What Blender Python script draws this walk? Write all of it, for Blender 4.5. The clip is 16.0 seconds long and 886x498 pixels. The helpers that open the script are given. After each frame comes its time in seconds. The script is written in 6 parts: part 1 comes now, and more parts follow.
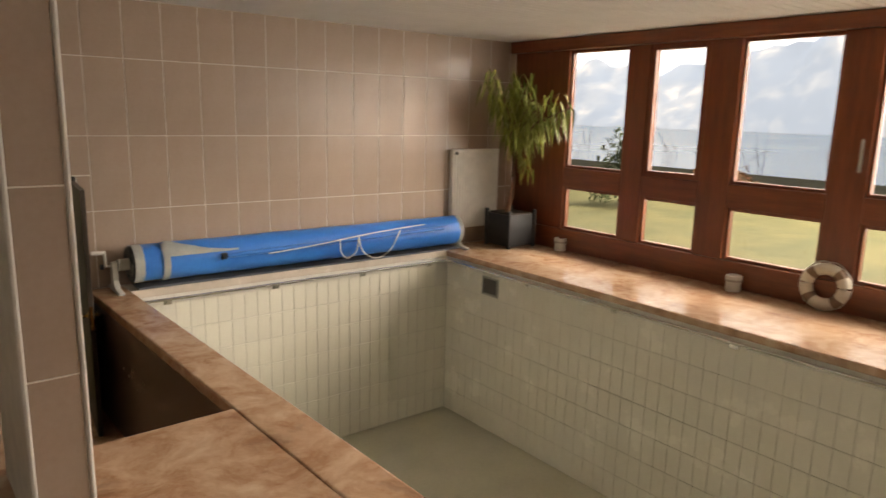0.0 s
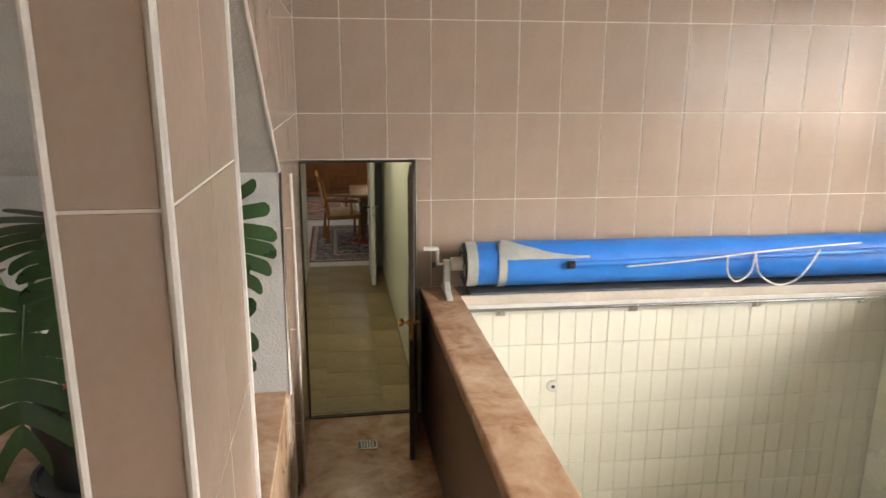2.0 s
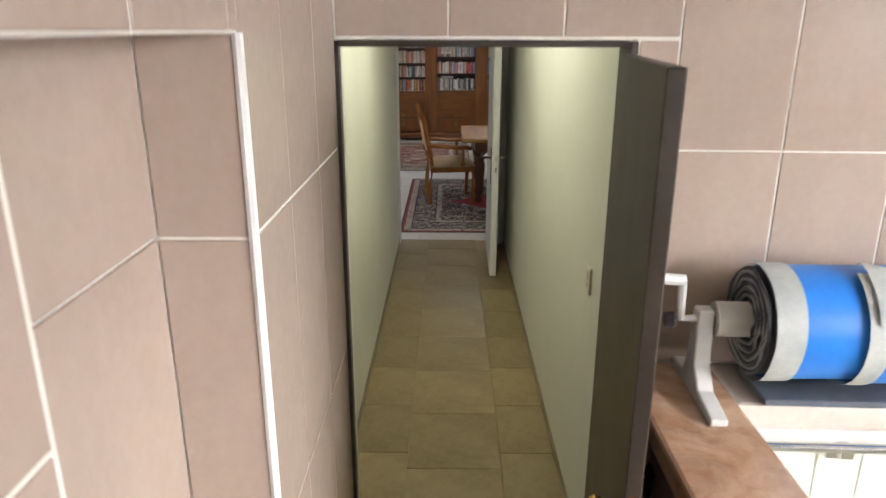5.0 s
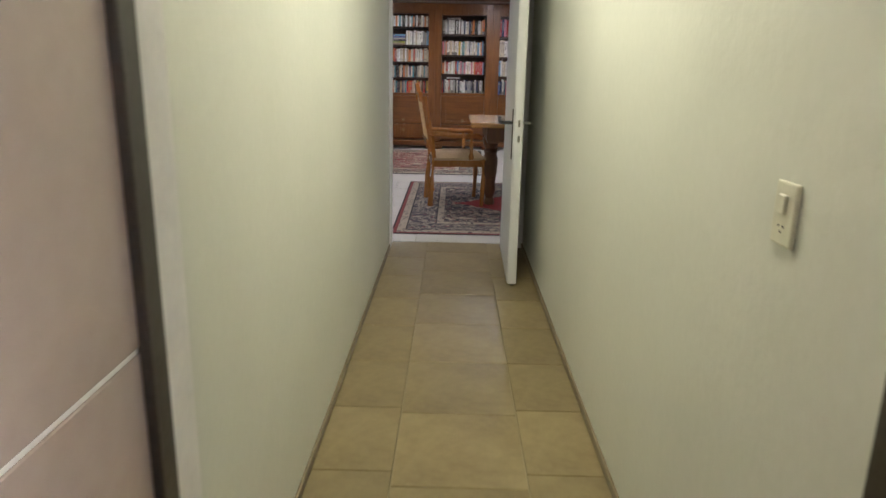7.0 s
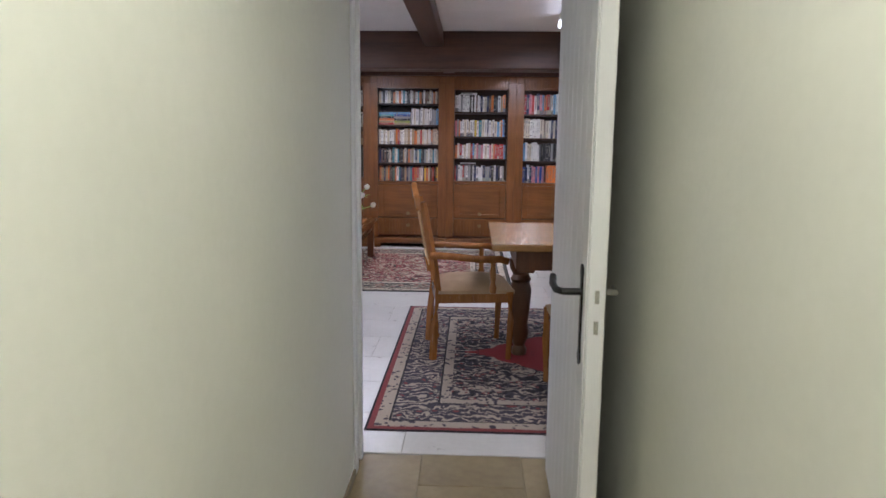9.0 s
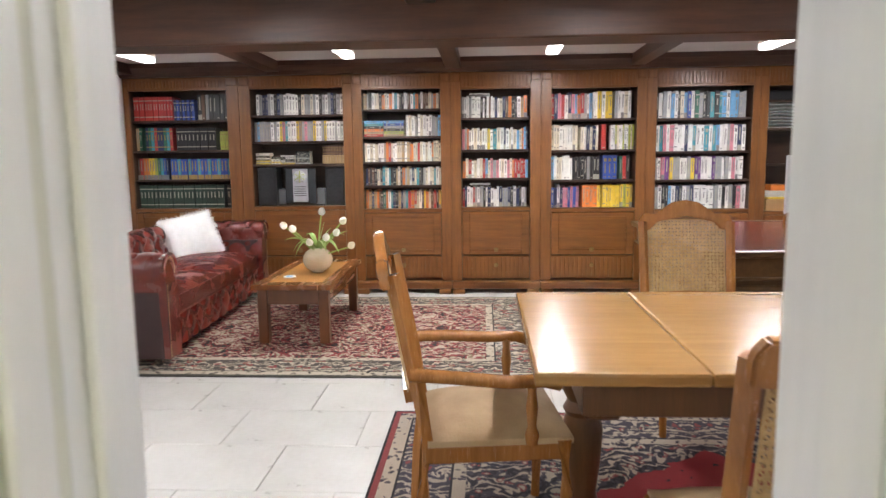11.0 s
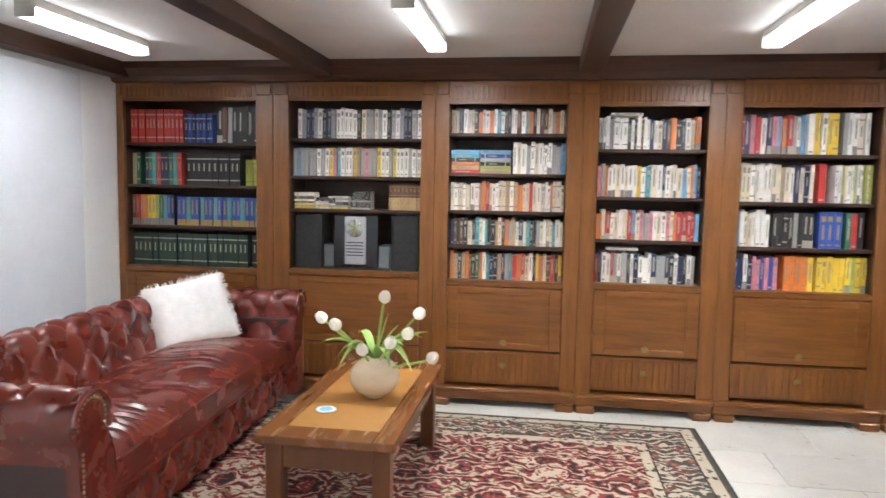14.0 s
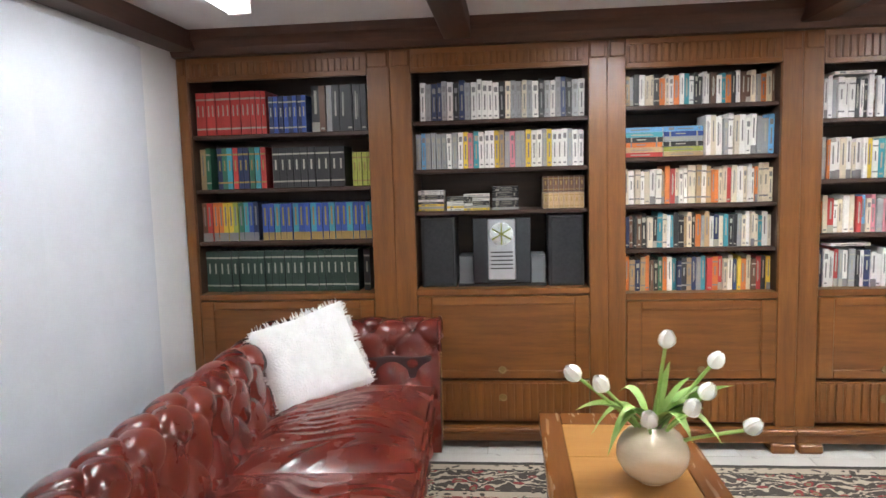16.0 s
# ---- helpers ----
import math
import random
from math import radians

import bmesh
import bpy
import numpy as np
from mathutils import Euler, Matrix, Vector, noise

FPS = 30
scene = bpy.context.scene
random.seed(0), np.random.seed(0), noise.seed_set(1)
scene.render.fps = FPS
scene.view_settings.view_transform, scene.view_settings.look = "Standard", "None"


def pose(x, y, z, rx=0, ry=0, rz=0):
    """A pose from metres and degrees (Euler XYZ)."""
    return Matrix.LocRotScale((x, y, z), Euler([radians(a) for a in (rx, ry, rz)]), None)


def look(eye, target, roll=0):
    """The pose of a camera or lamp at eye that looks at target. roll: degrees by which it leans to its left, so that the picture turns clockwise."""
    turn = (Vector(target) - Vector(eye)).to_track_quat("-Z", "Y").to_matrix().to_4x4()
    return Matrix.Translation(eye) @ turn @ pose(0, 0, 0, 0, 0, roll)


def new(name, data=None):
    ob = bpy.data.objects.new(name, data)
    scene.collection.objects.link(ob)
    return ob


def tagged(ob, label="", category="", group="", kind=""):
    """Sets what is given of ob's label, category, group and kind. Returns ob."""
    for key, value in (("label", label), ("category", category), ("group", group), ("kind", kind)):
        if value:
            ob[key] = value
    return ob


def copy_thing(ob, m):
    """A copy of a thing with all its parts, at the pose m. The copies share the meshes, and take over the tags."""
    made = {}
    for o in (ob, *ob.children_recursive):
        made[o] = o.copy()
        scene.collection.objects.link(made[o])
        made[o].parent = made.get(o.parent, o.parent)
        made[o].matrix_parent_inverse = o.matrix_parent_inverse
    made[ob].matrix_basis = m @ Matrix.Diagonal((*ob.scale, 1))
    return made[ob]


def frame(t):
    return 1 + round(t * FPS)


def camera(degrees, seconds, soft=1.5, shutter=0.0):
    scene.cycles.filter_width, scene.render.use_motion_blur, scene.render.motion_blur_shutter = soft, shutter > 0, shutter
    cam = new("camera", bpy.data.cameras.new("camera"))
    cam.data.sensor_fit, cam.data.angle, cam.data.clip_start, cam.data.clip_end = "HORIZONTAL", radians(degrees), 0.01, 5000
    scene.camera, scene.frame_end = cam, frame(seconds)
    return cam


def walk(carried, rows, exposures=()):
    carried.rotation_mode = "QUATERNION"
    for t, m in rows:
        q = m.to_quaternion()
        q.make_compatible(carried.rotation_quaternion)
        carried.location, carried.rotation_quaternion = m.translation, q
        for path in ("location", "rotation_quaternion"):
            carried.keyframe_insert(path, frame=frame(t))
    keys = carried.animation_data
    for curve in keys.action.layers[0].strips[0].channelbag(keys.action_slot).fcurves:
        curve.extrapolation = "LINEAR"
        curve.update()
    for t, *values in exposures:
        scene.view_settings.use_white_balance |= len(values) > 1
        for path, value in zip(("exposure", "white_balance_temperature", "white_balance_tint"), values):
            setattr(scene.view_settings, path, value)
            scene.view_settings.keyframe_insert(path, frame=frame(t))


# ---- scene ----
cam = camera(65.8, 16.0, shutter=0.3)
EXPOSURES = [(0.0, -1.8, 8400, 16), (1.0, -1.25, 8700, 16), (2.0, -1.0, 7200, 13), (3.0, -0.9, 6600, 12), (4.0, -0.65, 6300, 12), (6.3, 0.0, 6300, 14), (7.0, 0.15, 6200, 14), (8.0, 0.15, 5900, 15), (9.0, 0.25, 5700, 20), (11.3, 1.2, 6500, 11), (16.0, 1.22, 6300, 8)]
PATH = [
    (0, (-0.333, -5.63, 2.384), (0.937, -4.135, 1.995), 1.4),
    (0.5, (-0.14, -5.457, 2.365), (0.874, -3.781, 1.959), 0.8),
    (1, (0.032, -5.162, 2.372), (0.804, -3.36, 1.977), 0.3),
    (1.5, (0.261, -4.819, 2.363), (0.812, -2.936, 1.972), 0.0),
    (2, (0.367, -4.424, 2.33), (0.667, -2.502, 1.865), 0.2),
    (2.5, (0.387, -3.907, 2.346), (0.58, -1.982, 1.84), -0.1),
    (3, (0.435, -3.345, 2.286), (0.554, -1.419, 1.76), 0.0),
    (3.5, (0.441, -2.847, 2.27), (0.492, -0.919, 1.738), -0.4),
    (4, (0.417, -2.356, 2.239), (0.496, -0.446, 1.652), -0.3),
    (6.3, (0.418, -0.951, 1.311), (0.261, 0.945, 0.692), 0.8),
    (7, (0.405, -0.419, 1.24), (0.382, 1.514, 0.727), 1.1),
    (7.5, (0.411, 0.048, 1.265), (0.392, 1.999, 0.824), 0.3),
    (8, (0.411, 0.617, 1.26), (0.366, 2.59, 0.936), 0.3),
    (8.5, (0.434, 1.146, 1.313), (0.399, 3.119, 0.984), 0.5),
    (9, (0.429, 1.635, 1.35), (0.349, 3.609, 1.041), 0.6),
    (11.3, (0.419, 3.975, 1.346), (0.278, 5.953, 1.086), -1.3),
    (11.5, (0.41, 4.184, 1.371), (0.196, 6.155, 1.114), -0.6),
    (12, (0.346, 4.499, 1.409), (0.092, 6.469, 1.177), 1.0),
    (12.5, (0.278, 4.903, 1.459), (0.098, 6.884, 1.252), 1.0),
    (13, (0.19, 5.251, 1.446), (0.05, 7.235, 1.237), 0.4),
    (13.5, (0.097, 5.612, 1.462), (-0.077, 7.597, 1.291), 0.0),
    (14, (-0.126, 5.863, 1.441), (-0.418, 7.834, 1.272), 1.0),
    (14.5, (-0.468, 6.079, 1.421), (-0.817, 8.042, 1.27), -0.1),
    (15, (-0.814, 6.305, 1.353), (-1.151, 8.271, 1.211), -0.4),
    (15.5, (-1.024, 6.543, 1.422), (-1.368, 8.507, 1.255), 0.3),
    (16, (-1.37, 6.744, 1.478), (-1.565, 8.724, 1.274), -1.6),
]
walk(cam, [(t, look(eye, target, roll)) for t, eye, target, roll in PATH], EXPOSURES)

# world and daylight: a bright hazy sky
world = bpy.data.worlds.new("sky")
scene.world = world
world.use_nodes = True
sky = world.node_tree.nodes.new("ShaderNodeTexSky")
sky.sky_type, sky.sun_disc = "NISHITA", False
sky.sun_elevation, sky.sun_rotation = radians(35), radians(75)
sky.dust_density = 2.0
world.node_tree.links.new(sky.outputs[0], world.node_tree.nodes["Background"].inputs[0])
world.node_tree.nodes["Background"].inputs[1].default_value = 0.15
sun = new("sun", bpy.data.lights.new("sun", "SUN"))
sun.data.energy, sun.data.angle, sun.data.color = 2.2, radians(12), (1.0, 0.96, 0.9)
sun.matrix_world = look((20, -8, 18), (0, 0, 0))
SC = Matrix.Translation((0.09, 0.17, 0)) @ Matrix.Scale(0.955, 4)   # size and place of the pool room
PR = SC @ Matrix.Rotation(radians(-2), 4, "Z")   # the pool room stands two degrees askew to the library


def area_lamp(name, m, w, h, watts, colour):
    lamp = new(name, bpy.data.lights.new(name, "AREA"))
    lamp.data.shape, lamp.data.size, lamp.data.size_y = "RECTANGLE", w, h
    lamp.data.energy, lamp.data.color = watts, colour
    lamp.matrix_world = m
    return lamp


# area lamp added out of view above the pool's windows, for the sky's light
area_lamp("window_daylight", look((12.5, -3.0, 6.1), (1.5, -2.8, 1.9)), 14.0, 3.4, 14000, (1.0, 0.98, 0.93))
# lamp added out of view, south of the windows, for sky over the lake
area_lamp("lake_daylight", look((9.5, -8.0, 3.3), (0.5, -2.6, 2.0)), 8.0, 4.5, 4200, (0.96, 0.98, 1.0))
# ceiling lamp of the corridor, above the head of the walk
area_lamp("corridor_lamp", look((0.45, 1.7, 2.33), (0.45, 1.7, 0)), 0.3, 1.6, 24, (1.0, 0.97, 0.74))
# tube lamps of the library; the last two unseen, added to brighten the sofa
TUBES = [(-2.5, 9.2), (-0.74, 9.2), (1.0, 9.2), (2.75, 9.2), (1.02, 5.8), (2.75, 5.8), (-0.74, 5.8), (-2.5, 5.8)]
for tx, ty in TUBES:
    area_lamp("tube_light", look((tx, ty, 2.17 if ty > 7 else 2.05), (tx, ty, 0)), 0.09, 0.85, (5 if tx < -2 else 16.5) if ty > 7 else (6 if tx < -2 else 12), (0.97, 0.98, 1.0))

# ---- materials ----
def shader(name, rough=0.5, metal=0.0):
    m = bpy.data.materials.new(name)
    m.use_nodes = True
    b = m.node_tree.nodes["Principled BSDF"]
    b.inputs["Roughness"].default_value, b.inputs["Metallic"].default_value = rough, metal
    return m, m.node_tree.nodes, m.node_tree.links, b


def coords(n, l, scale, kind="Object"):
    tc, mp = n.new("ShaderNodeTexCoord"), n.new("ShaderNodeMapping")
    mp.inputs["Scale"].default_value = scale if isinstance(scale, tuple) else (scale,) * 3
    l.new(tc.outputs[kind], mp.inputs[0])
    return mp.outputs[0]


def noise_tex(n, l, vec, scale, detail=4, rough=0.55):
    t = n.new("ShaderNodeTexNoise")
    t.inputs["Scale"].default_value, t.inputs["Detail"].default_value, t.inputs["Roughness"].default_value = scale, detail, rough
    l.new(vec, t.inputs["Vector"])
    return t.outputs["Fac"]


def ramp(n, l, fac, stops):
    r = n.new("ShaderNodeValToRGB")
    while len(r.color_ramp.elements) < len(stops):
        r.color_ramp.elements.new(0.5)
    for e, (p, c) in zip(r.color_ramp.elements, stops):
        e.position, e.color = p, (*c, 1)
    l.new(fac, r.inputs[0])
    return r.outputs[0]


def mix(n, l, fac, a, b, blend="MIX"):
    m = n.new("ShaderNodeMix")
    m.data_type, m.blend_type = "RGBA", blend
    for sock, v in ((m.inputs[0], fac), (m.inputs[6], a), (m.inputs[7], b)):
        if isinstance(v, (int, float)):
            sock.default_value = v
        elif isinstance(v, tuple):
            sock.default_value = (*v, 1)
        else:
            l.new(v, sock)
    return m.outputs[2]


def math_node(n, l, op, a, b=0.0):
    m = n.new("ShaderNodeMath")
    m.operation = op
    for sock, v in zip(m.inputs, (a, b)):
        if isinstance(v, (int, float)):
            sock.default_value = v
        else:
            l.new(v, sock)
    return m.outputs[0]


def bump(n, l, b, height, strength, dist=0.01):
    bp = n.new("ShaderNodeBump")
    bp.inputs["Strength"].default_value, bp.inputs["Distance"].default_value = strength, dist
    l.new(height, bp.inputs["Height"])
    l.new(bp.outputs[0], b.inputs["Normal"])


def mottled(name, dark, light, scale=6.0, rough=0.5, bumps=0.1, fine=60.0, metal=0.0, vary=0.0, kind="Object", stretch=(1, 1, 1)):
    """Two scales of mottling between two colours, with a fine relief; vary: difference between pieces."""
    m, n, l, b = shader(name, rough, metal)
    v = coords(n, l, stretch, kind)
    f1, f2 = noise_tex(n, l, v, scale, 5), noise_tex(n, l, v, fine, 3)
    c = ramp(n, l, math_node(n, l, "ADD", math_node(n, l, "MULTIPLY", f1, 0.75), math_node(n, l, "MULTIPLY", f2, 0.25)), [(0.32, dark), (0.68, light)])
    if vary:
        oi, hsv = n.new("ShaderNodeObjectInfo"), n.new("ShaderNodeHueSaturation")
        l.new(math_node(n, l, "ADD", math_node(n, l, "MULTIPLY", oi.outputs["Random"], vary), 1 - vary / 2), hsv.inputs["Value"])
        l.new(c, hsv.inputs["Color"])
        c = hsv.outputs[0]
    l.new(c, b.inputs["Base Color"])
    r = math_node(n, l, "ADD", math_node(n, l, "MULTIPLY", f1, 0.2), rough - 0.1)
    l.new(r, b.inputs["Roughness"])
    if bumps:
        bump(n, l, b, f2, bumps)
    return m


def wood(name, dark, light, axis="z", rough=0.38, scale=1.0, vary=0.0):
    m, n, l, b = shader(name, rough)
    s = {"x": (1.2, 14, 14), "y": (14, 1.2, 14), "z": (14, 14, 1.2)}[axis]
    v = coords(n, l, tuple(a * scale for a in s))
    g1, g2 = noise_tex(n, l, v, 1.6, 6, 0.65), noise_tex(n, l, v, 9, 4, 0.7)
    big = noise_tex(n, l, coords(n, l, 1.5), 2.0, 3)
    f = math_node(n, l, "ADD", math_node(n, l, "MULTIPLY", g1, 0.6), math_node(n, l, "ADD", math_node(n, l, "MULTIPLY", g2, 0.2), math_node(n, l, "MULTIPLY", big, 0.2)))
    c = ramp(n, l, f, [(0.33, dark), (0.66, light)])
    l.new(c, b.inputs["Base Color"])
    l.new(math_node(n, l, "ADD", math_node(n, l, "MULTIPLY", g2, 0.1), rough - 0.05), b.inputs["Roughness"])
    bump(n, l, b, g2, 0.04, 0.003)
    return m


def plain(name, c, rough=0.5, metal=0.0):
    return mottled(name, tuple(a * 0.88 for a in c), tuple(min(a * 1.08, 1) for a in c), 9, rough, 0.04, 90, metal)


BEIGE_TILE = mottled("beige_tile", (0.34, 0.258, 0.205), (0.42, 0.328, 0.265), 2.0, 0.2, 0.015, 40, vary=0.06)
GROUT = plain("grout", (0.74, 0.69, 0.61), 0.8)
WHITE_TRIM = plain("white_trim", (0.75, 0.73, 0.69), 0.4)
POOL_TILE = mottled("pool_tile", (0.68, 0.665, 0.585), (0.77, 0.755, 0.67), 3, 0.25, 0.02, 50, vary=0.05)
POOL_GROUT = plain("pool_grout", (0.5, 0.5, 0.44), 0.8)
POOL_FLOOR = mottled("pool_floor", (0.52, 0.51, 0.4), (0.66, 0.64, 0.52), 1.2, 0.4, 0.03, 30)
PLASTER = mottled("rough_plaster", (0.56, 0.55, 0.53), (0.66, 0.65, 0.62), 5, 0.85, 0.4, 70)
CORRIDOR_PAINT = mottled("pale_green_plaster", (0.62, 0.625, 0.555), (0.69, 0.69, 0.62), 1.5, 0.7, 0.12, 35)
WHITE_PAINT = mottled("white_paint", (0.74, 0.74, 0.74), (0.8, 0.8, 0.8), 2, 0.55, 0.05, 40)
CEILING_PAINT = mottled("ceiling_paint", (0.66, 0.65, 0.64), (0.74, 0.73, 0.72), 3, 0.8, 0.15, 50)
STONE_TILE = mottled("corridor_stone", (0.19, 0.14, 0.065), (0.33, 0.26, 0.135), 3.5, 0.38, 0.05, 30, vary=0.22)
FLOOR_TILE = mottled("library_floor_tile", (0.50, 0.48, 0.44), (0.60, 0.58, 0.54), 3, 0.3, 0.03, 40, vary=0.07)
STONE_GROUT = plain("floor_grout", (0.40, 0.37, 0.32), 0.85)


def marble_mat():
    m, n, l, b = shader("brown_marble", 0.22)
    v = coords(n, l, 1.0)
    warp = n.new("ShaderNodeTexNoise")
    warp.inputs["Scale"].default_value, warp.inputs["Detail"].default_value = 2.2, 5
    l.new(v, warp.inputs["Vector"])
    mixed = mix(n, l, 0.35, v, warp.outputs["Color"])
    f1, f2 = noise_tex(n, l, mixed, 5.5, 8, 0.62), noise_tex(n, l, mixed, 14, 6, 0.6)
    c = ramp(n, l, f1, [(0.33, (0.22, 0.11, 0.06)), (0.43, (0.38, 0.21, 0.12)), (0.53, (0.50, 0.33, 0.215)), (0.68, (0.60, 0.45, 0.325))])
    c = mix(n, l, 0.35, c, ramp(n, l, f2, [(0.4, (0.32, 0.175, 0.10)), (0.6, (0.58, 0.43, 0.31))]))
    l.new(c, b.inputs["Base Color"])
    bump(n, l, b, f2, 0.03)
    return m


MARBLE = marble_mat()
WINDOW_WOOD = wood("red_brown_window_wood", (0.10, 0.024, 0.009), (0.22, 0.062, 0.022), "z", 0.32)
WINDOW_WOOD_H = wood("red_brown_rail_wood", (0.10, 0.024, 0.009), (0.22, 0.062, 0.022), "y", 0.32)
BEAM_WOOD = wood("dark_beam_wood", (0.035, 0.014, 0.008), (0.10, 0.042, 0.022), "x", 0.42)
BEAM_WOOD_Y = wood("dark_joist_wood", (0.03, 0.013, 0.008), (0.085, 0.036, 0.02), "y", 0.42)
CASE_WOOD = wood("bookcase_wood", (0.10, 0.034, 0.008), (0.23, 0.088, 0.02), "z", 0.34)
CASE_WOOD_H = wood("bookcase_rail_wood", (0.10, 0.034, 0.008), (0.23, 0.088, 0.02), "x", 0.34)
# case wood again, the shade of the recesses put into its colour
CASE_SHADED = wood("bookcase_inner_wood", (0.025, 0.011, 0.006), (0.06, 0.026, 0.013), "x", 0.5)
BLACK_IRON = plain("black_iron", (0.02, 0.019, 0.018), 0.45, 0.6)
DOOR_DARK = mottled("dark_door", (0.022, 0.016, 0.012), (0.05, 0.037, 0.027), 4, 0.4, 0.1, 60)
BRASS = plain("brass", (0.62, 0.40, 0.13), 0.25, 1.0)
CHROME = plain("chrome", (0.7, 0.7, 0.68), 0.2, 1.0)
GLASS, gn, gl, gb = shader("window_glass", 0.0)
gb.inputs["Transmission Weight"].default_value, gb.inputs["IOR"].default_value = 1.0, 1.01


# ---- mesh helpers ----
def box(bm, x0, x1, y0, y1, z0, z1, bev=0.0, seg=1, m=None):
    """An axis-aligned block with bevelled edges."""
    mat = Matrix.LocRotScale(((x0 + x1) / 2, (y0 + y1) / 2, (z0 + z1) / 2), None, (abs(x1 - x0), abs(y1 - y0), abs(z1 - z0)))
    vs = bmesh.ops.create_cube(bm, size=1, matrix=mat)["verts"]
    if bev:
        es = list({e for v in vs for e in v.link_edges})
        r = bmesh.ops.bevel(bm, geom=es, offset=bev, segments=seg, affect="EDGES", profile=0.6)
        vs = list({v for f in r["faces"] for v in f.verts} | {v for v in vs if v.is_valid})
    if m is not None:
        bmesh.ops.transform(bm, matrix=m, verts=vs)
    return bm


def blk(*a, **k):
    return box(bmesh.new(), *a, **k)


def lathe(bm, profile, steps=20, m=None):
    """A turned shape: profile of (radius, height)."""
    rings = [[bm.verts.new((r * math.cos(2 * math.pi * i / steps), r * math.sin(2 * math.pi * i / steps), z)) for i in range(steps)] for r, z in profile]
    for a, b in zip(rings, rings[1:]):
        for i in range(steps):
            bm.faces.new((a[i], a[(i + 1) % steps], b[(i + 1) % steps], b[i]))
    bm.faces.new(rings[0][::-1])
    bm.faces.new(rings[-1])
    if m is not None:
        bmesh.ops.transform(bm, matrix=m, verts=[v for r in rings for v in r])
    return bm


def tube(bm, pts, r, steps=8, taper=None):
    """A round rod along a line of points; taper: its radius at the end."""
    pts = [Vector(p) for p in pts]
    rings = []
    for i, p in enumerate(pts):
        d = (pts[min(i + 1, len(pts) - 1)] - pts[max(i - 1, 0)]).normalized()
        q = d.to_track_quat("Z", "Y")
        rr = r if taper is None else r + (taper - r) * i / (len(pts) - 1)
        rings.append([bm.verts.new(p + q @ Vector((rr * math.cos(2 * math.pi * k / steps), rr * math.sin(2 * math.pi * k / steps), 0))) for k in range(steps)])
    for a, b in zip(rings, rings[1:]):
        for k in range(steps):
            bm.faces.new((a[k], a[(k + 1) % steps], b[(k + 1) % steps], b[k]))
    bm.faces.new(rings[0][::-1])
    bm.faces.new(rings[-1])
    return bm


def prism(bm, outline, depth, place):
    """A flat outline of (u, v), given thickness; place(u, v, w) gives the point."""
    a = [bm.verts.new(place(u, v, 0)) for u, v in outline]
    b = [bm.verts.new(place(u, v, depth)) for u, v in outline]
    bm.faces.new(a), bm.faces.new(b[::-1])
    for i in range(len(a)):
        bm.faces.new((a[i], b[i], b[(i + 1) % len(a)], a[(i + 1) % len(a)]))
    bmesh.ops.recalc_face_normals(bm, faces=bm.faces[:])
    return bm


def mesh_of(name, bm, material, smooth=False):
    bmesh.ops.recalc_face_normals(bm, faces=bm.faces[:])
    me = bpy.data.meshes.new(name)
    bm.to_mesh(me)
    bm.free()
    for mt in (material if isinstance(material, (list, tuple)) else [material]):
        me.materials.append(mt)
    if smooth:
        for p in me.polygons:
            p.use_smooth = True
        me.set_sharp_from_angle(angle=radians(38))
    return me


def part(name, bm, material, parent=None, label="", smooth=False, m=None):
    ob = new(name, bm if isinstance(bm, bpy.types.Mesh) else mesh_of(name, bm, material, smooth))
    ob.parent = parent
    if m is not None:
        ob.matrix_basis = m
    return tagged(ob, label)


def thing(name, label, category, m=None, group=""):
    ob = new(name)
    ob.empty_display_size = 0.1
    if m is not None:
        ob.matrix_basis = m
    return tagged(ob, label, category, group)


def struct(name, bm, material, label, category="wall", smooth=False):
    return tagged(part(name, bm, material, None, "", smooth), label, category, kind="structure")


POOL_FROM = set()


def pool_begin():
    POOL_FROM.update(o.name for o in scene.objects)


def pool_end(m=PR):
    for o in scene.objects:
        if o.parent is None and o.name not in POOL_FROM:
            o.matrix_basis = m @ o.matrix_basis

# ---- pool room, in its own axes ----
pool_begin()
ZD, ZC = 1.0, 3.33
# far wall with the low door opening
b = blk(-0.2, 0.03, 0.0025, 0.09, 0, ZC)
box(b, 0.84, 5.9, 0.0025, 0.09, 0, ZC)
box(b, 0.03, 0.84, 0.0025, 0.09, 1.935, ZC)
wall_far = struct("wall_north", b, GROUT, "beige tiled wall with pale joints above the pool")
b = blk(1.13, 4.45, -0.25, -0.001, 0.93, ZD + 0.002, 0.012, 2)
struct("pool_coping_far", b, mottled("pale_coping_stone", (0.50, 0.43, 0.37), (0.64, 0.58, 0.51), 4, 0.25, 0.03, 40), "rounded pale stone coping below the cover roller", "coping")
struct("deck_window_side", blk(4.435, 5.75, -9, 0.01, 0.935, ZD, 0.016, 2), MARBLE, "polished brown marble ledge below the windows", "floor")
# basin
b = bmesh.new()
box(b, 1.142, 4.458, -0.242, 0, -0.9, 0.93)
box(b, 4.458, 4.6, -9, 0, -0.9, 0.93)
box(b, 0.98, 4.6, -9.1, -9, -0.9, 0.93)
basin = struct("pool_basin", b, POOL_GROUT, "empty pool basin lined with cream tiles", "pool")
struct("pool_floor", blk(0.98, 4.6, -9, 0, -1.0, -0.86), POOL_FLOOR, "pale cream bottom of the empty pool", "floor")
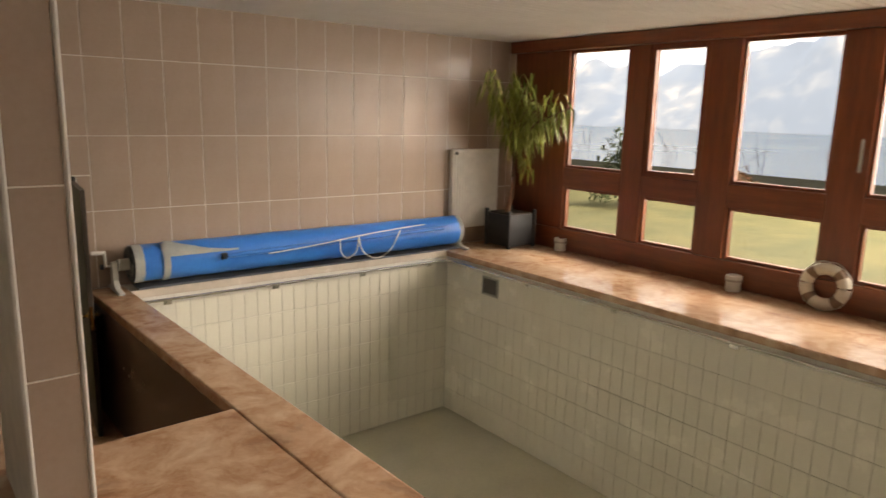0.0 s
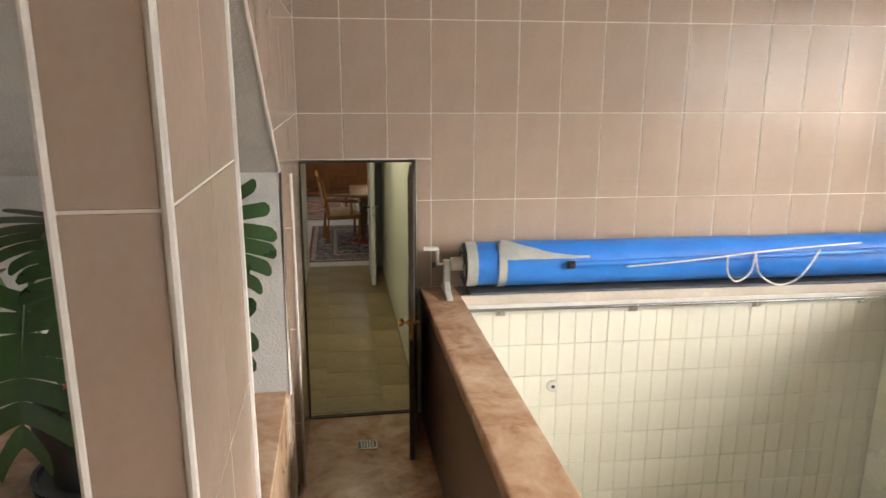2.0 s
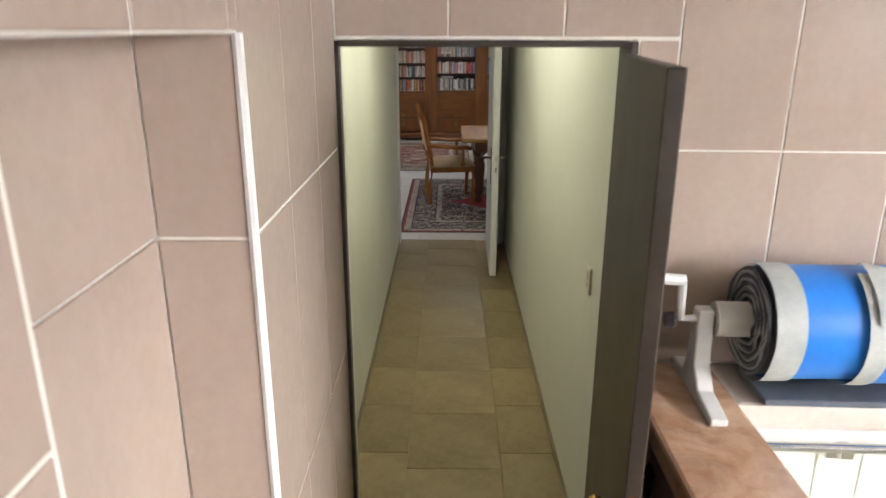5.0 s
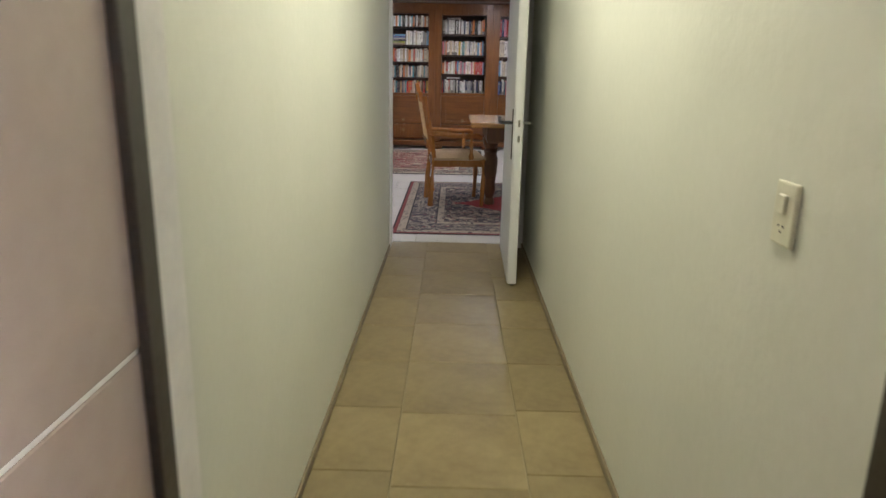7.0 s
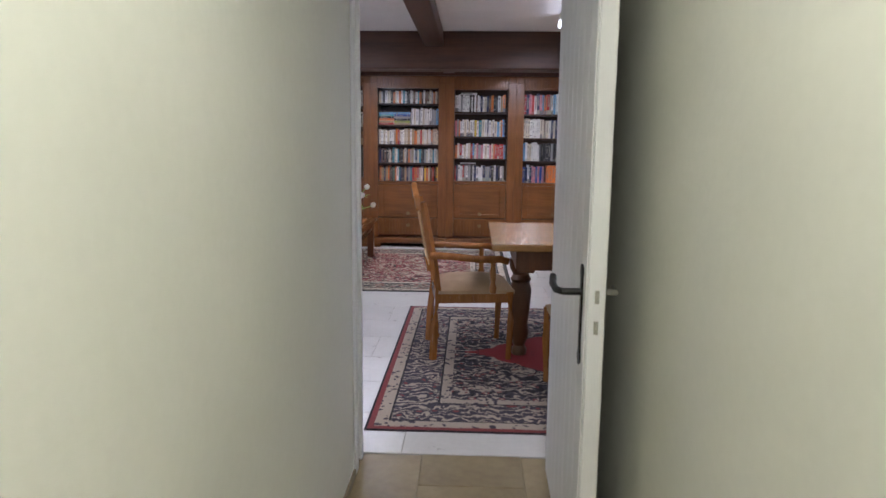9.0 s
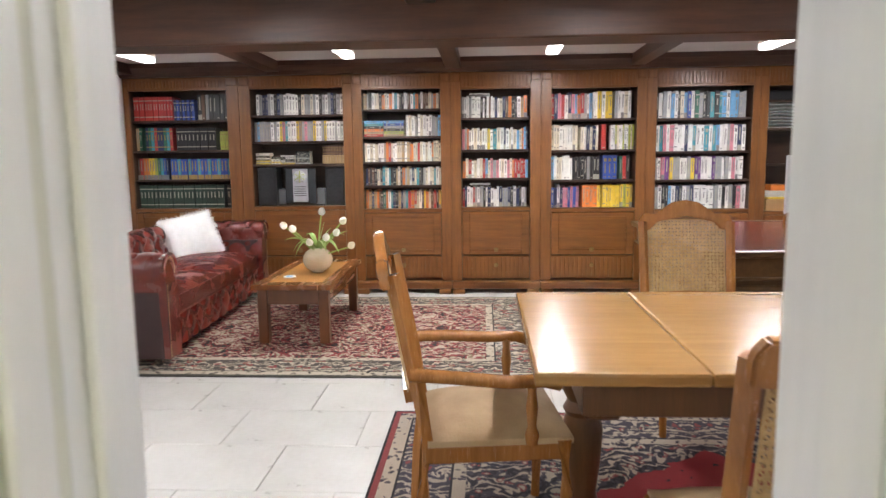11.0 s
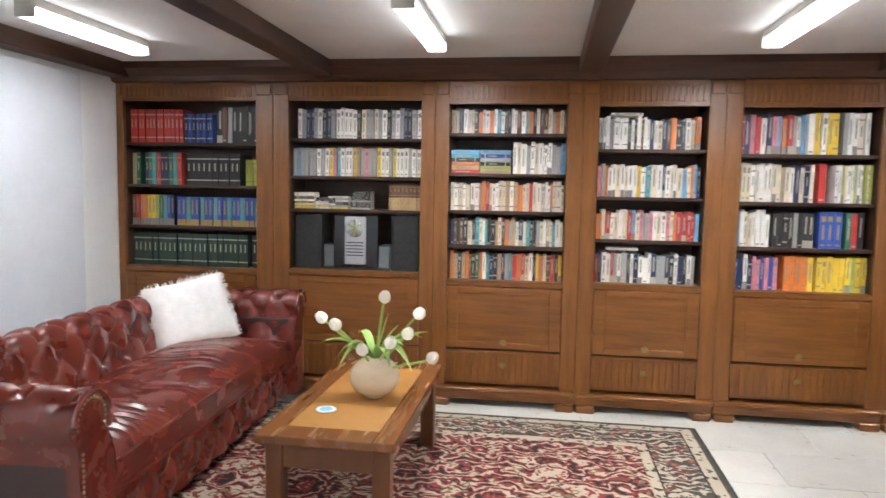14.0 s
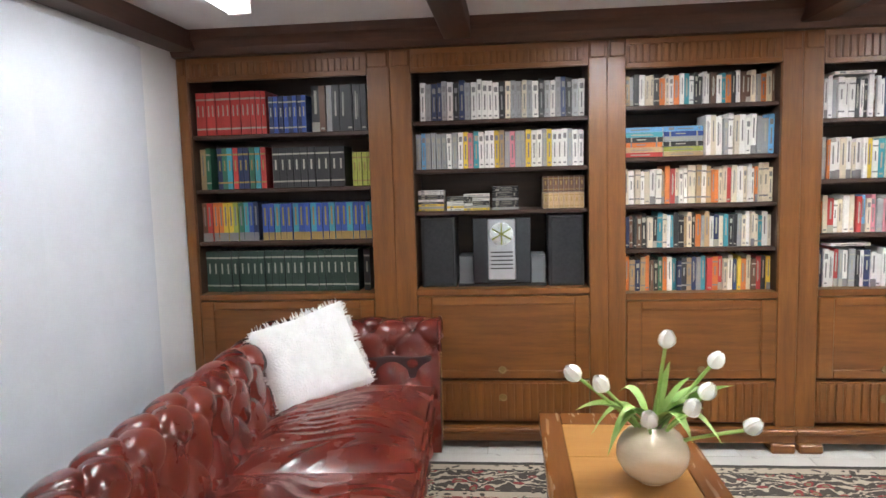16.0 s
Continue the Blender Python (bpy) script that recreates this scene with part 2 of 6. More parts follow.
# ceiling of narrow white slats
b = blk(-1.9, 5.9, -9.1, 0.1, ZC + 0.012, ZC + 0.1)
for k in range(90):
    box(b, -1.8, 5.75, -9 + 0.1 * k + 0.004, -9 + 0.1 * k + 0.096, ZC, ZC + 0.012)
struct("ceiling", b, CEILING_PAINT, "white slatted ceiling of the pool room", "ceiling")
b = blk(-1.9, 5.9, -9.25, -9.1, 0, ZC)
struct("wall_south", b, WHITE_PAINT, "plain white wall behind the pool")

# window wall: red-brown timber frames, upper and lower panes
b = bmesh.new()
WX0, WX1 = 5.62, 5.70
struct("window_header", blk(5.52, 5.75, -9, -0.002, 3.2, ZC - 0.002, 0.006), WINDOW_WOOD_H, "wide red-brown timber header over the windows", "trim")
struct("window_sill_beam", blk(5.58, 5.74, -9, -0.002, ZD, 1.24, 0.006), WINDOW_WOOD_H, "red-brown timber sill below the windows", "trim")
BAYS = [(-0.02, -0.86, None), (-0.86, -1.64, "fixed"), (-1.64, -1.90, None), (-1.90, -2.53, "casement"), (-2.53, -2.83, None), (-2.83, -3.67, "fixed"), (-3.67, -3.95, None),
        (-3.95, -4.8, "slide"), (-4.8, -5.05, None), (-5.05, -5.9, "fixed"), (-5.9, -6.15, None), (-6.15, -7.0, "fixed"), (-7.0, -9.0, None)]
for y1, y0, kind in BAYS:
    if kind is None:
        struct("window_post", blk(5.6, 5.72, y0, y1, 1.24, 3.2, 0.005), WINDOW_WOOD, "red-brown timber post between windows", "trim")
        continue
    struct("window_rail", blk(5.6, 5.72, y0, y1, 1.72, 1.93, 0.005), WINDOW_WOOD_H, "red-brown timber rail between window panes", "trim")
    w = thing("window", "red-brown timber window with clear upper and lower panes", "window", Matrix.Translation((5.66, (y0 + y1) / 2, 1.24)), "pool windows")
    w["kind"] = "structure"
    h = (y1 - y0) / 2
    for za, zb in ((0.0, 0.48), (0.69, 1.96)):
        deep = 0.05 if kind == "casement" and za else 0.03
        f = 0.055 if kind == "casement" and za else 0.03
        b = blk(-deep, 0.03, -h, -h + f, za, zb, 0.004)
        box(b, -deep, 0.03, h - f, h, za, zb, 0.004)
        box(b, -deep, 0.03, -h + f, h - f, za, za + f, 0.004)
        box(b, -deep, 0.03, -h + f, h - f, zb - f, zb, 0.004)
        part("window_frame", b, WINDOW_WOOD, w)
        p = part("pane", blk(-0.004, 0.004, -h + f, h - f, za + f, zb - f), GLASS, w)
        p.visible_shadow = False
pool_end()

pool_begin()
# wall beside the steps, with a niche, a sloping edge and the pillar
b = bmesh.new()
side = lambda u, v, w: (0.031 - w, u, v)
prism(b, [(0, 1.955), (0, ZC), (-3.538, ZC), (-1.665, 2.062), (-1.665, 1.955)], 0.17, side)
prism(b, [(0, 0), (0, 1.955), (-0.88, 1.955), (-0.88, 0)], 0.17, side)
prism(b, [(-1.45, 0), (-1.45, 1.955), (-1.665, 1.955), (-1.665, 0)], 0.17, side)
box(b, -0.147, -0.127, -1.45, -0.88, 0, 1.955)
prism(b, [(-2.98, 0.0), (-2.98, 2.93), (-3.7255, 3.40), (-3.7255, 0.0)], 0.158, side)
wall_side = struct("wall_west", b, GROUT, "beige tiled wall and pillar beside the steps")
# plaster nook behind it
b = blk(-1.7, -0.142, -1.67, -1.525, ZD, 2.2)
box(b, -0.142, 0.027, -1.67, -1.6655, ZD, 2.06)
box(b, -1.8, -1.7, -9, -1.6, ZD, ZC)
struct("nook_wall", b, PLASTER, "white rough plaster wall of the plant nook")
b = bmesh.new()
prism(b, [(-1.67, 2.059), (-3.2, 3.094), (-3.2, 3.097), (-1.67, 2.062)], 1.72, lambda u, v, w: (0.027 - w, u, v))
prism(b, [(-1.67, 2.062), (-3.68, 3.418), (-3.68, 3.52), (-1.525, 2.1)], 1.55, lambda u, v, w: (-0.142 - w, u, v))
struct("nook_soffit", b, PLASTER, "sloping plaster underside of a stair above the nook", "soffit")
# decks
b = blk(-1.7, 0.865, -9, -2.92, 0.5, ZD, 0.004)
box(b, -1.7, 0.02, -2.92, -1.665, 0.5, ZD - 0.001, 0.004)
struct("deck", b, MARBLE, "polished brown marble deck", "floor")
b = blk(0.865, 1.125, -9, -0.04, 0.93, ZD + 0.004, 0.012, 2)
struct("pool_coping", b, MARBLE, "rounded brown marble coping round the pool", "coping")
# steps down to the passage
b = bmesh.new()
for k in range(5):
    box(b, 0.03, 0.864, -2.92 + 0.25 * k, -2.67 + 0.25 * k, 0, ZD - (k + 1) / 6, 0.004)
struct("steps", b, MARBLE, "brown marble steps down to the passage", "stairs")
struct("passage_floor", blk(0.0, 0.9, -1.7, 0.065, -0.1, -0.001), MARBLE, "brown marble floor of the low passage", "floor")
struct("pool_outer_wall", blk(0.87, 0.96, -2.95, -0.05, 0, 0.93), mottled("dark_brown_tile", (0.10, 0.06, 0.045), (0.16, 0.10, 0.075), 3, 0.3, 0.03), "dark brown tiled outer wall of the raised pool")

basin_left = struct("pool_wall_west", blk(0.965, 1.117, -9, -0.06, -0.9, 0.929), POOL_GROUT, "cream tiled wall of the empty pool")

pool_end(SC)

# ---- corridor ----
CL, CR, LY = -0.03, 0.915, 4.33
struct("corridor_wall_left", blk(CL - 0.12, CL, 0.262, LY, 0, 2.35), CORRIDOR_PAINT, "pale green plastered corridor wall")
b = blk(CR, CR + 0.12, 0.262, LY, 0, 2.35)
box(b, 0.9, CR, 0.262, 0.28, 0, 2.35)
struct("corridor_wall_right", b, CORRIDOR_PAINT, "pale green plastered corridor wall")
struct("corridor_ceiling", blk(CL - 0.12, CR + 0.12, 0.24, LY, 2.35, 2.45), CEILING_PAINT, "plain pale corridor ceiling", "ceiling")
corridor_floor = struct("corridor_floor", blk(CL - 0.1, CR + 0.1, 0.235, 4.45, -0.1, -0.006), plain("corridor_grout", (0.30, 0.25, 0.15), 0.85), "brown stone tiled corridor floor", "floor")

# ---- library ----
XL, XR, YB, HC = -3.16, 5.2, 10.78, 2.29
b = blk(XL, CL - 0.06, LY, LY + 0.14, 0, HC)
box(b, 0.83, XR, LY, LY + 0.14, 0, HC)
box(b, CL - 0.06, 0.83, LY, LY + 0.14, 1.95, HC)
struct("wall_library_south", b, WHITE_PAINT, "plain white library wall around the door")
struct("wall_library_west", blk(XL - 0.12, XL, LY, YB, 0, HC), WHITE_PAINT, "plain white library wall beside the sofa")
struct("wall_library_east", blk(XR, XR + 0.12, LY, YB, 0, HC), WHITE_PAINT, "plain white library wall")
struct("wall_library_north", blk(XL, XR, YB, YB + 0.12, 0, HC), WHITE_PAINT, "plain wall behind the bookcases")
struct("library_ceiling", blk(XL - 0.1, XR + 0.1, LY, YB + 0.1, HC, HC + 0.1), CEILING_PAINT, "white plaster ceiling between dark joists", "ceiling")
struct("library_ceiling_low", blk(XL, XR, LY + 0.14, 6.95, 2.17, HC), CEILING_PAINT, "lower white ceiling near the library door", "ceiling")
library_floor = struct("library_floor", blk(XL - 0.1, XR + 0.1, 4.45, YB + 0.1, -0.1, -0.006), STONE_GROUT, "pale grey tiled library floor", "floor")
struct("main_beam", blk(XL, XR, 6.95, 7.2, 1.895, HC, 0.008), BEAM_WOOD, "heavy dark timber beam across the library", "beam")
for jx in (-3.09, -1.62, 0.13, 1.87, 3.6):
    struct("joist", blk(jx - 0.07, jx + 0.07, LY + 0.14, 6.95, 2.06, 2.17, 0.006), BEAM_WOOD_Y, "dark timber ceiling joist", "beam")
    struct("joist", blk(jx - 0.07, jx + 0.07, 7.2, 10.36, HC - 0.1, HC, 0.006), BEAM_WOOD_Y, "dark timber ceiling joist", "beam")

# ---- library: bookcases ----
FY = 10.38
HANDLE = mesh_of("handle", tube(lathe(bmesh.new(), [(0.022, 0), (0.02, 0.006), (0.006, 0.008)], 12, pose(0, 0, 0, 90)), [(-0.02, -0.012, 0), (0, -0.022, -0.012), (0.02, -0.012, 0)], 0.004, 6), plain("aged_brass", (0.24, 0.17, 0.09), 0.4, 0.9))


def bookcase(x0, x1, o0, o1, z0, z1, shelves, drop_front=True):
    """One bookcase unit from x0 to x1 with its opening o0..o1, z0..z1 and shelf heights."""
    c = thing("bookcase", "tall brown wooden bookcase unit full of books above panelled drawers", "bookcase", Matrix.Translation(((x0 + x1) / 2, FY, 0)), "library bookcases")
    s = (x0 + x1) / 2
    a0, a1, p0, p1 = x0 - s, x1 - s, o0 - s, o1 - s
    part("stile", blk(a0, p0, 0, 0.03, 0.13, 2.16, 0.004), CASE_WOOD, c)
    part("stile", blk(p1, a1, 0, 0.03, 0.13, 2.16, 0.004), CASE_WOOD, c)
    part("side_panel", blk(p0 - 0.02, p0, 0.03, 0.36, 0.13, 2.1), CASE_SHADED, c)
    part("side_panel", blk(p1, p1 + 0.02, 0.03, 0.36, 0.13, 2.1), CASE_SHADED, c)
    part("back_panel", blk(p0, p1, 0.33, 0.36, 0.13, 2.1), CASE_SHADED, c)
    part("top_rail", blk(p0, p1, 0.002, 0.03, z1, 2.16, 0.003), CASE_WOOD_H, c)
    b = bmesh.new()
    k = p0 + 0.015
    while k < p1 - 0.03:
        box(b, k, k + 0.026, -0.006, 0.003, z1 + 0.025, 2.13, 0.003)
        k += 0.034
    tagged(part("fluted_frieze", b, CASE_WOOD, c), kind="stuff")
    part("capital", blk(a0 + 0.01, p0 - 0.005, -0.012, 0.0, 2.07, 2.15, 0.006), CASE_WOOD, c)
    part("capital", blk(p1 + 0.005, a1 - 0.01, -0.012, 0.0, 2.07, 2.15, 0.006), CASE_WOOD, c)
    part("bottom_shelf", blk(p0, p1, 0.0, 0.33, z0 - 0.035, z0, 0.004), CASE_WOOD_H, c)
    for z in shelves:
        part("shelf", blk(p0, p1, 0.04, 0.33, z - 0.022, z, 0.003), CASE_SHADED, c)
    top = z0 - 0.04
    mid = 0.39
    for za, zb, nm in ((mid, top, "flap"), (0.15, mid - 0.012, "drawer")):
        d = part(nm, blk(p0 + 0.003, p1 - 0.003, 0.004, 0.03, za, zb, 0.004), CASE_WOOD_H, c)
        b = bmesh.new()
        if nm == "flap":
            for q in ((p0 + 0.003, p0 + 0.08, za, zb), (p1 - 0.08, p1 - 0.003, za, zb), (p0 + 0.08, p1 - 0.08, za, za + 0.05), (p0 + 0.08, p1 - 0.08, zb - 0.05, zb)):
                box(b, q[0], q[1], -0.008, 0.005, q[2] + 0.002, q[3] - 0.002, 0.005)
            part("panel_frame", b, CASE_WOOD_H, d)
        else:
            k = p0 + 0.02
            while k < p1 - 0.05:
                box(b, k, k + 0.034, -0.004, 0.005, za + 0.012, zb - 0.012, 0.003)
                k += 0.042
            tagged(part("fluted_front", b, CASE_WOOD, d), kind="stuff")
        part("handle", HANDLE, None, d, "small brass drop handle", m=Matrix.Translation((0, -0.006, za + (0.05 if nm == "flap" else (zb - za) * 0.6))))
    part("plinth", blk(a0, a1, -0.02, 0.33, 0.045, 0.13, 0.012, 2), CASE_WOOD_H, c)
    part("plinth_moulding", blk(a0, a1, -0.035, 0.0, 0.095, 0.125, 0.012, 3), CASE_WOOD_H, c)
    for fx in (a0 + 0.01, a1 - 0.13):
        part("foot", blk(fx, fx + 0.12, -0.045, 0.3, 0, 0.05, 0.008), CASE_WOOD_H, c)
    return c


def fr(z0, z1, *f):
    return [z1 - (z1 - z0) * a for a in f]


COLS = [(-3.155, -1.985, -3.10, -2.11, 0.87, 2.035, (0.245, 0.5, 0.75)),
        (-1.985, -0.86, -1.875, -0.955, 0.885, 2.035, (0.217, 0.44, 0.636)),
        (-0.86, 0.10, -0.767, 0.0, 0.85, 2.01, (0.16, 0.387, 0.6, 0.80)),
        (0.10, 0.97, 0.20, 0.868, 0.86, 1.995, (0.235, 0.505, 0.75)),
        (0.97, 1.97, 1.072, 1.878, 0.845, 1.99, (0.25, 0.51, 0.76)),
        (1.97, 3.02, 2.065, 2.957, 0.825, 1.985, (0.25, 0.52, 0.755)),
        (3.02, 4.08, 3.10, 4.0, 0.80, 1.98, (0.11, 0.33, 0.62)),
        (4.08, 5.15, 4.18, 5.06, 0.80, 1.98, (0.25, 0.5, 0.75))]
for x0, x1, o0, o1, z0, z1, f in COLS:
    bookcase(x0, x1, o0, o1, z0, z1, fr(z0, z1, *f))
b = bmesh.new()
prism(b, [(0, 2.16), (-0.03, 2.165), (-0.045, 2.19), (-0.05, 2.2), (-0.085, 2.235), (-0.10, 2.245), (-0.10, HC), (0.35, HC), (0.35, 2.16)], XR - XL, lambda u, v, w: (XL + w, FY + u, v))
struct("cornice", b, BEAM_WOOD, "dark wooden cornice above the bookcases", "cornice")

# ---- books ----
BOOK = {}
PAL = {"white": (0.72, 0.70, 0.66), "cream": (0.62, 0.54, 0.40), "red": (0.42, 0.035, 0.03), "orange": (0.62, 0.17, 0.03), "yellow": (0.68, 0.47, 0.04), "green": (0.03, 0.13, 0.08), "dgreen": (0.018, 0.04, 0.028),
       "blue": (0.03, 0.07, 0.30), "navy": (0.015, 0.025, 0.085), "teal": (0.05, 0.27, 0.33), "black": (0.018, 0.017, 0.018), "grey": (0.30, 0.30, 0.30), "brown": (0.12, 0.06, 0.035), "pink": (0.58, 0.2, 0.24), "lime": (0.33, 0.36, 0.06), "skyblue": (0.13, 0.34, 0.6), "tan": (0.4, 0.27, 0.14), "purple": (0.14, 0.04, 0.2)}
BMAT = {k: mottled("book_" + k, tuple(a * 0.8 for a in v), tuple(min(1, a * 1.12) for a in v), 12, 0.42, 0.04, 80, vary=0.3) for k, v in PAL.items()}
PAPER = plain("paper", (0.66, 0.6, 0.48), 0.9)
MARK = {k: plain("print_" + k, c, 0.5) for k, c in (("light", (0.36, 0.34, 0.28)), ("dark", (0.2, 0.19, 0.19)), ("gold", (0.3, 0.2, 0.06)), ("red", (0.45, 0.04, 0.03)))}


def book_mesh(colour, mark, style):
    """A unit book standing on its foot, spine towards -y, with printed bars on the spine."""
    key = (colour, mark, style)
    if key not in BOOK:
        b = bmesh.new()
        box(b, -0.5, 0.5, 0.0, 0.05, 0, 1)
        box(b, -0.5, -0.38, 0.05, 1, 0, 1)
        box(b, 0.38, 0.5, 0.05, 1, 0, 1)
        n0 = len(b.faces)
        box(b, -0.38, 0.38, 0.05, 0.97, 0.015, 0.98)
        n1 = len(b.faces)
        bars = {0: [(-0.14, 0.1, 0.34, 0.86)], 1: [(-0.5, 0.5, 0.82, 0.86), (-0.5, 0.5, 0.14, 0.18), (-0.12, 0.12, 0.45, 0.7)], 2: [(-0.3, 0.3, 0.74, 0.88), (-0.12, 0.12, 0.25, 0.65), (-0.25, 0.25, 0.08, 0.12)],
                3: [(-0.2, 0.0, 0.25, 0.85), (0.12, 0.2, 0.3, 0.8)], 4: [(-0.5, 0.5, 0.0, 0.22), (-0.15, 0.15, 0.4, 0.9)], 5: [(-0.3, 0.3, 0.06, 0.1)]}[style]
        for u0, u1, v0, v1 in bars:
            box(b, u0, u1, -0.008, 0.001, v0, v1)
        b.faces.ensure_lookup_table()
        for f in b.faces[n0:n1]:
            f.material_index = 1
        for f in b.faces[n1:]:
            f.material_index = 2
        BOOK[key] = mesh_of("book", b, [BMAT[colour], PAPER, MARK[mark]])
    return BOOK[key]


WORD = {"red": "red", "navy": "navy blue", "lime": "olive green", "dgreen": "dark green", "skyblue": "light blue"}
rnd = random.Random(7)
LIGHT_COVERS = ("white", "cream", "yellow", "pink", "lime", "tan", "skyblue", "orange")


def stand_book(x, z, w, h, d, colour, style=None, mark=None, lean=0.0, y=None):
    mark = mark or ("dark" if colour in LIGHT_COVERS else "light")
    st = rnd.randrange(6) if style is None else style
    o = new("book", book_mesh(colour, mark, st))
    yy = FY + (0.075 + rnd.uniform(0, 0.02) if y is None else y)
    o.matrix_basis = Matrix.Translation((x + w / 2, yy, z)) @ Matrix.Rotation(lean, 4, "Y") @ Matrix.Diagonal((w * 0.97, d, h, 1))
    return tagged(o, f"{WORD.get(colour, colour)} book standing upright on a bookcase shelf", "book", "books")


def book_row(x0, x1, z, h, pal, wide=(0.016, 0.036), even=False, style=None, mark=None, vary=0.16, end_lean=0):
    x = x0 + 0.006
    i = 0
    while True:
        w = wide[0] if even else rnd.uniform(*wide)
        if x + w > x1 - 0.004:
            break
        c = pal[i % len(pal)] if even else rnd.choice(pal)
        hh = h * (1 - (0.01 if even else rnd.uniform(0, vary)))
        stand_book(x, z, w, hh, 0.2 if even else rnd.uniform(0.16, 0.21), c, style, mark, lean=rnd.uniform(-0.008, 0.02) if not even else 0)
        x += w + 0.0015
        i += 1


def lie_book(x, y, z, w, h, d, colour):
    o = new("book", book_mesh(colour, "dark" if colour in LIGHT_COVERS else "light", rnd.randrange(4)))
    o.matrix_basis = Matrix.Translation((x + w, y, z + h / 2)) @ Matrix.Rotation(radians(-90), 4, "Y") @ Matrix.Diagonal((h, d, w, 1))
    return tagged(o, f"{WORD.get(colour, colour)} book lying flat on other books", "book", "books")


MIXED = ["white", "white", "cream", "cream", "red", "black", "black", "navy", "grey", "orange", "brown", "teal", "white", "tan"]
LIGHT = ["white", "white", "cream", "cream", "white", "red", "orange", "skyblue", "pink", "grey"]
for ci, (x0, x1, o0, o1, z0, z1, f) in enumerate(COLS):
    sh = fr(z0, z1, *f)
    tops = [z1] + [z - 0.022 for z in sh]
    rows = list(zip(sh + [z0], tops))
    for ri, (zb, zt) in enumerate(rows):
        h = (zt - zb) * 0.9
        w = o1 - o0
        if ci == 0:
            if ri == 0:
                book_row(o0, o0 + w * 0.42, zb, h * 0.93, ["red"], (0.027, 0), True, 1, "light")
                book_row(o0 + w * 0.42, o0 + w * 0.66, zb, h * 0.8, ["navy", "blue"], (0.025, 0), True, 1, "light")
                book_row(o0 + w * 0.66, o1, zb, h, ["black", "grey", "black", "red", "brown"], (0.03, 0.05), vary=0.05)
            elif ri == 1:
                book_row(o0, o0 + w * 0.1, zb, h * 0.95, ["lime", "tan", "green"], (0.025, 0.035))
                book_row(o0 + w * 0.1, o0 + w * 0.42, zb, h * 0.93, ["navy", "green", "teal", "red", "navy"], (0.03, 0), True, 1, "gold")
                book_row(o0 + w * 0.42, o0 + w * 0.87, zb, h * 0.9, ["black"], (0.04, 0), True, 1, "light")
                book_row(o0 + w * 0.88, o1, zb, h * 0.75, ["lime"], (0.026, 0), True, 1, "gold")
            elif ri == 2:
                book_row(o0, o0 + w * 0.35, zb, h * 0.9, ["brown", "red", "orange", "orange", "yellow", "yellow", "lime", "green", "teal", "blue", "navy", "purple"], (0.028, 0), True, 4, "dark")
                book_row(o0 + w * 0.35, o1, zb, h * 0.85, ["blue", "blue", "teal"], (0.033, 0), True, 4, "gold")
            else:
                book_row(o0, o0 + w * 0.92, zb, h * 0.97, ["dgreen"], (0.037, 0), True, 1, "light")
                book_row(o0 + w * 0.92, o1, zb, h * 0.97, ["black"], (0.036, 0), True, 1, "light")
        elif ci == 1:
            if ri == 0:
                book_row(o0 + 0.03, o1, zb, h * 0.95, ["white", "grey", "white", "grey", "white", "navy", "black", "cream"], (0.024, 0.032), style=2, mark="dark", vary=0.1)
            elif ri == 1:
                book_row(o0, o1, zb, h * 0.95, ["white", "grey", "skyblue", "yellow", "white", "pink", "teal", "white", "grey", "tan"], (0.024, 0.03), style=2, vary=0.06)
            elif ri == 2:
                for q, (qa, n) in enumerate(((0.0, 9), (0.17, 6), (0.27, 7), (0.44, 10))):
                    for k in range(n):
                        lie_book(o0 + 0.01 + qa * w, FY + 0.08 + rnd.uniform(0, 0.008), zb + k * 0.0125, 0.14, 0.0115, 0.13, rnd.choice(["white", "grey", "black", "black", "grey", "yellow", "white"] if q < 3 else ["grey", "black", "black"]))
                book_row(o0 + w * 0.74, o1, zb, (zt - zb) * 0.42, ["tan"], (0.026, 0), True, 1, "gold")
                for k in range(8):
                    stand_book(o0 + w * 0.74 + 0.006 + k * 0.0275, zb + (zt - zb) * 0.43, 0.026, (zt - zb) * 0.42, 0.15, "brown", 1, "gold", y=0.085)
        elif ci == 2:
            if ri == 1:
                for k, c in enumerate(["red", "tan", "orange", "black", "teal", "skyblue"]):
                    lie_book(o0 + 0.008, FY + 0.06 + 0.004 * (k % 3), zb + k * 0.026, 0.19, 0.024, 0.14, c)
                    lie_book(o0 + 0.203, FY + 0.06 + 0.003 * (k % 2), zb + k * 0.026, 0.2, 0.024, 0.14, ["tan", "lime", "black", "grey", "blue", "skyblue"][k])
                book_row(o0 + w * 0.54, o1, zb, h, ["white", "cream", "skyblue", "grey", "white", "lime"], (0.022, 0.034))
            else:
                book_row(o0, o1, zb, h, [MIXED + ["black", "orange"], None, ["cream", "cream", "white", "tan", "red", "orange", "cream", "white"], MIXED + ["black"], MIXED + ["orange", "yellow", "white", "green"]][ri], (0.015, 0.03))
        elif ci == 3:
            book_row(o0, o1, zb, h * (0.85 if ri else 0.9), [MIXED, LIGHT + ["teal", "yellow", "navy"], LIGHT, ["white", "white", "black", "grey", "navy", "red", "white"]][ri], (0.016, 0.034))
            if ri in (0, 3):
                lie_book(o0 + 0.08, FY + 0.07, zb + h * 0.91, 0.2, 0.016, 0.14, "white")
        elif ci == 4:
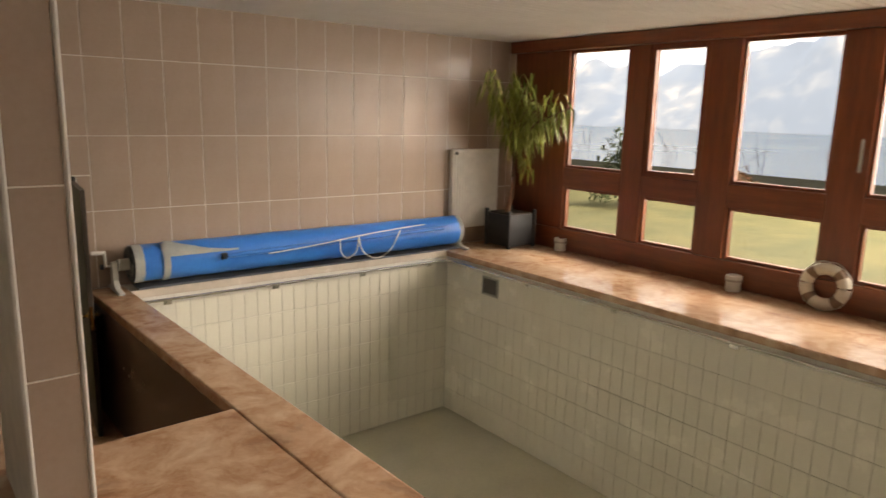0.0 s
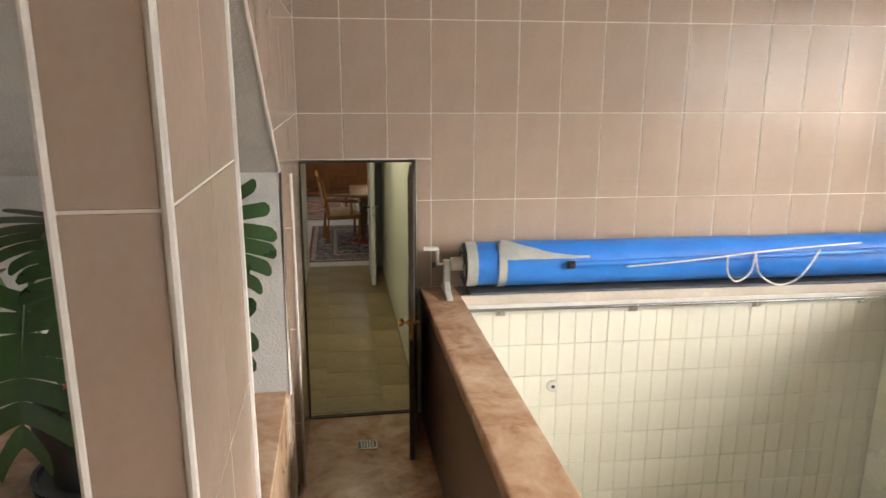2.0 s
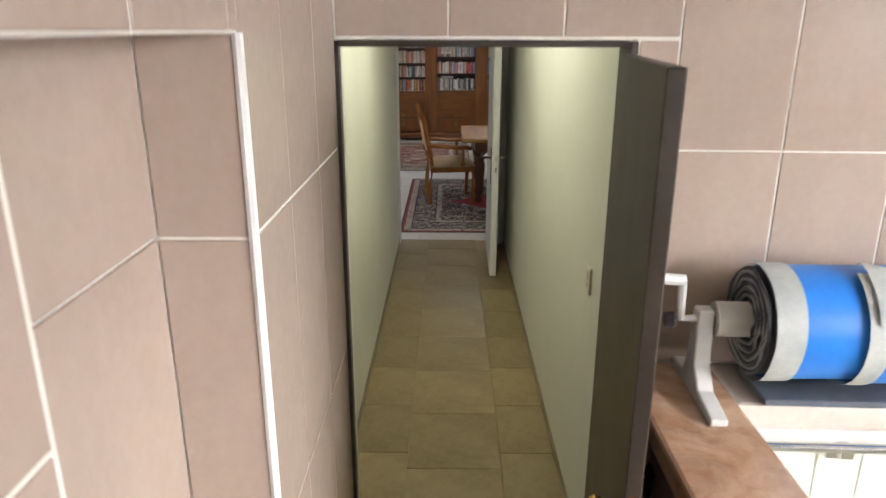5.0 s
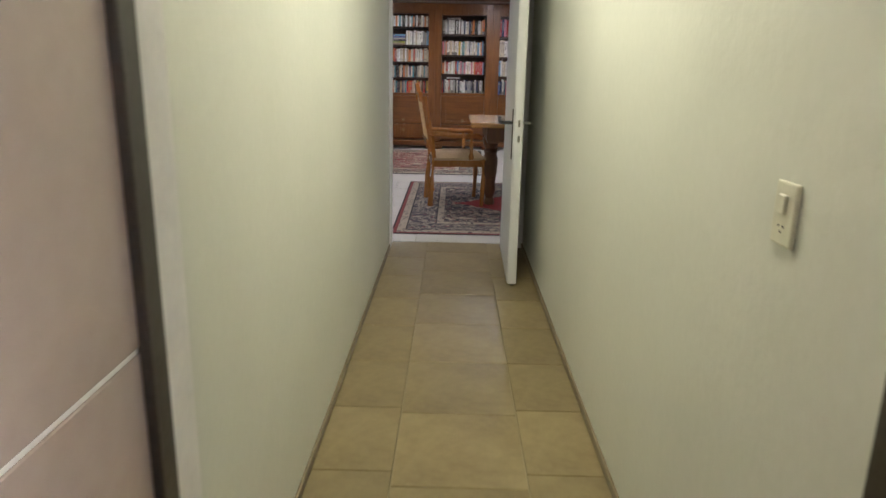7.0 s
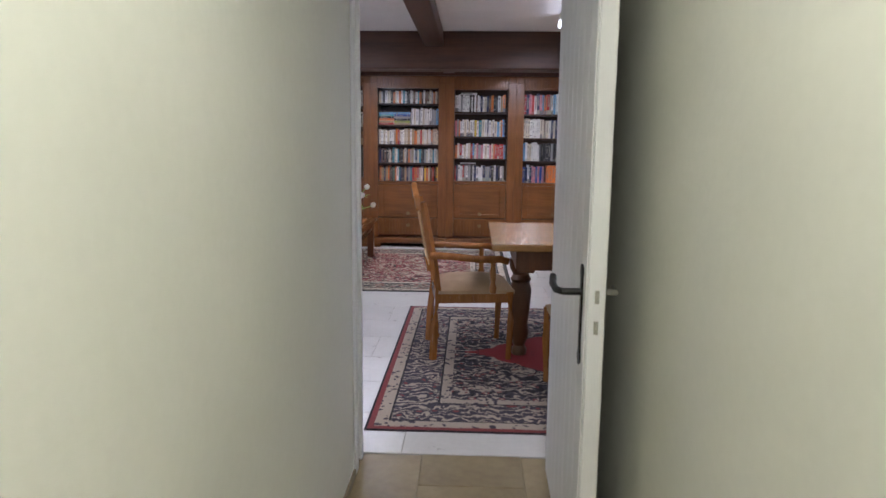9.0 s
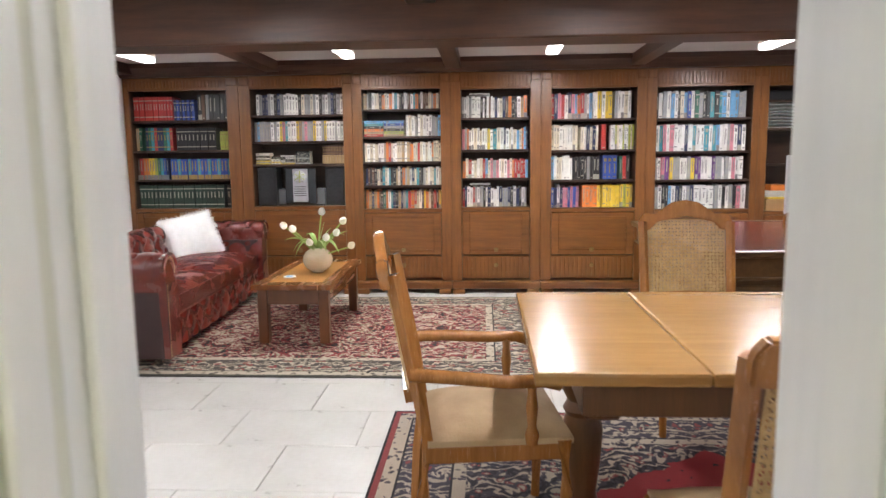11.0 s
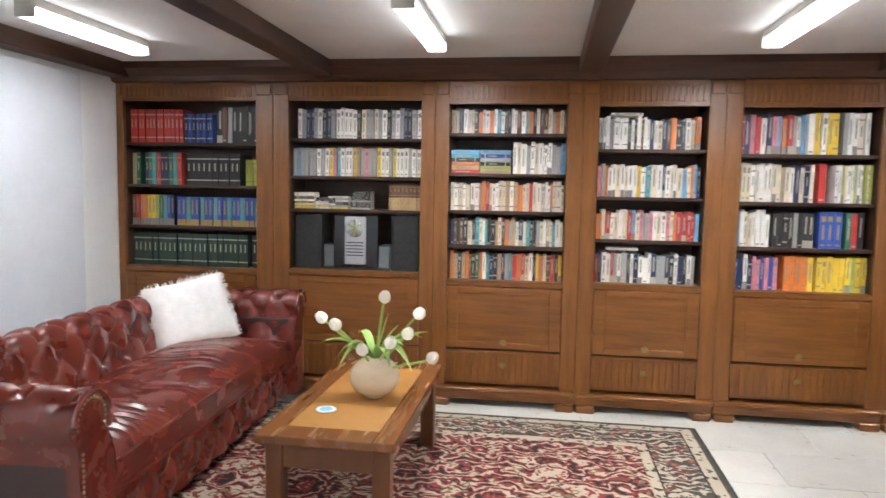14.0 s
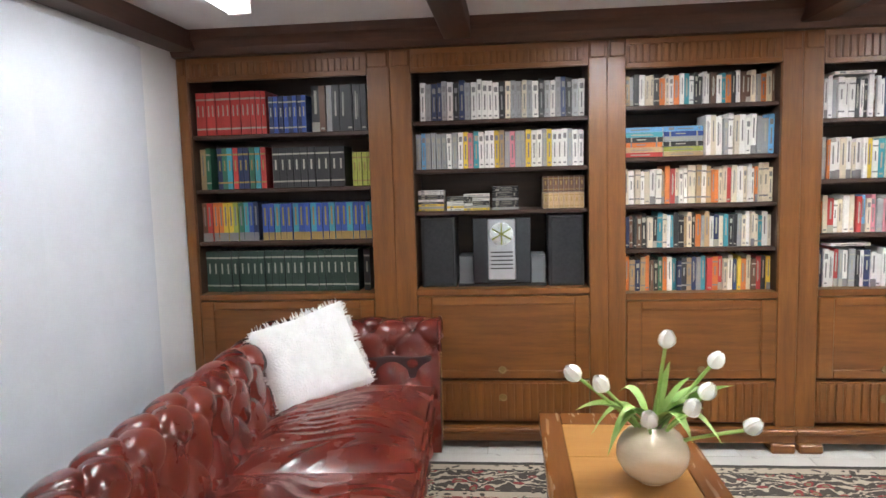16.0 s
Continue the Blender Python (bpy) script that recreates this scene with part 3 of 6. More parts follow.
            if ri == 0:
                book_row(o0, o0 + w * 0.5, zb, h, LIGHT + ["navy", "navy", "skyblue"], (0.022, 0.036))
                book_row(o0 + w * 0.5, o0 + w * 0.75, zb, h * 1.02, ["yellow", "yellow", "white"], (0.03, 0.04), vary=0.05)
                book_row(o0 + w * 0.75, o1 - 0.03, zb, h * 1.03, ["white", "grey", "cream", "white"], (0.025, 0.04), vary=0.05)
            elif ri == 1:
                book_row(o0, o0 + w * 0.35, zb, h, ["cream", "white", "cream"], (0.018, 0.03), vary=0.08)
                book_row(o0 + w * 0.35, o0 + w * 0.6, zb, h, ["blue", "navy", "white", "red", "cream"], (0.02, 0.034))
                book_row(o0 + w * 0.6, o0 + w * 0.72, zb, h, ["red"], (0.045, 0), True, 5)
                book_row(o0 + w * 0.72, o1, zb, h * 0.97, ["cream", "white", "lime"], (0.012, 0.02), vary=0.06)
            elif ri == 2:
                book_row(o0, o0 + w * 0.28, zb, h, ["white", "cream", "skyblue", "white"], (0.02, 0.03))
                book_row(o0 + w * 0.28, o0 + w * 0.62, zb, h * 0.96, ["black", "black", "black", "grey"], (0.026, 0.034), vary=0.06)
                book_row(o0 + w * 0.62, o0 + w * 0.82, zb, h * 0.98, ["blue"], (0.045, 0), True, 2, "gold")
                book_row(o0 + w * 0.82, o1, zb, h * 0.97, ["red", "red", "black", "green"], (0.03, 0.04), vary=0.05)
            else:
                book_row(o0, o0 + w * 0.38, zb, h, ["navy", "navy", "skyblue", "white", "pink", "blue"], (0.02, 0.034))
                book_row(o0 + w * 0.38, o0 + w * 0.62, zb, h, ["orange", "orange", "yellow"], (0.03, 0.04), vary=0.05)
                book_row(o0 + w * 0.62, o1, zb, h, ["yellow", "yellow", "yellow", "lime"], (0.026, 0.036), vary=0.05)
        elif ci == 5:
            book_row(o0, o1, zb, h, [["grey", "green", "grey", "black", "blue", "white", "teal", "skyblue", "cream"], ["white", "pink", "white", "teal", "grey", "navy", "red", "skyblue", "white"], ["white", "white", "white", "white", "pink", "purple", "yellow", "grey"], ["pink", "white", "navy", "white", "skyblue", "black", "grey", "white"]][ri], (0.024, 0.044), vary=0.1)
        elif ci == 7:
            book_row(o0, o1, zb, h, MIXED, (0.022, 0.04))

# the books far from the sofa, joined
far_books = sorted((o for o in scene.objects if o.name.split(".")[0] == "book"), key=lambda o: abs(o.matrix_basis.translation.x + 1.2))[300:]
vs, fs, ms, slots = [], [], [], {}
for o in far_books:
    k = len(vs)
    vs += [tuple(o.matrix_basis @ v.co) for v in o.data.vertices]
    for p in o.data.polygons:
        fs.append([k + q for q in p.vertices])
        ms.append(slots.setdefault(o.data.materials[p.material_index].name, len(slots)))
    bpy.data.objects.remove(o)
me = bpy.data.meshes.new("book_rows")
me.from_pydata(vs, [], fs)
for name in slots:
    me.materials.append(bpy.data.materials[name])
me.polygons.foreach_set("material_index", ms)
tagged(new("book_rows", me), "rows of mixed books filling the bookcase shelves", "books", kind="stuff")

# letter trays, folders and boxes in the case behind the desk
GREY_PLASTIC = plain("grey_plastic", (0.62, 0.63, 0.66), 0.4)
BLACK_PLASTIC = plain("black_plastic", (0.02, 0.02, 0.022), 0.35)
CARDBOARD = plain("cardboard", (0.42, 0.25, 0.11), 0.8)
x0, x1, o0, o1, z0, z1, f = COLS[6]
sh = fr(z0, z1, *f)
for k in range(2):
    tr = thing("letter_tray_stack", "stack of pale grey plastic letter trays", "letter trays", Matrix.Translation((o0 + 0.02 + 0.44 * k, FY + 0.06, sh[1])), "letter trays")
    for j in range(8):
        b = blk(0.0, 0.42, 0, 0.24, j * 0.03, j * 0.03 + 0.004)
        box(b, 0, 0.42, 0, 0.004, j * 0.03, j * 0.03 + 0.01)
        box(b, 0, 0.006, 0, 0.24, j * 0.03, j * 0.03 + 0.029)
        box(b, 0.414, 0.42, 0, 0.24, j * 0.03, j * 0.03 + 0.029)
        part("tray", b, GREY_PLASTIC, tr)
for k, (dx, w, h, mt, lb) in enumerate(((0.02, 0.28, 0.09, BLACK_PLASTIC, "black"), (0.32, 0.26, 0.05, GREY_PLASTIC, "pale grey"), (0.6, 0.26, 0.06, GREY_PLASTIC, "pale grey"))):
    o = part("file_box", blk(0, w, 0, 0.24, 0, h, 0.006), mt, None, m=Matrix.Translation((o0 + dx, FY + 0.06, sh[0])))
    tagged(o, f"flat {lb} file box on the top shelf", "file box", "file boxes")
bx = thing("cardboard_box", "brown cardboard box with papers on the shelf", "box", Matrix.Translation((o0 + 0.03, FY + 0.05, z0)))
part("body", blk(0, 0.3, 0, 0.24, 0, 0.11, 0.004), CARDBOARD, bx)
part("folder", blk(0.02, 0.28, 0.01, 0.22, 0.112, 0.13, 0.003), BMAT["yellow"], bx, "yellow folder")
part("papers", blk(0.0, 0.27, 0.02, 0.22, 0.132, 0.19, 0.003), BMAT["white"], bx, "loose white papers")
part("folder", blk(0.05, 0.2, 0.02, 0.2, 0.192, 0.25, 0.003), BMAT["orange"], bx, "orange folder")

# ---- stereo ----
x0, x1, o0, o1, z0, z1, f = COLS[1]
SILVER = plain("brushed_silver", (0.5, 0.52, 0.55), 0.35, 0.8)
st = thing("stereo", "black and silver upright stereo with two speakers", "stereo", Matrix.Translation(((o0 + o1) / 2, FY + 0.07, z0)))
hh = 0.385
for sx in (-0.44, 0.25):
    sp = part("loudspeaker", blk(sx, sx + 0.19, 0, 0.2, 0, hh, 0.006), BLACK_PLASTIC, st)
    part("grille", blk(sx + 0.012, sx + 0.178, -0.006, 0.002, 0.012, hh - 0.012, 0.004), mottled("speaker_cloth", (0.01, 0.01, 0.011), (0.03, 0.03, 0.032), 60, 0.9, 0.3, 300), sp)
for sx in (-0.235, 0.155):
    part("side_unit", blk(sx, sx + 0.08, 0.02, 0.18, 0, 0.17, 0.005), plain("grey_unit", (0.12, 0.13, 0.14), 0.35), st)
part("base", blk(-0.24, 0.24, 0.0, 0.2, 0, 0.018, 0.004), BLACK_PLASTIC, st)
part("glass_door", blk(-0.155, 0.155, -0.012, 0.0, 0.02, hh - 0.01, 0.003), mottled("smoked_glass", (0.012, 0.013, 0.015), (0.03, 0.032, 0.036), 3, 0.08, 0.0), st)
fp = part("front_plate", blk(-0.075, 0.075, -0.03, 0.0, 0.04, hh - 0.015, 0.006), SILVER, st)
part("disc", lathe(bmesh.new(), [(0.062, 0), (0.062, 0.006), (0.012, 0.009)], 28, pose(0, -0.03, 0.29, 90)), plain("disc", (0.68, 0.72, 0.7), 0.2, 0.9), fp)
b = bmesh.new()
for k in range(3):
    box(b, -0.058, 0.058, -0.004, 0.004, -0.003, 0.003, m=Matrix.Translation((0, -0.042, 0.29)) @ Matrix.Rotation(radians(30 + 60 * k), 4, "Y"))
part("disc_clamp", b, BMAT["lime"], fp)
for k in range(5):
    part("slot", blk(-0.06, 0.06, -0.033, -0.028, 0.10 + k * 0.022, 0.107 + k * 0.022), BLACK_PLASTIC, fp)

# ---- tube lamps ----
TUBE_ON, n_, l_, b_ = shader("lit_tube", 0.5)
b_.inputs["Emission Color"].default_value, b_.inputs["Emission Strength"].default_value = (0.97, 0.98, 1, 1), 4
# fixtures for every entry, the two added fill lamps included
for tx, ty in TUBES:
    top = HC if ty > 7 else 2.17
    la = thing("ceiling_light", "slim white fluorescent ceiling light, switched on", "lamp", Matrix.Translation((tx, ty, top)), "tube lights")
    part("housing", blk(-0.045, 0.045, -0.47, 0.47, -0.045, 0, 0.006), WHITE_TRIM, la)
    part("diffuser", blk(-0.05, 0.05, -0.45, 0.45, -0.09, -0.045, 0.02, 3), TUBE_ON, la)
    for e in (-0.46, 0.45):
        part("end_cap", blk(-0.052, 0.052, e, e + 0.012, -0.092, -0.03, 0.004), WHITE_TRIM, la)


# ---- rugs ----
def rug_mat(name, hx, hy, field, border, accent, pale, medallion=None, sc=1.0, hem=None):
    """A woven pattern: field, framing bands and a wide border, of scrolls and rosettes."""
    m, n, l, b = shader(name, 0.95)
    tc, sep, ab = n.new("ShaderNodeTexCoord"), n.new("ShaderNodeSeparateXYZ"), n.new("ShaderNodeVectorMath")
    ab.operation = "ABSOLUTE"
    l.new(tc.outputs["Object"], ab.inputs[0])
    l.new(ab.outputs[0], sep.inputs[0])
    edge = math_node(n, l, "MINIMUM", math_node(n, l, "SUBTRACT", hx, sep.outputs[0]), math_node(n, l, "SUBTRACT", hy, sep.outputs[1]))
    mp = n.new("ShaderNodeMapping")
    l.new(ab.outputs[0], mp.inputs[0])
    warp = n.new("ShaderNodeTexNoise")
    warp.inputs["Scale"].default_value, warp.inputs["Detail"].default_value = 7 * sc, 2
    l.new(mp.outputs[0], warp.inputs["Vector"])
    vec = mix(n, l, 0.12, mp.outputs[0], warp.outputs["Color"])

    def cells(scale, feature="F1"):
        v = n.new("ShaderNodeTexVoronoi")
        v.feature = feature
        v.inputs["Scale"].default_value = scale
        l.new(vec, v.inputs["Vector"])
        return v

    def bands(scale, dist, detail=2):
        w = n.new("ShaderNodeTexWave")
        w.wave_type = "RINGS"
        w.inputs["Scale"].default_value, w.inputs["Distortion"].default_value, w.inputs["Detail"].default_value, w.inputs["Detail Scale"].default_value = scale, dist, detail, 2.2
        l.new(vec, w.inputs["Vector"])
        return w.outputs["Fac"]
    c1, c2 = cells(13 * sc), cells(26 * sc)
    vine = bands(4.5 * sc, 14)
    dark = tuple(a * 0.25 for a in border)
    fcol = mix(n, l, math_node(n, l, "GREATER_THAN", vine, 0.80), field, pale)
    fcol = mix(n, l, math_node(n, l, "LESS_THAN", vine, 0.16), fcol, dark)
    fcol = mix(n, l, math_node(n, l, "LESS_THAN", c1.outputs["Distance"], 0.26), fcol, accent)
    fcol = mix(n, l, math_node(n, l, "LESS_THAN", c1.outputs["Distance"], 0.16), fcol, pale)
    fcol = mix(n, l, math_node(n, l, "LESS_THAN", c2.outputs["Distance"], 0.15), fcol, field)
    if medallion:
        r = math_node(n, l, "ADD", math_node(n, l, "DIVIDE", sep.outputs[0], medallion[0]), math_node(n, l, "DIVIDE", sep.outputs[1], medallion[1]))
        r = math_node(n, l, "ADD", r, math_node(n, l, "MULTIPLY", warp.outputs["Fac"], 0.3))
        fcol = mix(n, l, math_node(n, l, "LESS_THAN", r, 1.1), fcol, mix(n, l, math_node(n, l, "LESS_THAN", c1.outputs["Distance"], 0.12), (0.30, 0.02, 0.025), dark))
    vine2 = bands(6.5 * sc, 9)
    bcol = mix(n, l, math_node(n, l, "GREATER_THAN", vine2, 0.74), border, pale)
    bcol = mix(n, l, math_node(n, l, "LESS_THAN", c1.outputs["Distance"], 0.32), bcol, field)
    bcol = mix(n, l, math_node(n, l, "LESS_THAN", c1.outputs["Distance"], 0.2), bcol, accent)
    bcol = mix(n, l, math_node(n, l, "LESS_THAN", c2.outputs["Distance"], 0.2), bcol, pale)
    small = mix(n, l, math_node(n, l, "LESS_THAN", c2.outputs["Distance"], 0.33), pale, border)
    out = fcol
    for limit, colour in ((0.40, small), (0.345, dark), (0.335, bcol), (0.115, dark), (0.105, small), (0.04, hem or field), (0.012, dark)):
        out = mix(n, l, math_node(n, l, "LESS_THAN", edge, limit), out, colour)
    wear = noise_tex(n, l, tc.outputs["Object"], 3.0, 4)
    out = mix(n, l, 0.5, out, mix(n, l, wear, (0.55, 0.5, 0.45), (1, 1, 1)), "MULTIPLY")
    pile = noise_tex(n, l, tc.outputs["Object"], 260, 2)
    out = mix(n, l, 0.35, out, ramp(n, l, pile, [(0.3, (0.5, 0.5, 0.5)), (0.7, (1, 1, 1))]), "MULTIPLY")
    l.new(out, b.inputs["Base Color"])
    bump(n, l, b, pile, 0.5, 0.006)
    return m


def rug(x0, x1, y0, y1, mat, label):
    hx, hy = (x1 - x0) / 2, (y1 - y0) / 2
    b = bmesh.new()
    nx, ny = 40, 40
    g = [[b.verts.new((-hx + 2 * hx * i / nx, -hy + 2 * hy * j / ny, 0.008 + 0.0025 * noise.noise((i * 0.7 + x0, j * 0.6, 0)) - (0.004 if i in (0, nx) or j in (0, ny) else 0))) for j in range(ny + 1)] for i in range(nx + 1)]
    for i in range(nx):
        for j in range(ny):
            b.faces.new((g[i][j], g[i + 1][j], g[i + 1][j + 1], g[i][j + 1]))
    r = bmesh.ops.extrude_face_region(b, geom=b.faces[:])
    bmesh.ops.translate(b, verts=[v for v in r["geom"] if isinstance(v, bmesh.types.BMVert)], vec=(0, 0, -0.0))
    for v in [v for v in r["geom"] if isinstance(v, bmesh.types.BMVert)]:
        v.co.z = 0.0
    o = part("rug", b, mat, None, m=Matrix.Translation(((x0 + x1) / 2, (y0 + y1) / 2, 0.001)), smooth=True)
    tagged(o, label, "rug")
    return o


rug(-2.40, 0.83, 7.70, 10.18, rug_mat("rug_red", 1.615, 1.24, (0.27, 0.035, 0.035), (0.07, 0.055, 0.045), (0.22, 0.18, 0.10), (0.55, 0.47, 0.36), hem=(0.06, 0.055, 0.04)), "red and cream patterned oriental rug on the tiled floor")
rug(-0.06, 2.9, 4.68, 7.15, rug_mat("rug_dark", 1.48, 1.235, (0.05, 0.04, 0.055), (0.045, 0.035, 0.05), (0.20, 0.04, 0.04), (0.42, 0.35, 0.27), (1.05, 0.8), 1.1, (0.22, 0.035, 0.035)), "dark patterned oriental rug with a red medallion")

# ---- white panel curtains along the wall ----
CLOTH = mottled("white_cloth", (0.6, 0.62, 0.66), (0.68, 0.7, 0.74), 3, 0.85, 0.1, 120)
for k in range(4):
    c = part("panel_curtain", blk(-0.006, 0.006, -0.42, 0.42, 0.03, HC - 0.14, 0.002), CLOTH, None, m=Matrix.Translation((XL + 0.03 + 0.016 * (k % 2), 9.55 - 0.82 * k, 0)))
    tagged(c, "plain white hanging panel curtain against the wall", "curtain", "panel curtains")

# ---- sofa ----
def leather_mat():
    m, n, l, b = shader("oxblood_leather", 0.28)
    v = coords(n, l, 1.0)
    f1, f2 = noise_tex(n, l, v, 5, 5), noise_tex(n, l, v, 130, 3)
    l.new(ramp(n, l, f1, [(0.3, (0.07, 0.0095, 0.008)), (0.5, (0.12, 0.017, 0.0105)), (0.7, (0.165, 0.026, 0.013))]), b.inputs["Base Color"])
    l.new(math_node(n, l, "ADD", math_node(n, l, "MULTIPLY", f1, 0.14), 0.2), b.inputs["Roughness"])
    b.inputs["Coat Weight"].default_value, b.inputs["Coat Roughness"].default_value = 0.35, 0.12
    bump(n, l, b, f2, 0.12, 0.003)
    return m


LEATHER = leather_mat()
NAIL = plain("aged_brass_nail", (0.42, 0.33, 0.2), 0.35, 1.0)
sofa = thing("sofa", "deep-buttoned oxblood leather chesterfield sofa on the rug", "sofa", pose(-2.15, 9.06, 0.012, 0, 0, 3.2))
SX0, SX1, SY0, SY1 = -0.47, 0.46, -1.25, 1.25   # back, front, near end, far end


def u_path():
    """The outer line of arm, back and arm, with rounded corners: points and inward normals."""
    r, pts = 0.16, []
    k = 64
    for i in range(k):
        pts.append((SX1 + (SX0 + r - SX1) * i / k, SY0, 0, 1))
    for i in range(22):
        a = math.pi / 2 * i / 22
        pts.append((SX0 + r - r * math.sin(a), SY0 + r - r * math.cos(a), math.sin(a), math.cos(a)))
    k = 230
    for i in range(k):
        pts.append((SX0, SY0 + r + (SY1 - SY0 - 2 * r) * i / k, 1, 0))
    for i in range(22):
        a = math.pi / 2 * i / 22
        pts.append((SX0 + r - r * math.cos(a), SY1 - r + r * math.sin(a), math.cos(a), -math.sin(a)))
    k = 64
    for i in range(k + 1):
        pts.append((SX0 + r + (SX1 - SX0 - r) * i / k, SY1, 0, -1))
    return pts


def profile_line():
    """Inner face, rolled top and outer curl: (inward distance, height)."""
    p = [(0.245 - 0.06 * i / 28, 0.36 + 0.22 * i / 28) for i in range(29)]
    c, r = (0.075, 0.64), 0.105
    for i in range(1, 47):
        a = radians(-12 + 222 * i / 46)
        p.append((c[0] + r * math.cos(a), c[1] + r * math.sin(a)))
    p += [(0.0, 0.56), (0.004, 0.5)]
    return p


b = bmesh.new()
path, prof = u_path(), profile_line()
lens = [0.0]
for p, q in zip(path, path[1:]):
    lens.append(lens[-1] + math.hypot(q[0] - p[0], q[1] - p[1]))
vlen = [0.0]
for p, q in zip(prof, prof[1:]):
    vlen.append(vlen[-1] + math.hypot(q[0] - p[0], q[1] - p[1]))
SU, SV = 0.21, 0.245
BUTTONS = []
grid = []
for (x, y, nx, ny), u in zip(path, lens):
    row = []
    for j, ((d, z), v) in enumerate(zip(prof, vlen)):
        a0, a1 = prof[max(j - 1, 0)], prof[min(j + 1, len(prof) - 1)]
        td, tz = a1[0] - a0[0], a1[1] - a0[1]
        tl = math.hypot(td, tz)
        nd, nz = tz / tl, -td / tl
        p_, q_ = u / SU + v / SV, u / SU - v / SV
        fa, fc = abs(math.sin(math.pi * p_)), abs(math.sin(math.pi * q_))
        fade = min(1.0, max(0.0, (vlen[-1] - 0.16 - v) / 0.1))
        pleat = 0.02 * noise.noise((u * 60, v * 60, 0)) * math.exp(-(fa * fa + fc * fc) / 0.5)
        h = fade * (0.007 * (1 - math.exp(-6 * min(fa, fc))) + 0.011 * (fa * fc) ** 0.6 - 0.028 * math.exp(-(fa * fa + fc * fc) / 0.22) - 0.008 + 0.15 * pleat)
        row.append(b.verts.new((x + nx * (d + nd * h), y + ny * (d + nd * h), z + nz * h)))
    grid.append(row)
spots = [[v.co.copy() for v in row] for row in grid]
for a, c in zip(grid, grid[1:]):
    for j in range(len(prof) - 1):
        b.faces.new((a[j], a[j + 1], c[j + 1], c[j]))
part("tufted_backrest", b, LEATHER, sofa, smooth=True)
for pk in range(-12, 40):
    for qk in range(-12, 40):
        u, v = (pk + qk) * SU / 2, (pk - qk) * SV / 2
        if 0.05 < u < lens[-1] - 0.05 and 0.03 < v < 0.42:
            i = min(range(len(lens)), key=lambda k: abs(lens[k] - u))
            j = min(range(len(vlen)), key=lambda k: abs(vlen[k] - v))
            if 0 < i < len(lens) - 1 and 0 < j < len(vlen) - 1:
                out_n = (spots[i + 1][j] - spots[i - 1][j]).cross(spots[i][j + 1] - spots[i][j - 1]).normalized()
                if out_n.dot(Vector((path[i][2], path[i][3], 0.6))) < 0:
                    out_n.negate()
                BUTTONS.append((spots[i][j], out_n))
BT = mesh_of("button", lathe(bmesh.new(), [(0.001, -0.006), (0.009, -0.003), (0.012, 0), (0.009, 0.003), (0.001, 0.006)], 10), LEATHER, True)
for at, out_n in BUTTONS:
    part("button", BT, None, sofa, m=Matrix.Translation(at + out_n * 0.003) @ out_n.to_track_quat("Z", "Y").to_matrix().to_4x4())
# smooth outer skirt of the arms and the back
# darker copy of the leather: the outer faces' shade is in the colour
SHADED_LEATHER = mottled("dark_side_leather", (0.022, 0.008, 0.008), (0.04, 0.014, 0.013), 4, 0.35, 0.08, 120)
part("arm_side", blk(SX0 + 0.004, SX1 - 0.03, SY0 + 0.004, SY0 + 0.2, 0.06, 0.57, 0.01, 2), SHADED_LEATHER, sofa, "plain leather arm side with shade in its colour")
part("arm_side", blk(SX0 + 0.004, SX1 - 0.03, SY1 - 0.2, SY1 - 0.004, 0.06, 0.57, 0.01, 2), SHADED_LEATHER, sofa, "plain leather arm side with shade in its colour")
part("back_side", blk(SX0 + 0.004, SX0 + 0.16, SY0 + 0.2, SY1 - 0.2, 0.06, 0.57, 0.01, 2), SHADED_LEATHER, sofa, "plain leather back with shade in its colour")
part("base", blk(SX0 + 0.16, SX1 - 0.09, SY0 + 0.2, SY1 - 0.2, 0.06, 0.3, 0.02, 2), LEATHER, sofa)
# scroll fronts of the arms with nail rows
NAILM = mesh_of("nail", lathe(bmesh.new(), [(0.007, 0), (0.005, 0.003), (0.001, 0.0045)], 8), NAIL)
for sy, sg in ((SY0, 1), (SY1, -1)):
    out = [(0.075 + 0.1 * math.cos(radians(a)), 0.64 + 0.1 * math.sin(radians(a))) for a in range(-30, 200, 12)] + [(0.0, 0.55), (0.01, 0.06), (0.2, 0.06), (0.2, 0.5)]
    b = bmesh.new()
    prism(b, out, 0.05, lambda u, v, w: (SX1 - 0.04 + w, sy + sg * u, v))
    fpanel = part("arm_front", b, LEATHER, sofa, smooth=True)
    b = bmesh.new()
    tube(b, [(SX1 + 0.012, sy + sg * u, v) for u, v in out[:20]], 0.012, 8)
    part("piping", b, LEATHER, fpanel, smooth=True)
    for k in range(26):
        t = k / 25
        part("nail", NAILM, None, fpanel, m=Matrix.Translation((SX1 + 0.011, sy + sg * 0.022, 0.08 + 0.46 * t)) @ Matrix.Rotation(radians(90), 4, "Y"))
    for k in range(16):
        a = radians(-20 + 210 * k / 15)
        part("nail", NAILM, None, fpanel, m=Matrix.Translation((SX1 + 0.011, sy + sg * (0.075 + 0.078 * math.cos(a)), 0.64 + 0.078 * math.sin(a))) @ Matrix.Rotation(radians(90), 4, "Y"))


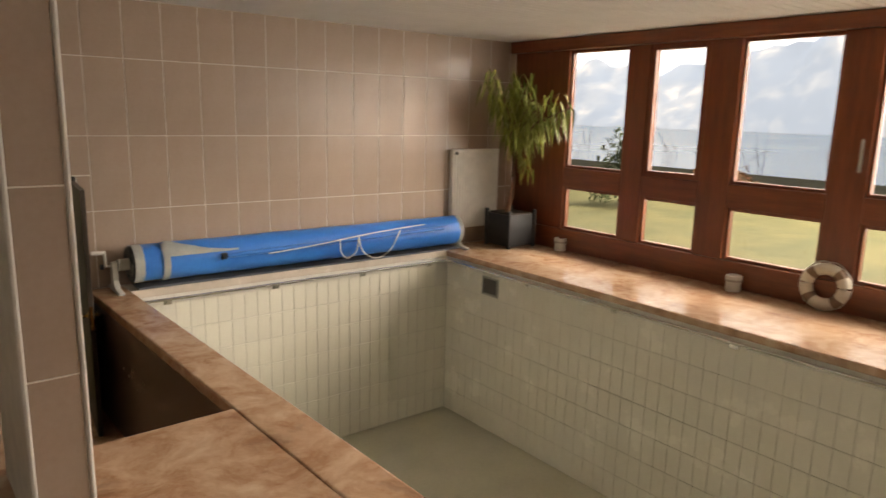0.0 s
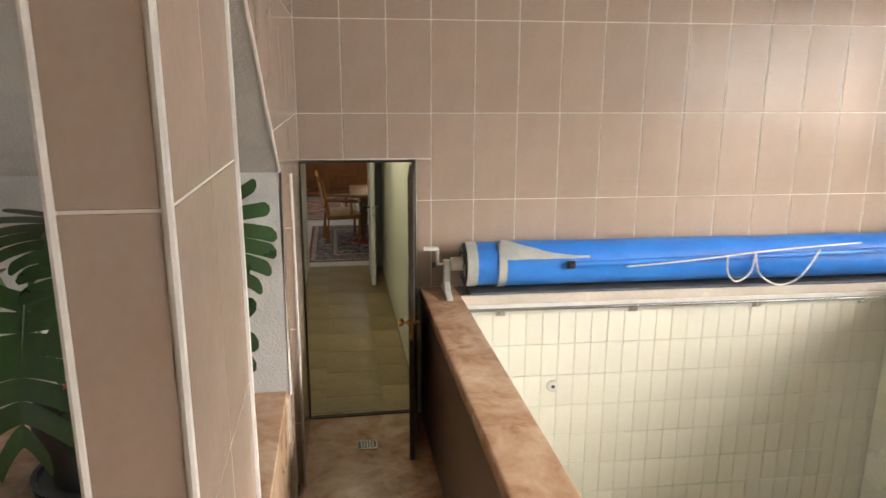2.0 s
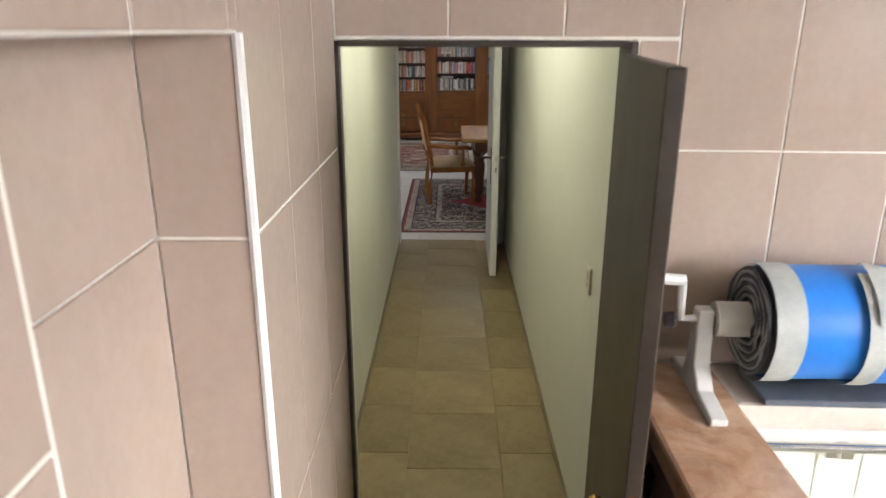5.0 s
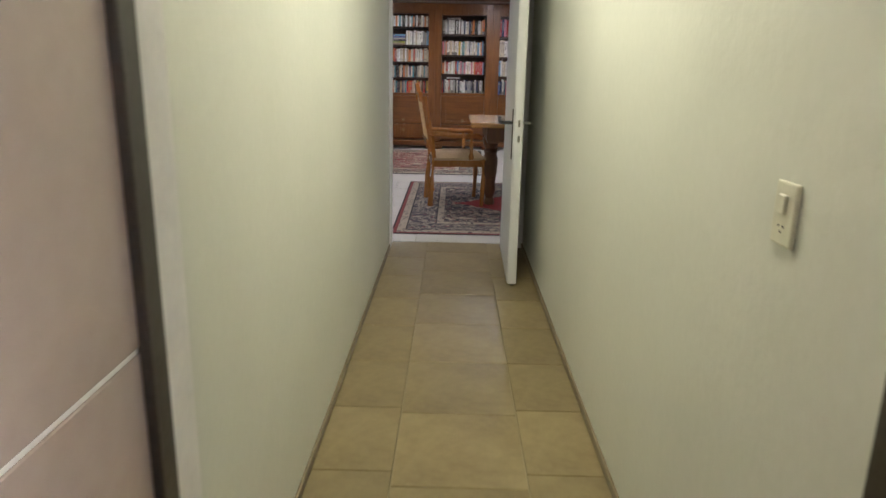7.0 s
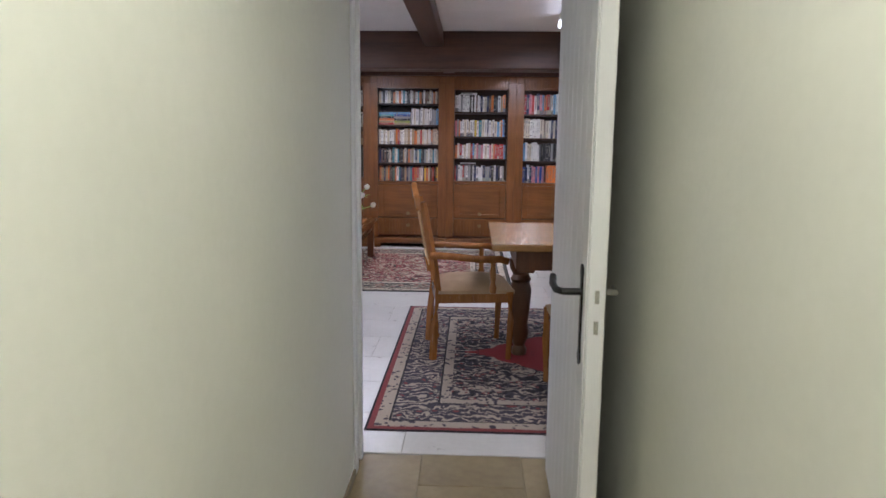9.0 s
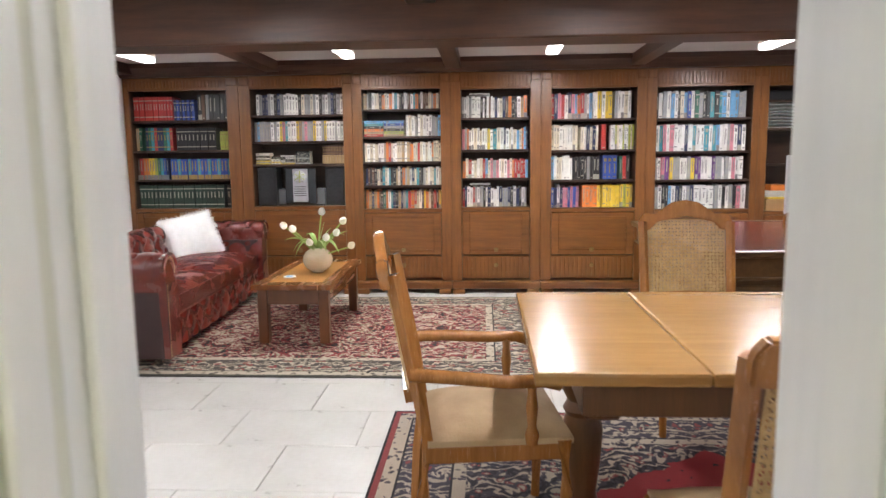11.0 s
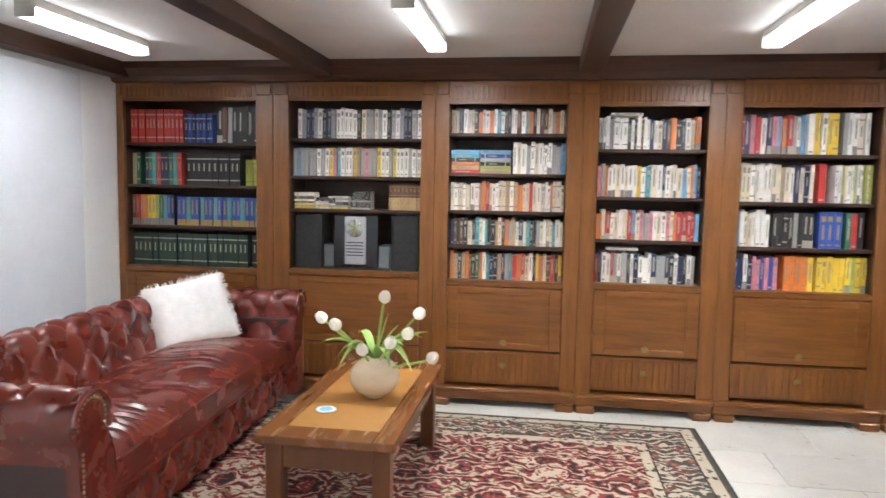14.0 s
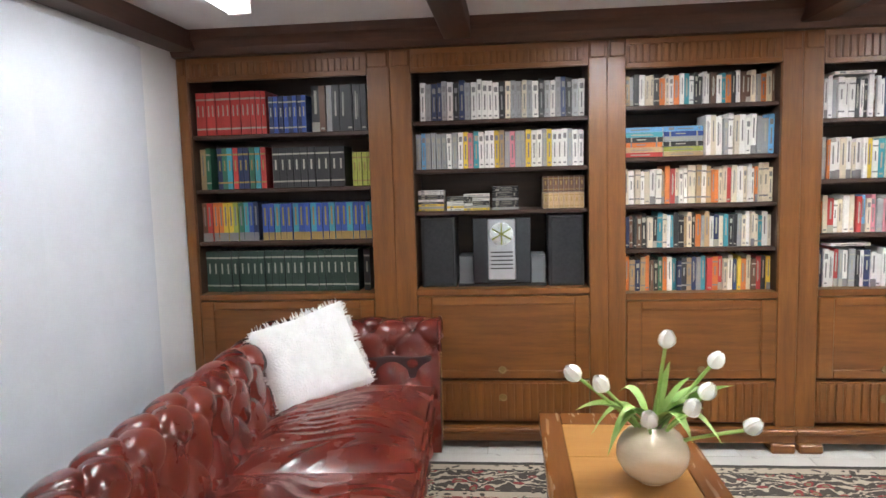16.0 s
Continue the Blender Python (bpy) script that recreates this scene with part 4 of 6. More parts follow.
def puffy(x0, x1, y0, y1, z0, z1, crown, seed, wr=0.006, nx=60, ny=90):
    """A soft seat cushion: rounded block with a crown and fine creases."""
    b = bmesh.new()
    top, bot = [], []
    for i in range(nx + 1):
        ra, rb = [], []
        for j in range(ny + 1):
            s, t = i / nx, j / ny
            e = (1 - (2 * s - 1) ** 6) * (1 - (2 * t - 1) ** 6)
            x = (x0 + x1) / 2 + (x1 - x0) / 2 * (2 * s - 1)
            y = (y0 + y1) / 2 + (y1 - y0) / 2 * (2 * t - 1)
            cr = wr * (1 - abs(noise.noise((x * 2.2 + seed, y * 13 + 2.5 * noise.noise((x * 3, y * 3, seed)), seed)))) ** 4
            z = z1 - 0.035 + 0.035 * e + crown * (1 - (2 * s - 1) ** 2) * (1 - (2 * t - 1) ** 2) + cr * e
            ra.append(b.verts.new((x, y, z)))
            rb.append(b.verts.new((x, y, z0)))
        top.append(ra), bot.append(rb)
    for g in (top, bot):
        for i in range(nx):
            for j in range(ny):
                b.faces.new((g[i][j], g[i + 1][j], g[i + 1][j + 1], g[i][j + 1]))
    ring = [(i, 0) for i in range(nx)] + [(nx, j) for j in range(ny)] + [(i, ny) for i in range(nx, 0, -1)] + [(0, j) for j in range(ny, 0, -1)]
    for k in range(len(ring)):
        (a, c), (d, e) = ring[k], ring[(k + 1) % len(ring)]
        b.faces.new((top[a][c], top[d][e], bot[d][e], bot[a][c]))
    return b


for k, (ya, yb) in enumerate(((SY0 + 0.215, 0.0), (0.0, SY1 - 0.215))):
    cu = part("seat_cushion", puffy(SX0 + 0.2, SX1 - 0.02, ya + 0.004, yb - 0.004, 0.3, 0.455, 0.03, 3.1 + 5 * k, 0.012), LEATHER, sofa, "creased red leather seat cushion", smooth=True)
    for zz in (0.425, 0.305):
        b = bmesh.new()
        tube(b, [(SX1 - 0.018, ya + 0.01, zz), (SX1 - 0.016, (ya + yb) / 2, zz + 0.004), (SX1 - 0.018, yb - 0.01, zz)], 0.007, 6)
        part("piping", b, LEATHER, cu, smooth=True)
# buttoned front rail
b = bmesh.new()
ny, nz = 110, 14
g = []
for j in range(ny + 1):
    y = SY0 + 0.2 + (SY1 - SY0 - 0.4) * j / ny
    row = []
    for k in range(nz + 1):
        z = 0.07 + 0.225 * k / nz
        p_, q_ = y / 0.2 + (z - 0.18) / 0.2, y / 0.2 - (z - 0.18) / 0.2
        row.append(b.verts.new((SX1 - 0.06 + 0.028 * (abs(math.sin(math.pi * p_)) * abs(math.sin(math.pi * q_))) ** 0.45, y, z)))
    g.append(row)
for j in range(ny):
    for k in range(nz):
        b.faces.new((g[j][k], g[j + 1][k], g[j + 1][k + 1], g[j][k + 1]))
part("tufted_front", b, LEATHER, sofa, smooth=True)
for k in range(-5, 6):
    part("button", BT, None, sofa, m=Matrix.Translation((SX1 - 0.048, k * 0.2, 0.18)) @ Matrix.Rotation(radians(90), 4, "Y"))
for fx in (SX0 + 0.08, SX1 - 0.1):
    for fy in (SY0 + 0.1, SY1 - 0.1):
        part("foot", lathe(bmesh.new(), [(0.022, 0), (0.03, 0.02), (0.034, 0.06)], 14, Matrix.Translation((fx, fy, 0))), CHROME, sofa, "small metal foot")

# white cushion with fringe
WHITE_KNIT = mottled("white_knit", (0.74, 0.73, 0.71), (0.84, 0.83, 0.81), 20, 0.95, 0.7, 130)
cush = thing("cushion", "white woven cushion with frayed fringe leaning on the sofa", "cushion", Matrix.Translation((-2.22, 9.8, 0.448)) @ Matrix.Scale(1.06, 4) @ Matrix.Rotation(radians(40), 4, "Z") @ Matrix.Rotation(radians(-24), 4, "X") @ Matrix.Rotation(radians(-11), 4, "Y"))
b = bmesh.new()
nx = 22
gg = []
for sgn in (-1, 1):
    g = []
    for i in range(nx + 1):
        row = []
        for j in range(nx + 1):
            s, t = 2 * i / nx - 1, 2 * j / nx - 1
            e = max(0.0, (1 - s ** 4) * (1 - t ** 4)) ** 0.5
            row.append(b.verts.new((s * 0.235 * (1 - 0.06 * (1 - abs(t)) ** 1), sgn * (0.065 * e + 0.004) + 0.006 * noise.noise((s * 3, t * 3, sgn)), 0.21 + t * 0.205 * (1 - 0.06 * (1 - abs(s))))))
        g.append(row)
    for i in range(nx):
        for j in range(nx):
            b.faces.new((g[i][j], g[i + 1][j], g[i + 1][j + 1], g[i][j + 1]))
    gg.append(g)
bmesh.ops.remove_doubles(b, verts=b.verts[:], dist=0.0085)
part("cover", b, WHITE_KNIT, cush, smooth=True)
b = bmesh.new()
rf = random.Random(3)
for k in range(620):
    t = rf.uniform(-1, 1)
    side_ = rf.choice((0, 1, 1, 2, 3))
    x, z, dx, dz = ((-0.23, 0.21 + t * 0.2, -1, 0), (0.23, 0.21 + t * 0.2, 1, 0), (t * 0.225, 0.41, 0, 1), (t * 0.225, 0.01, 0, -0.3))[side_]
    L = rf.uniform(0.006, 0.022)
    p1 = (x + dx * L + rf.uniform(-0.012, 0.012), rf.uniform(-0.012, 0.012), z + dz * L + rf.uniform(-0.012, 0.012))
    tube(b, [(x - dx * 0.01, 0, z - dz * 0.01), p1], 0.0028, 4, 0.0015)
tagged(part("fringe", b, WHITE_KNIT, cush), kind="stuff")
# ---- coffee table ----
OAK = mottled("coffee_table_wood", (0.15, 0.053, 0.014), (0.2, 0.074, 0.02), 1.6, 0.26, 0.01, 9, stretch=(14, 1.2, 14))
OAK_Z = wood("coffee_table_leg_wood", (0.10, 0.036, 0.013), (0.16, 0.06, 0.021), "z", 0.32)
INLAY = wood("coffee_table_inlay", (0.35, 0.165, 0.045), (0.42, 0.205, 0.06), "x", 0.25)
ct = thing("coffee_table", "low brown wooden coffee table with lighter inlaid top", "coffee table", Matrix.Translation((-0.97, 9.03, 0.01)))
TX, TY = 0.29, 0.63
for q in ((-TX, -TX + 0.09, -TY, TY), (TX - 0.09, TX, -TY, TY), (-TX + 0.09, TX - 0.09, -TY, -TY + 0.13), (-TX + 0.09, TX - 0.09, TY - 0.13, TY)):
    part("top_border", blk(*q, 0.405, 0.445, 0.008, 2), OAK, ct)
for k in range(3):
    y0 = -TY + 0.13 + k * (2 * TY - 0.26) / 3
    part("inlay_panel", blk(-TX + 0.09, TX - 0.09, y0, y0 + (2 * TY - 0.26) / 3 - 0.003, 0.405, 0.442, 0.002), INLAY, ct, "lighter inlaid wooden panel")
for lx in (-1, 1):
    for ly in (-1, 1):
        part("leg", blk(lx * 0.225 - 0.037, lx * 0.225 + 0.037, ly * 0.545 - 0.037, ly * 0.545 + 0.037, 0, 0.405, 0.006), OAK_Z, ct)
    part("apron", blk(lx * 0.235 - 0.012, lx * 0.235 + 0.012, -0.508, 0.508, 0.29, 0.405, 0.003), OAK, ct)
    part("apron", blk(-0.188, 0.188, lx * 0.555 - 0.012, lx * 0.555 + 0.012, 0.29, 0.405, 0.003), OAK_Z, ct)
co = thing("coaster", "small blue and white round coaster on the table", "coaster", Matrix.Translation((-1.07, 8.75, 0.4545)))
part("disc", lathe(bmesh.new(), [(0.045, 0), (0.047, 0.003), (0.044, 0.006)], 24), BMAT["white"], co)
part("blue_pattern", lathe(bmesh.new(), [(0.03, 0.006), (0.028, 0.0075)], 16), BMAT["skyblue"], co)
# vase with tulips
VASE = mottled("cream_glazed_vase", (0.66, 0.53, 0.36), (0.78, 0.68, 0.52), 3, 0.2, 0.02, 40, stretch=(1, 1, 4))
STEM = mottled("tulip_stem", (0.2, 0.36, 0.07), (0.36, 0.5, 0.16), 10, 0.5, 0.05)
PETAL = mottled("white_petal", (0.84, 0.85, 0.8), (0.92, 0.92, 0.89), 12, 0.55, 0.05)
va = thing("vase", "round cream vase on the coffee table", "vase", Matrix.Translation((-0.91, 9.0, 0.4545)))
pr = [(0.045, 0.0)] + [(0.118 * math.sin(radians(a)), 0.098 - 0.1 * math.cos(radians(a))) for a in range(28, 156, 8)] + [(0.043, 0.192), (0.038, 0.19), (0.05, 0.16), (0.03, 0.1)]
part("body", lathe(bmesh.new(), pr, 32), VASE, va, smooth=True)
tl = thing("tulips", "loose bunch of white tulips in the vase", "flowers", Matrix.Translation((-0.91, 9.0, 0.64)))


def leaf_strip(b, base, tip, width, sag, seg=8):
    base, tip = Vector(base), Vector(tip)
    side_v = (tip - base).cross(Vector((0, 0, 1))).normalized()
    prev = None
    for i in range(seg + 1):
        t = i / seg
        p = base.lerp(tip, t) + Vector((0, 0, sag * 4 * t * (1 - t)))
        w = width * math.sin(math.pi * min(1, 0.12 + t * 0.88)) * 0.5
        cur = (b.verts.new(p - side_v * w + Vector((0, 0, w * 0.5))), b.verts.new(p), b.verts.new(p + side_v * w + Vector((0, 0, w * 0.5))))
        if prev:
            b.faces.new((prev[0], prev[1], cur[1], cur[0]))
            b.faces.new((prev[1], prev[2], cur[2], cur[1]))
        prev = cur


TUL = [(-0.24, -0.02, 0.17), (-0.16, -0.06, 0.145), (0.04, 0.0, 0.27), (0.19, 0.02, 0.2), (0.15, -0.03, 0.11), (0.27, -0.08, 0.02), (0.09, -0.1, 0.08), (-0.03, -0.1, 0.04)]
for k, (x, y, z) in enumerate(TUL):
    b = bmesh.new()
    tube(b, [(x * s, y * s, -0.08 + (z + 0.08) * (s ** 0.75)) for s in (0, 0.2, 0.4, 0.6, 0.8, 1)], 0.0062, 6)
    st_ = part("stem", b, STEM, tl)
    b = bmesh.new()
    for q in range(6):
        a = q * math.pi / 3
        r = 0.021 if q % 2 else 0.018
        rows_ = []
        for i, (rr, zz, ww) in enumerate(((0.005, 0.0, 0.007), (r * 0.9, 0.01, 0.014), (r * 1.12, 0.024, 0.0175), (r * 1.05, 0.04, 0.016), (r * 0.75, 0.053, 0.01), (r * 0.55, 0.06, 0.003))):
            rows_.append([b.verts.new((rr * math.cos(a) - s * ww * math.sin(a), rr * math.sin(a) + s * ww * math.cos(a), zz)) for s in (-1, 1)])
        for c0, c1 in zip(rows_, rows_[1:]):
            b.faces.new((c0[0], c0[1], c1[1], c1[0]))
    d = Vector((x, y, 0.25)).normalized()
    part("flower", b, PETAL, st_, "white tulip flower", smooth=True, m=Matrix.Translation((x, y, z - 0.004)) @ d.to_track_quat("Z", "Y").to_matrix().to_4x4() @ Matrix.Scale(1.02, 4))
for k, (x, y, z, sag) in enumerate([(-0.26, -0.05, 0.07, 0.05), (-0.16, -0.1, -0.06, 0.1), (0.26, 0.0, 0.14, 0.03), (0.2, -0.1, -0.03, 0.09), (0.1, -0.12, -0.01, 0.08), (-0.1, 0.06, 0.1, 0.06), (0.06, 0.02, 0.22, 0.0), (-0.2, 0.0, -0.03, 0.09), (0.15, -0.06, 0.08, 0.05), (0.22, 0.04, 0.1, 0.06), (-0.12, -0.08, 0.06, 0.05), (0.12, 0.0, 0.17, 0.02)]):
    b = bmesh.new()
    leaf_strip(b, (0, 0, -0.02), (x, y, z), 0.056, sag)
    part("leaf", b, STEM, tl, smooth=True)

# ---- desk ----
DESK = wood("desk_wood", (0.055, 0.026, 0.011), (0.14, 0.07, 0.026), "z", 0.32)
DESK_Y = wood("desk_rail_wood", (0.055, 0.026, 0.011), (0.14, 0.07, 0.026), "y", 0.3)
REDTOP = mottled("red_leather_top", (0.085, 0.014, 0.012), (0.14, 0.028, 0.02), 4, 0.22, 0.04, 160)
dk = thing("desk", "large dark wooden pedestal desk with red leather top", "desk", Matrix.Translation((2.45, 8.66, 0)))
for q in ((-0.76, -0.68, -0.98, 0.98), (0.68, 0.76, -0.98, 0.98), (-0.68, 0.68, -0.98, -0.9), (-0.68, 0.68, 0.9, 0.98)):
    part("top_border", blk(*q, 0.745, 0.785, 0.01, 2), DESK_Y, dk)
part("leather_inlay", blk(-0.68, 0.68, -0.9, 0.9, 0.745, 0.781), REDTOP, dk, "polished dark red leather inlay")
part("frieze", blk(-0.72, 0.72, -0.93, 0.93, 0.62, 0.745, 0.004), DESK_Y, dk)
part("frieze_moulding", blk(-0.735, 0.735, -0.945, 0.945, 0.605, 0.625, 0.008, 2), DESK_Y, dk)
for ya, yb in ((-0.9, -0.32), (0.32, 0.9)):
    pd = part("pedestal", blk(-0.69, 0.69, ya, yb, 0.09, 0.61, 0.004), DESK, dk)
    part("plinth", blk(-0.73, 0.73, ya - 0.04, yb + 0.04, 0.0, 0.095, 0.014, 2), DESK_Y, dk)
    b = bmesh.new()
    for q in ((ya + 0.03, ya + 0.06, 0.14, 0.57), (yb - 0.06, yb - 0.03, 0.14, 0.57), (ya + 0.06, yb - 0.06, 0.14, 0.17), (ya + 0.06, yb - 0.06, 0.54, 0.57)):
        box(b, -0.703, -0.688, q[0], q[1], q[2], q[3], 0.006)
    part("panel_moulding", b, DESK, pd)
    for xa in (-0.62, 0.04):
        b = bmesh.new()
        for sgn in (-1,):
            yy = ya
            for q in ((xa, xa + 0.03, 0.14, 0.57), (xa + 0.55, xa + 0.58, 0.14, 0.57), (xa + 0.03, xa + 0.55, 0.14, 0.17), (xa + 0.03, xa + 0.55, 0.54, 0.57)):
                box(b, q[0], q[1], yy - 0.012, yy + 0.003, q[2], q[3], 0.006)
        part("panel_moulding", b, DESK, pd)
part("modesty_panel", blk(-0.68, -0.66, -0.32, 0.32, 0.095, 0.62), DESK, dk)
b = bmesh.new()
for q in ((-0.3, -0.27, 0.14, 0.57), (0.27, 0.3, 0.14, 0.57), (-0.27, 0.27, 0.14, 0.17), (-0.27, 0.27, 0.54, 0.57)):
    box(b, -0.693, -0.678, q[0], q[1], q[2], q[3], 0.006)
part("panel_moulding", b, DESK, dk)
# monitor seen from behind
ALU = plain("pale_aluminium", (0.66, 0.67, 0.69), 0.35, 0.3)
mo = thing("monitor", "pale metal desktop computer monitor seen from behind", "monitor", Matrix.Translation((2.86, 8.75, 0.785)) @ Matrix.Rotation(radians(14), 4, "Z"))
part("screen_housing", blk(-0.3, 0.3, -0.015, 0.02, 0.13, 0.55, 0.012, 3), ALU, mo)
b = bmesh.new()
prism(b, [(0, 0.0), (0.1, 0.0), (0.1, 0.012), (0.02, 0.02), (-0.005, 0.25), (-0.02, 0.25)], 0.18, lambda u, v, w: (-0.09 + w, u - 0.06, v))
part("stand", b, ALU, mo)
part("badge", lathe(bmesh.new(), [(0.025, 0), (0.024, 0.002)], 16, pose(0, -0.0155, 0.36, 90)), BLACK_PLASTIC, mo)

# ---- dining table ----
TABLE_Y = wood("table_top_wood", (0.24, 0.125, 0.04), (0.33, 0.18, 0.062), "x", 0.22)
TABLE_D = wood("table_leg_wood", (0.06, 0.026, 0.01), (0.14, 0.06, 0.022), "z", 0.35)
dt = thing("dining_table", "long honey-coloured wooden table with turned legs", "table", Matrix.Translation((1.55, 5.9, 0.012)))
for xa, xb in ((-1.0, -0.55), (-0.547, 0.547), (0.55, 1.0)):
    part("table_board", blk(xa, xb, -0.54, 0.54, 0.745, 0.783, 0.01, 2), TABLE_Y, dt)
for sy in (-0.42, 0.4):
    part("apron", blk(-0.86, 0.86, sy, sy + 0.022, 0.62, 0.745, 0.003), TABLE_D, dt)
for sx in (-0.86, 0.84):
    part("apron", blk(sx, sx + 0.022, -0.4, 0.4, 0.62, 0.745, 0.003), TABLE_D, dt)
LEGP = [(0.045, 0), (0.05, 0.03), (0.035, 0.06), (0.05, 0.1), (0.06, 0.14), (0.05, 0.2), (0.062, 0.3), (0.07, 0.42), (0.055, 0.47), (0.065, 0.49), (0.05, 0.52), (0.07, 0.56), (0.075, 0.62)]
for lx in (-0.8, 0.8):
    part("turned_leg", lathe(bmesh.new(), LEGP, 22, Matrix.Translation((lx, 0, 0.0))), TABLE_D, dt, smooth=True)
    part("cross_rail", blk(lx - 0.05, lx + 0.05, -0.4, 0.4, 0.6, 0.66, 0.008), TABLE_D, dt)

# ---- dining chairs ----
CHAIR = wood("honey_chair_wood", (0.2, 0.075, 0.018), (0.36, 0.155, 0.042), "z", 0.26)
SEAT = mottled("tan_seat_cloth", (0.33, 0.22, 0.12), (0.45, 0.32, 0.19), 8, 0.85, 0.3, 160)
CANE = mottled("woven_cane", (0.36, 0.22, 0.09), (0.52, 0.35, 0.16), 20, 0.5, 0.1)


def cane_panel(z0, z1, w, y):
    """An open weave of thin canes, standing and lying."""
    b = bmesh.new()
    n = 22
    for k in range(n + 1):
        x = -w + 2 * w * k / n
        box(b, x - 0.0035, x + 0.0035, y - 0.002, y + 0.001, z0, z1)
    m_ = int((z1 - z0) / 0.0185)
    for k in range(m_ + 1):
        z = z0 + (z1 - z0) * k / m_
        box(b, -w, w, y - 0.004, y - 0.0015, z - 0.0035, z + 0.0035)
    for k in range(-m_, n + 1, 2):
        for sg in (-1, 1):
            xa, xb = -w + 2 * w * k / n, -w + 2 * w * k / n + (z1 - z0)
            t0, t1 = max(0.0, (-w - xa) / (xb - xa)), min(1.0, (w - xa) / (xb - xa))
            if t1 <= t0:
                continue
            p0 = Vector((sg * (xa + (xb - xa) * t0), y + 0.001, z0 + (z1 - z0) * t0))
            p1 = Vector((sg * (xa + (xb - xa) * t1), y + 0.001, z0 + (z1 - z0) * t1))
            tube(b, [p0, p1], 0.0025, 4)
    return b


def dining_chair(arms):
    """A chair facing +y (its back at y = 0), with a raked cane back."""
    c = thing("dining_chair", "honey-coloured wooden %s with cane back" % ("armchair" if arms else "dining chair"), "chair", None, "chairs round the table")
    rake = Matrix.Translation((0, 0.0, 0.44)) @ Matrix.Rotation(radians(10), 4, "X")
    for sx in (-1, 1):
        b = bmesh.new()
        pts = [(sx * 0.215, 0.0, 0.0), (sx * 0.215, 0.01, 0.22), (sx * 0.22, 0.03, 0.44), (sx * 0.225, 0.0, 0.62), (sx * 0.23, -0.07, 0.98)]
        tube(b, pts, 0.024, 4)
        part("back_post", b, CHAIR, c, smooth=False)
        b = bmesh.new()
        tube(b, [(sx * 0.235, 0.47, 0.43), (sx * 0.24, 0.48, 0.25), (sx * 0.232, 0.47, 0.0)], 0.026, 8, 0.017)
        part("front_leg", b, CHAIR, c, smooth=True)
        part("seat_rail", blk(sx * 0.22 - 0.014, sx * 0.22 + 0.014, 0.02, 0.48, 0.36, 0.43, 0.004), CHAIR, c)
        if arms:
            b = bmesh.new()
            tube(b, [(sx * 0.235, -0.02, 0.66), (sx * 0.262, 0.12, 0.655), (sx * 0.275, 0.28, 0.64), (sx * 0.272, 0.4, 0.64), (sx * 0.265, 0.45, 0.625)], 0.022, 10)
            part("armrest", b, CHAIR, c, smooth=True)
            part("arm_post", lathe(bmesh.new(), [(0.018, 0), (0.024, 0.03), (0.014, 0.06), (0.02, 0.12), (0.014, 0.17), (0.018, 0.2)], 12, Matrix.Translation((sx * 0.262, 0.36, 0.43))), CHAIR, c, smooth=True)
    part("front_rail", blk(-0.22, 0.22, 0.46, 0.49, 0.36, 0.43, 0.004), CHAIR, c)
    part("back_rail", blk(-0.2, 0.2, 0.015, 0.045, 0.36, 0.43, 0.004), CHAIR, c)
    part("seat", puffy(-0.245, 0.245, 0.03, 0.5, 0.42, 0.475, 0.02, 9.0, 0.0, 16, 16), SEAT, c, "tan upholstered seat", smooth=True)
    # crest rail with a raised middle
    out = [(-0.245, 0.5), (-0.245, 0.56), (-0.22, 0.592), (-0.16, 0.588), (-0.125, 0.61), (-0.07, 0.65), (0.0, 0.662), (0.07, 0.65), (0.125, 0.61), (0.16, 0.588), (0.22, 0.592), (0.245, 0.56), (0.245, 0.5), (0.19, 0.5), (0.15, 0.545), (0.0, 0.575), (-0.15, 0.545), (-0.19, 0.5)]
    b = bmesh.new()
    prism(b, out, 0.034, lambda u, v, w: rake @ Vector((u, w - 0.02, v)))
    bmesh.ops.bevel(b, geom=b.edges[:], offset=0.006, segments=2, affect="EDGES")
    part("crest_rail", b, CHAIR, c, smooth=True)
    b = bmesh.new()
    prism(b, [(-0.2, 0.12), (0.2, 0.12), (0.2, 0.165), (0.0, 0.175), (-0.2, 0.165)], 0.028, lambda u, v, w: rake @ Vector((u, w - 0.016, v)))
    part("lower_back_rail", b, CHAIR, c)
    b = cane_panel(0.16, 0.555, 0.205, 0.0)
    bmesh.ops.transform(b, matrix=rake, verts=b.verts[:])
    part("cane_panel", b, CANE, c, "woven cane back panel")
    for z in (0.12,):
        part("stretcher", blk(-0.215, 0.215, 0.02, 0.04, 0.14, 0.165, 0.004), CHAIR, c)
    return c


arm_chair = dining_chair(True)
arm_chair.matrix_basis = pose(0.18, 5.95, 0.012, 0, 0, -83)
side_chair = dining_chair(False)
side_chair.matrix_basis = pose(1.5, 7.3, 0.012, 0, 0, 180)
copy_thing(side_chair, pose(2.27, 7.32, 0.012, 0, 0, 178))
copy_thing(side_chair, pose(1.12, 4.93, 0.012, 0, 0, 2))

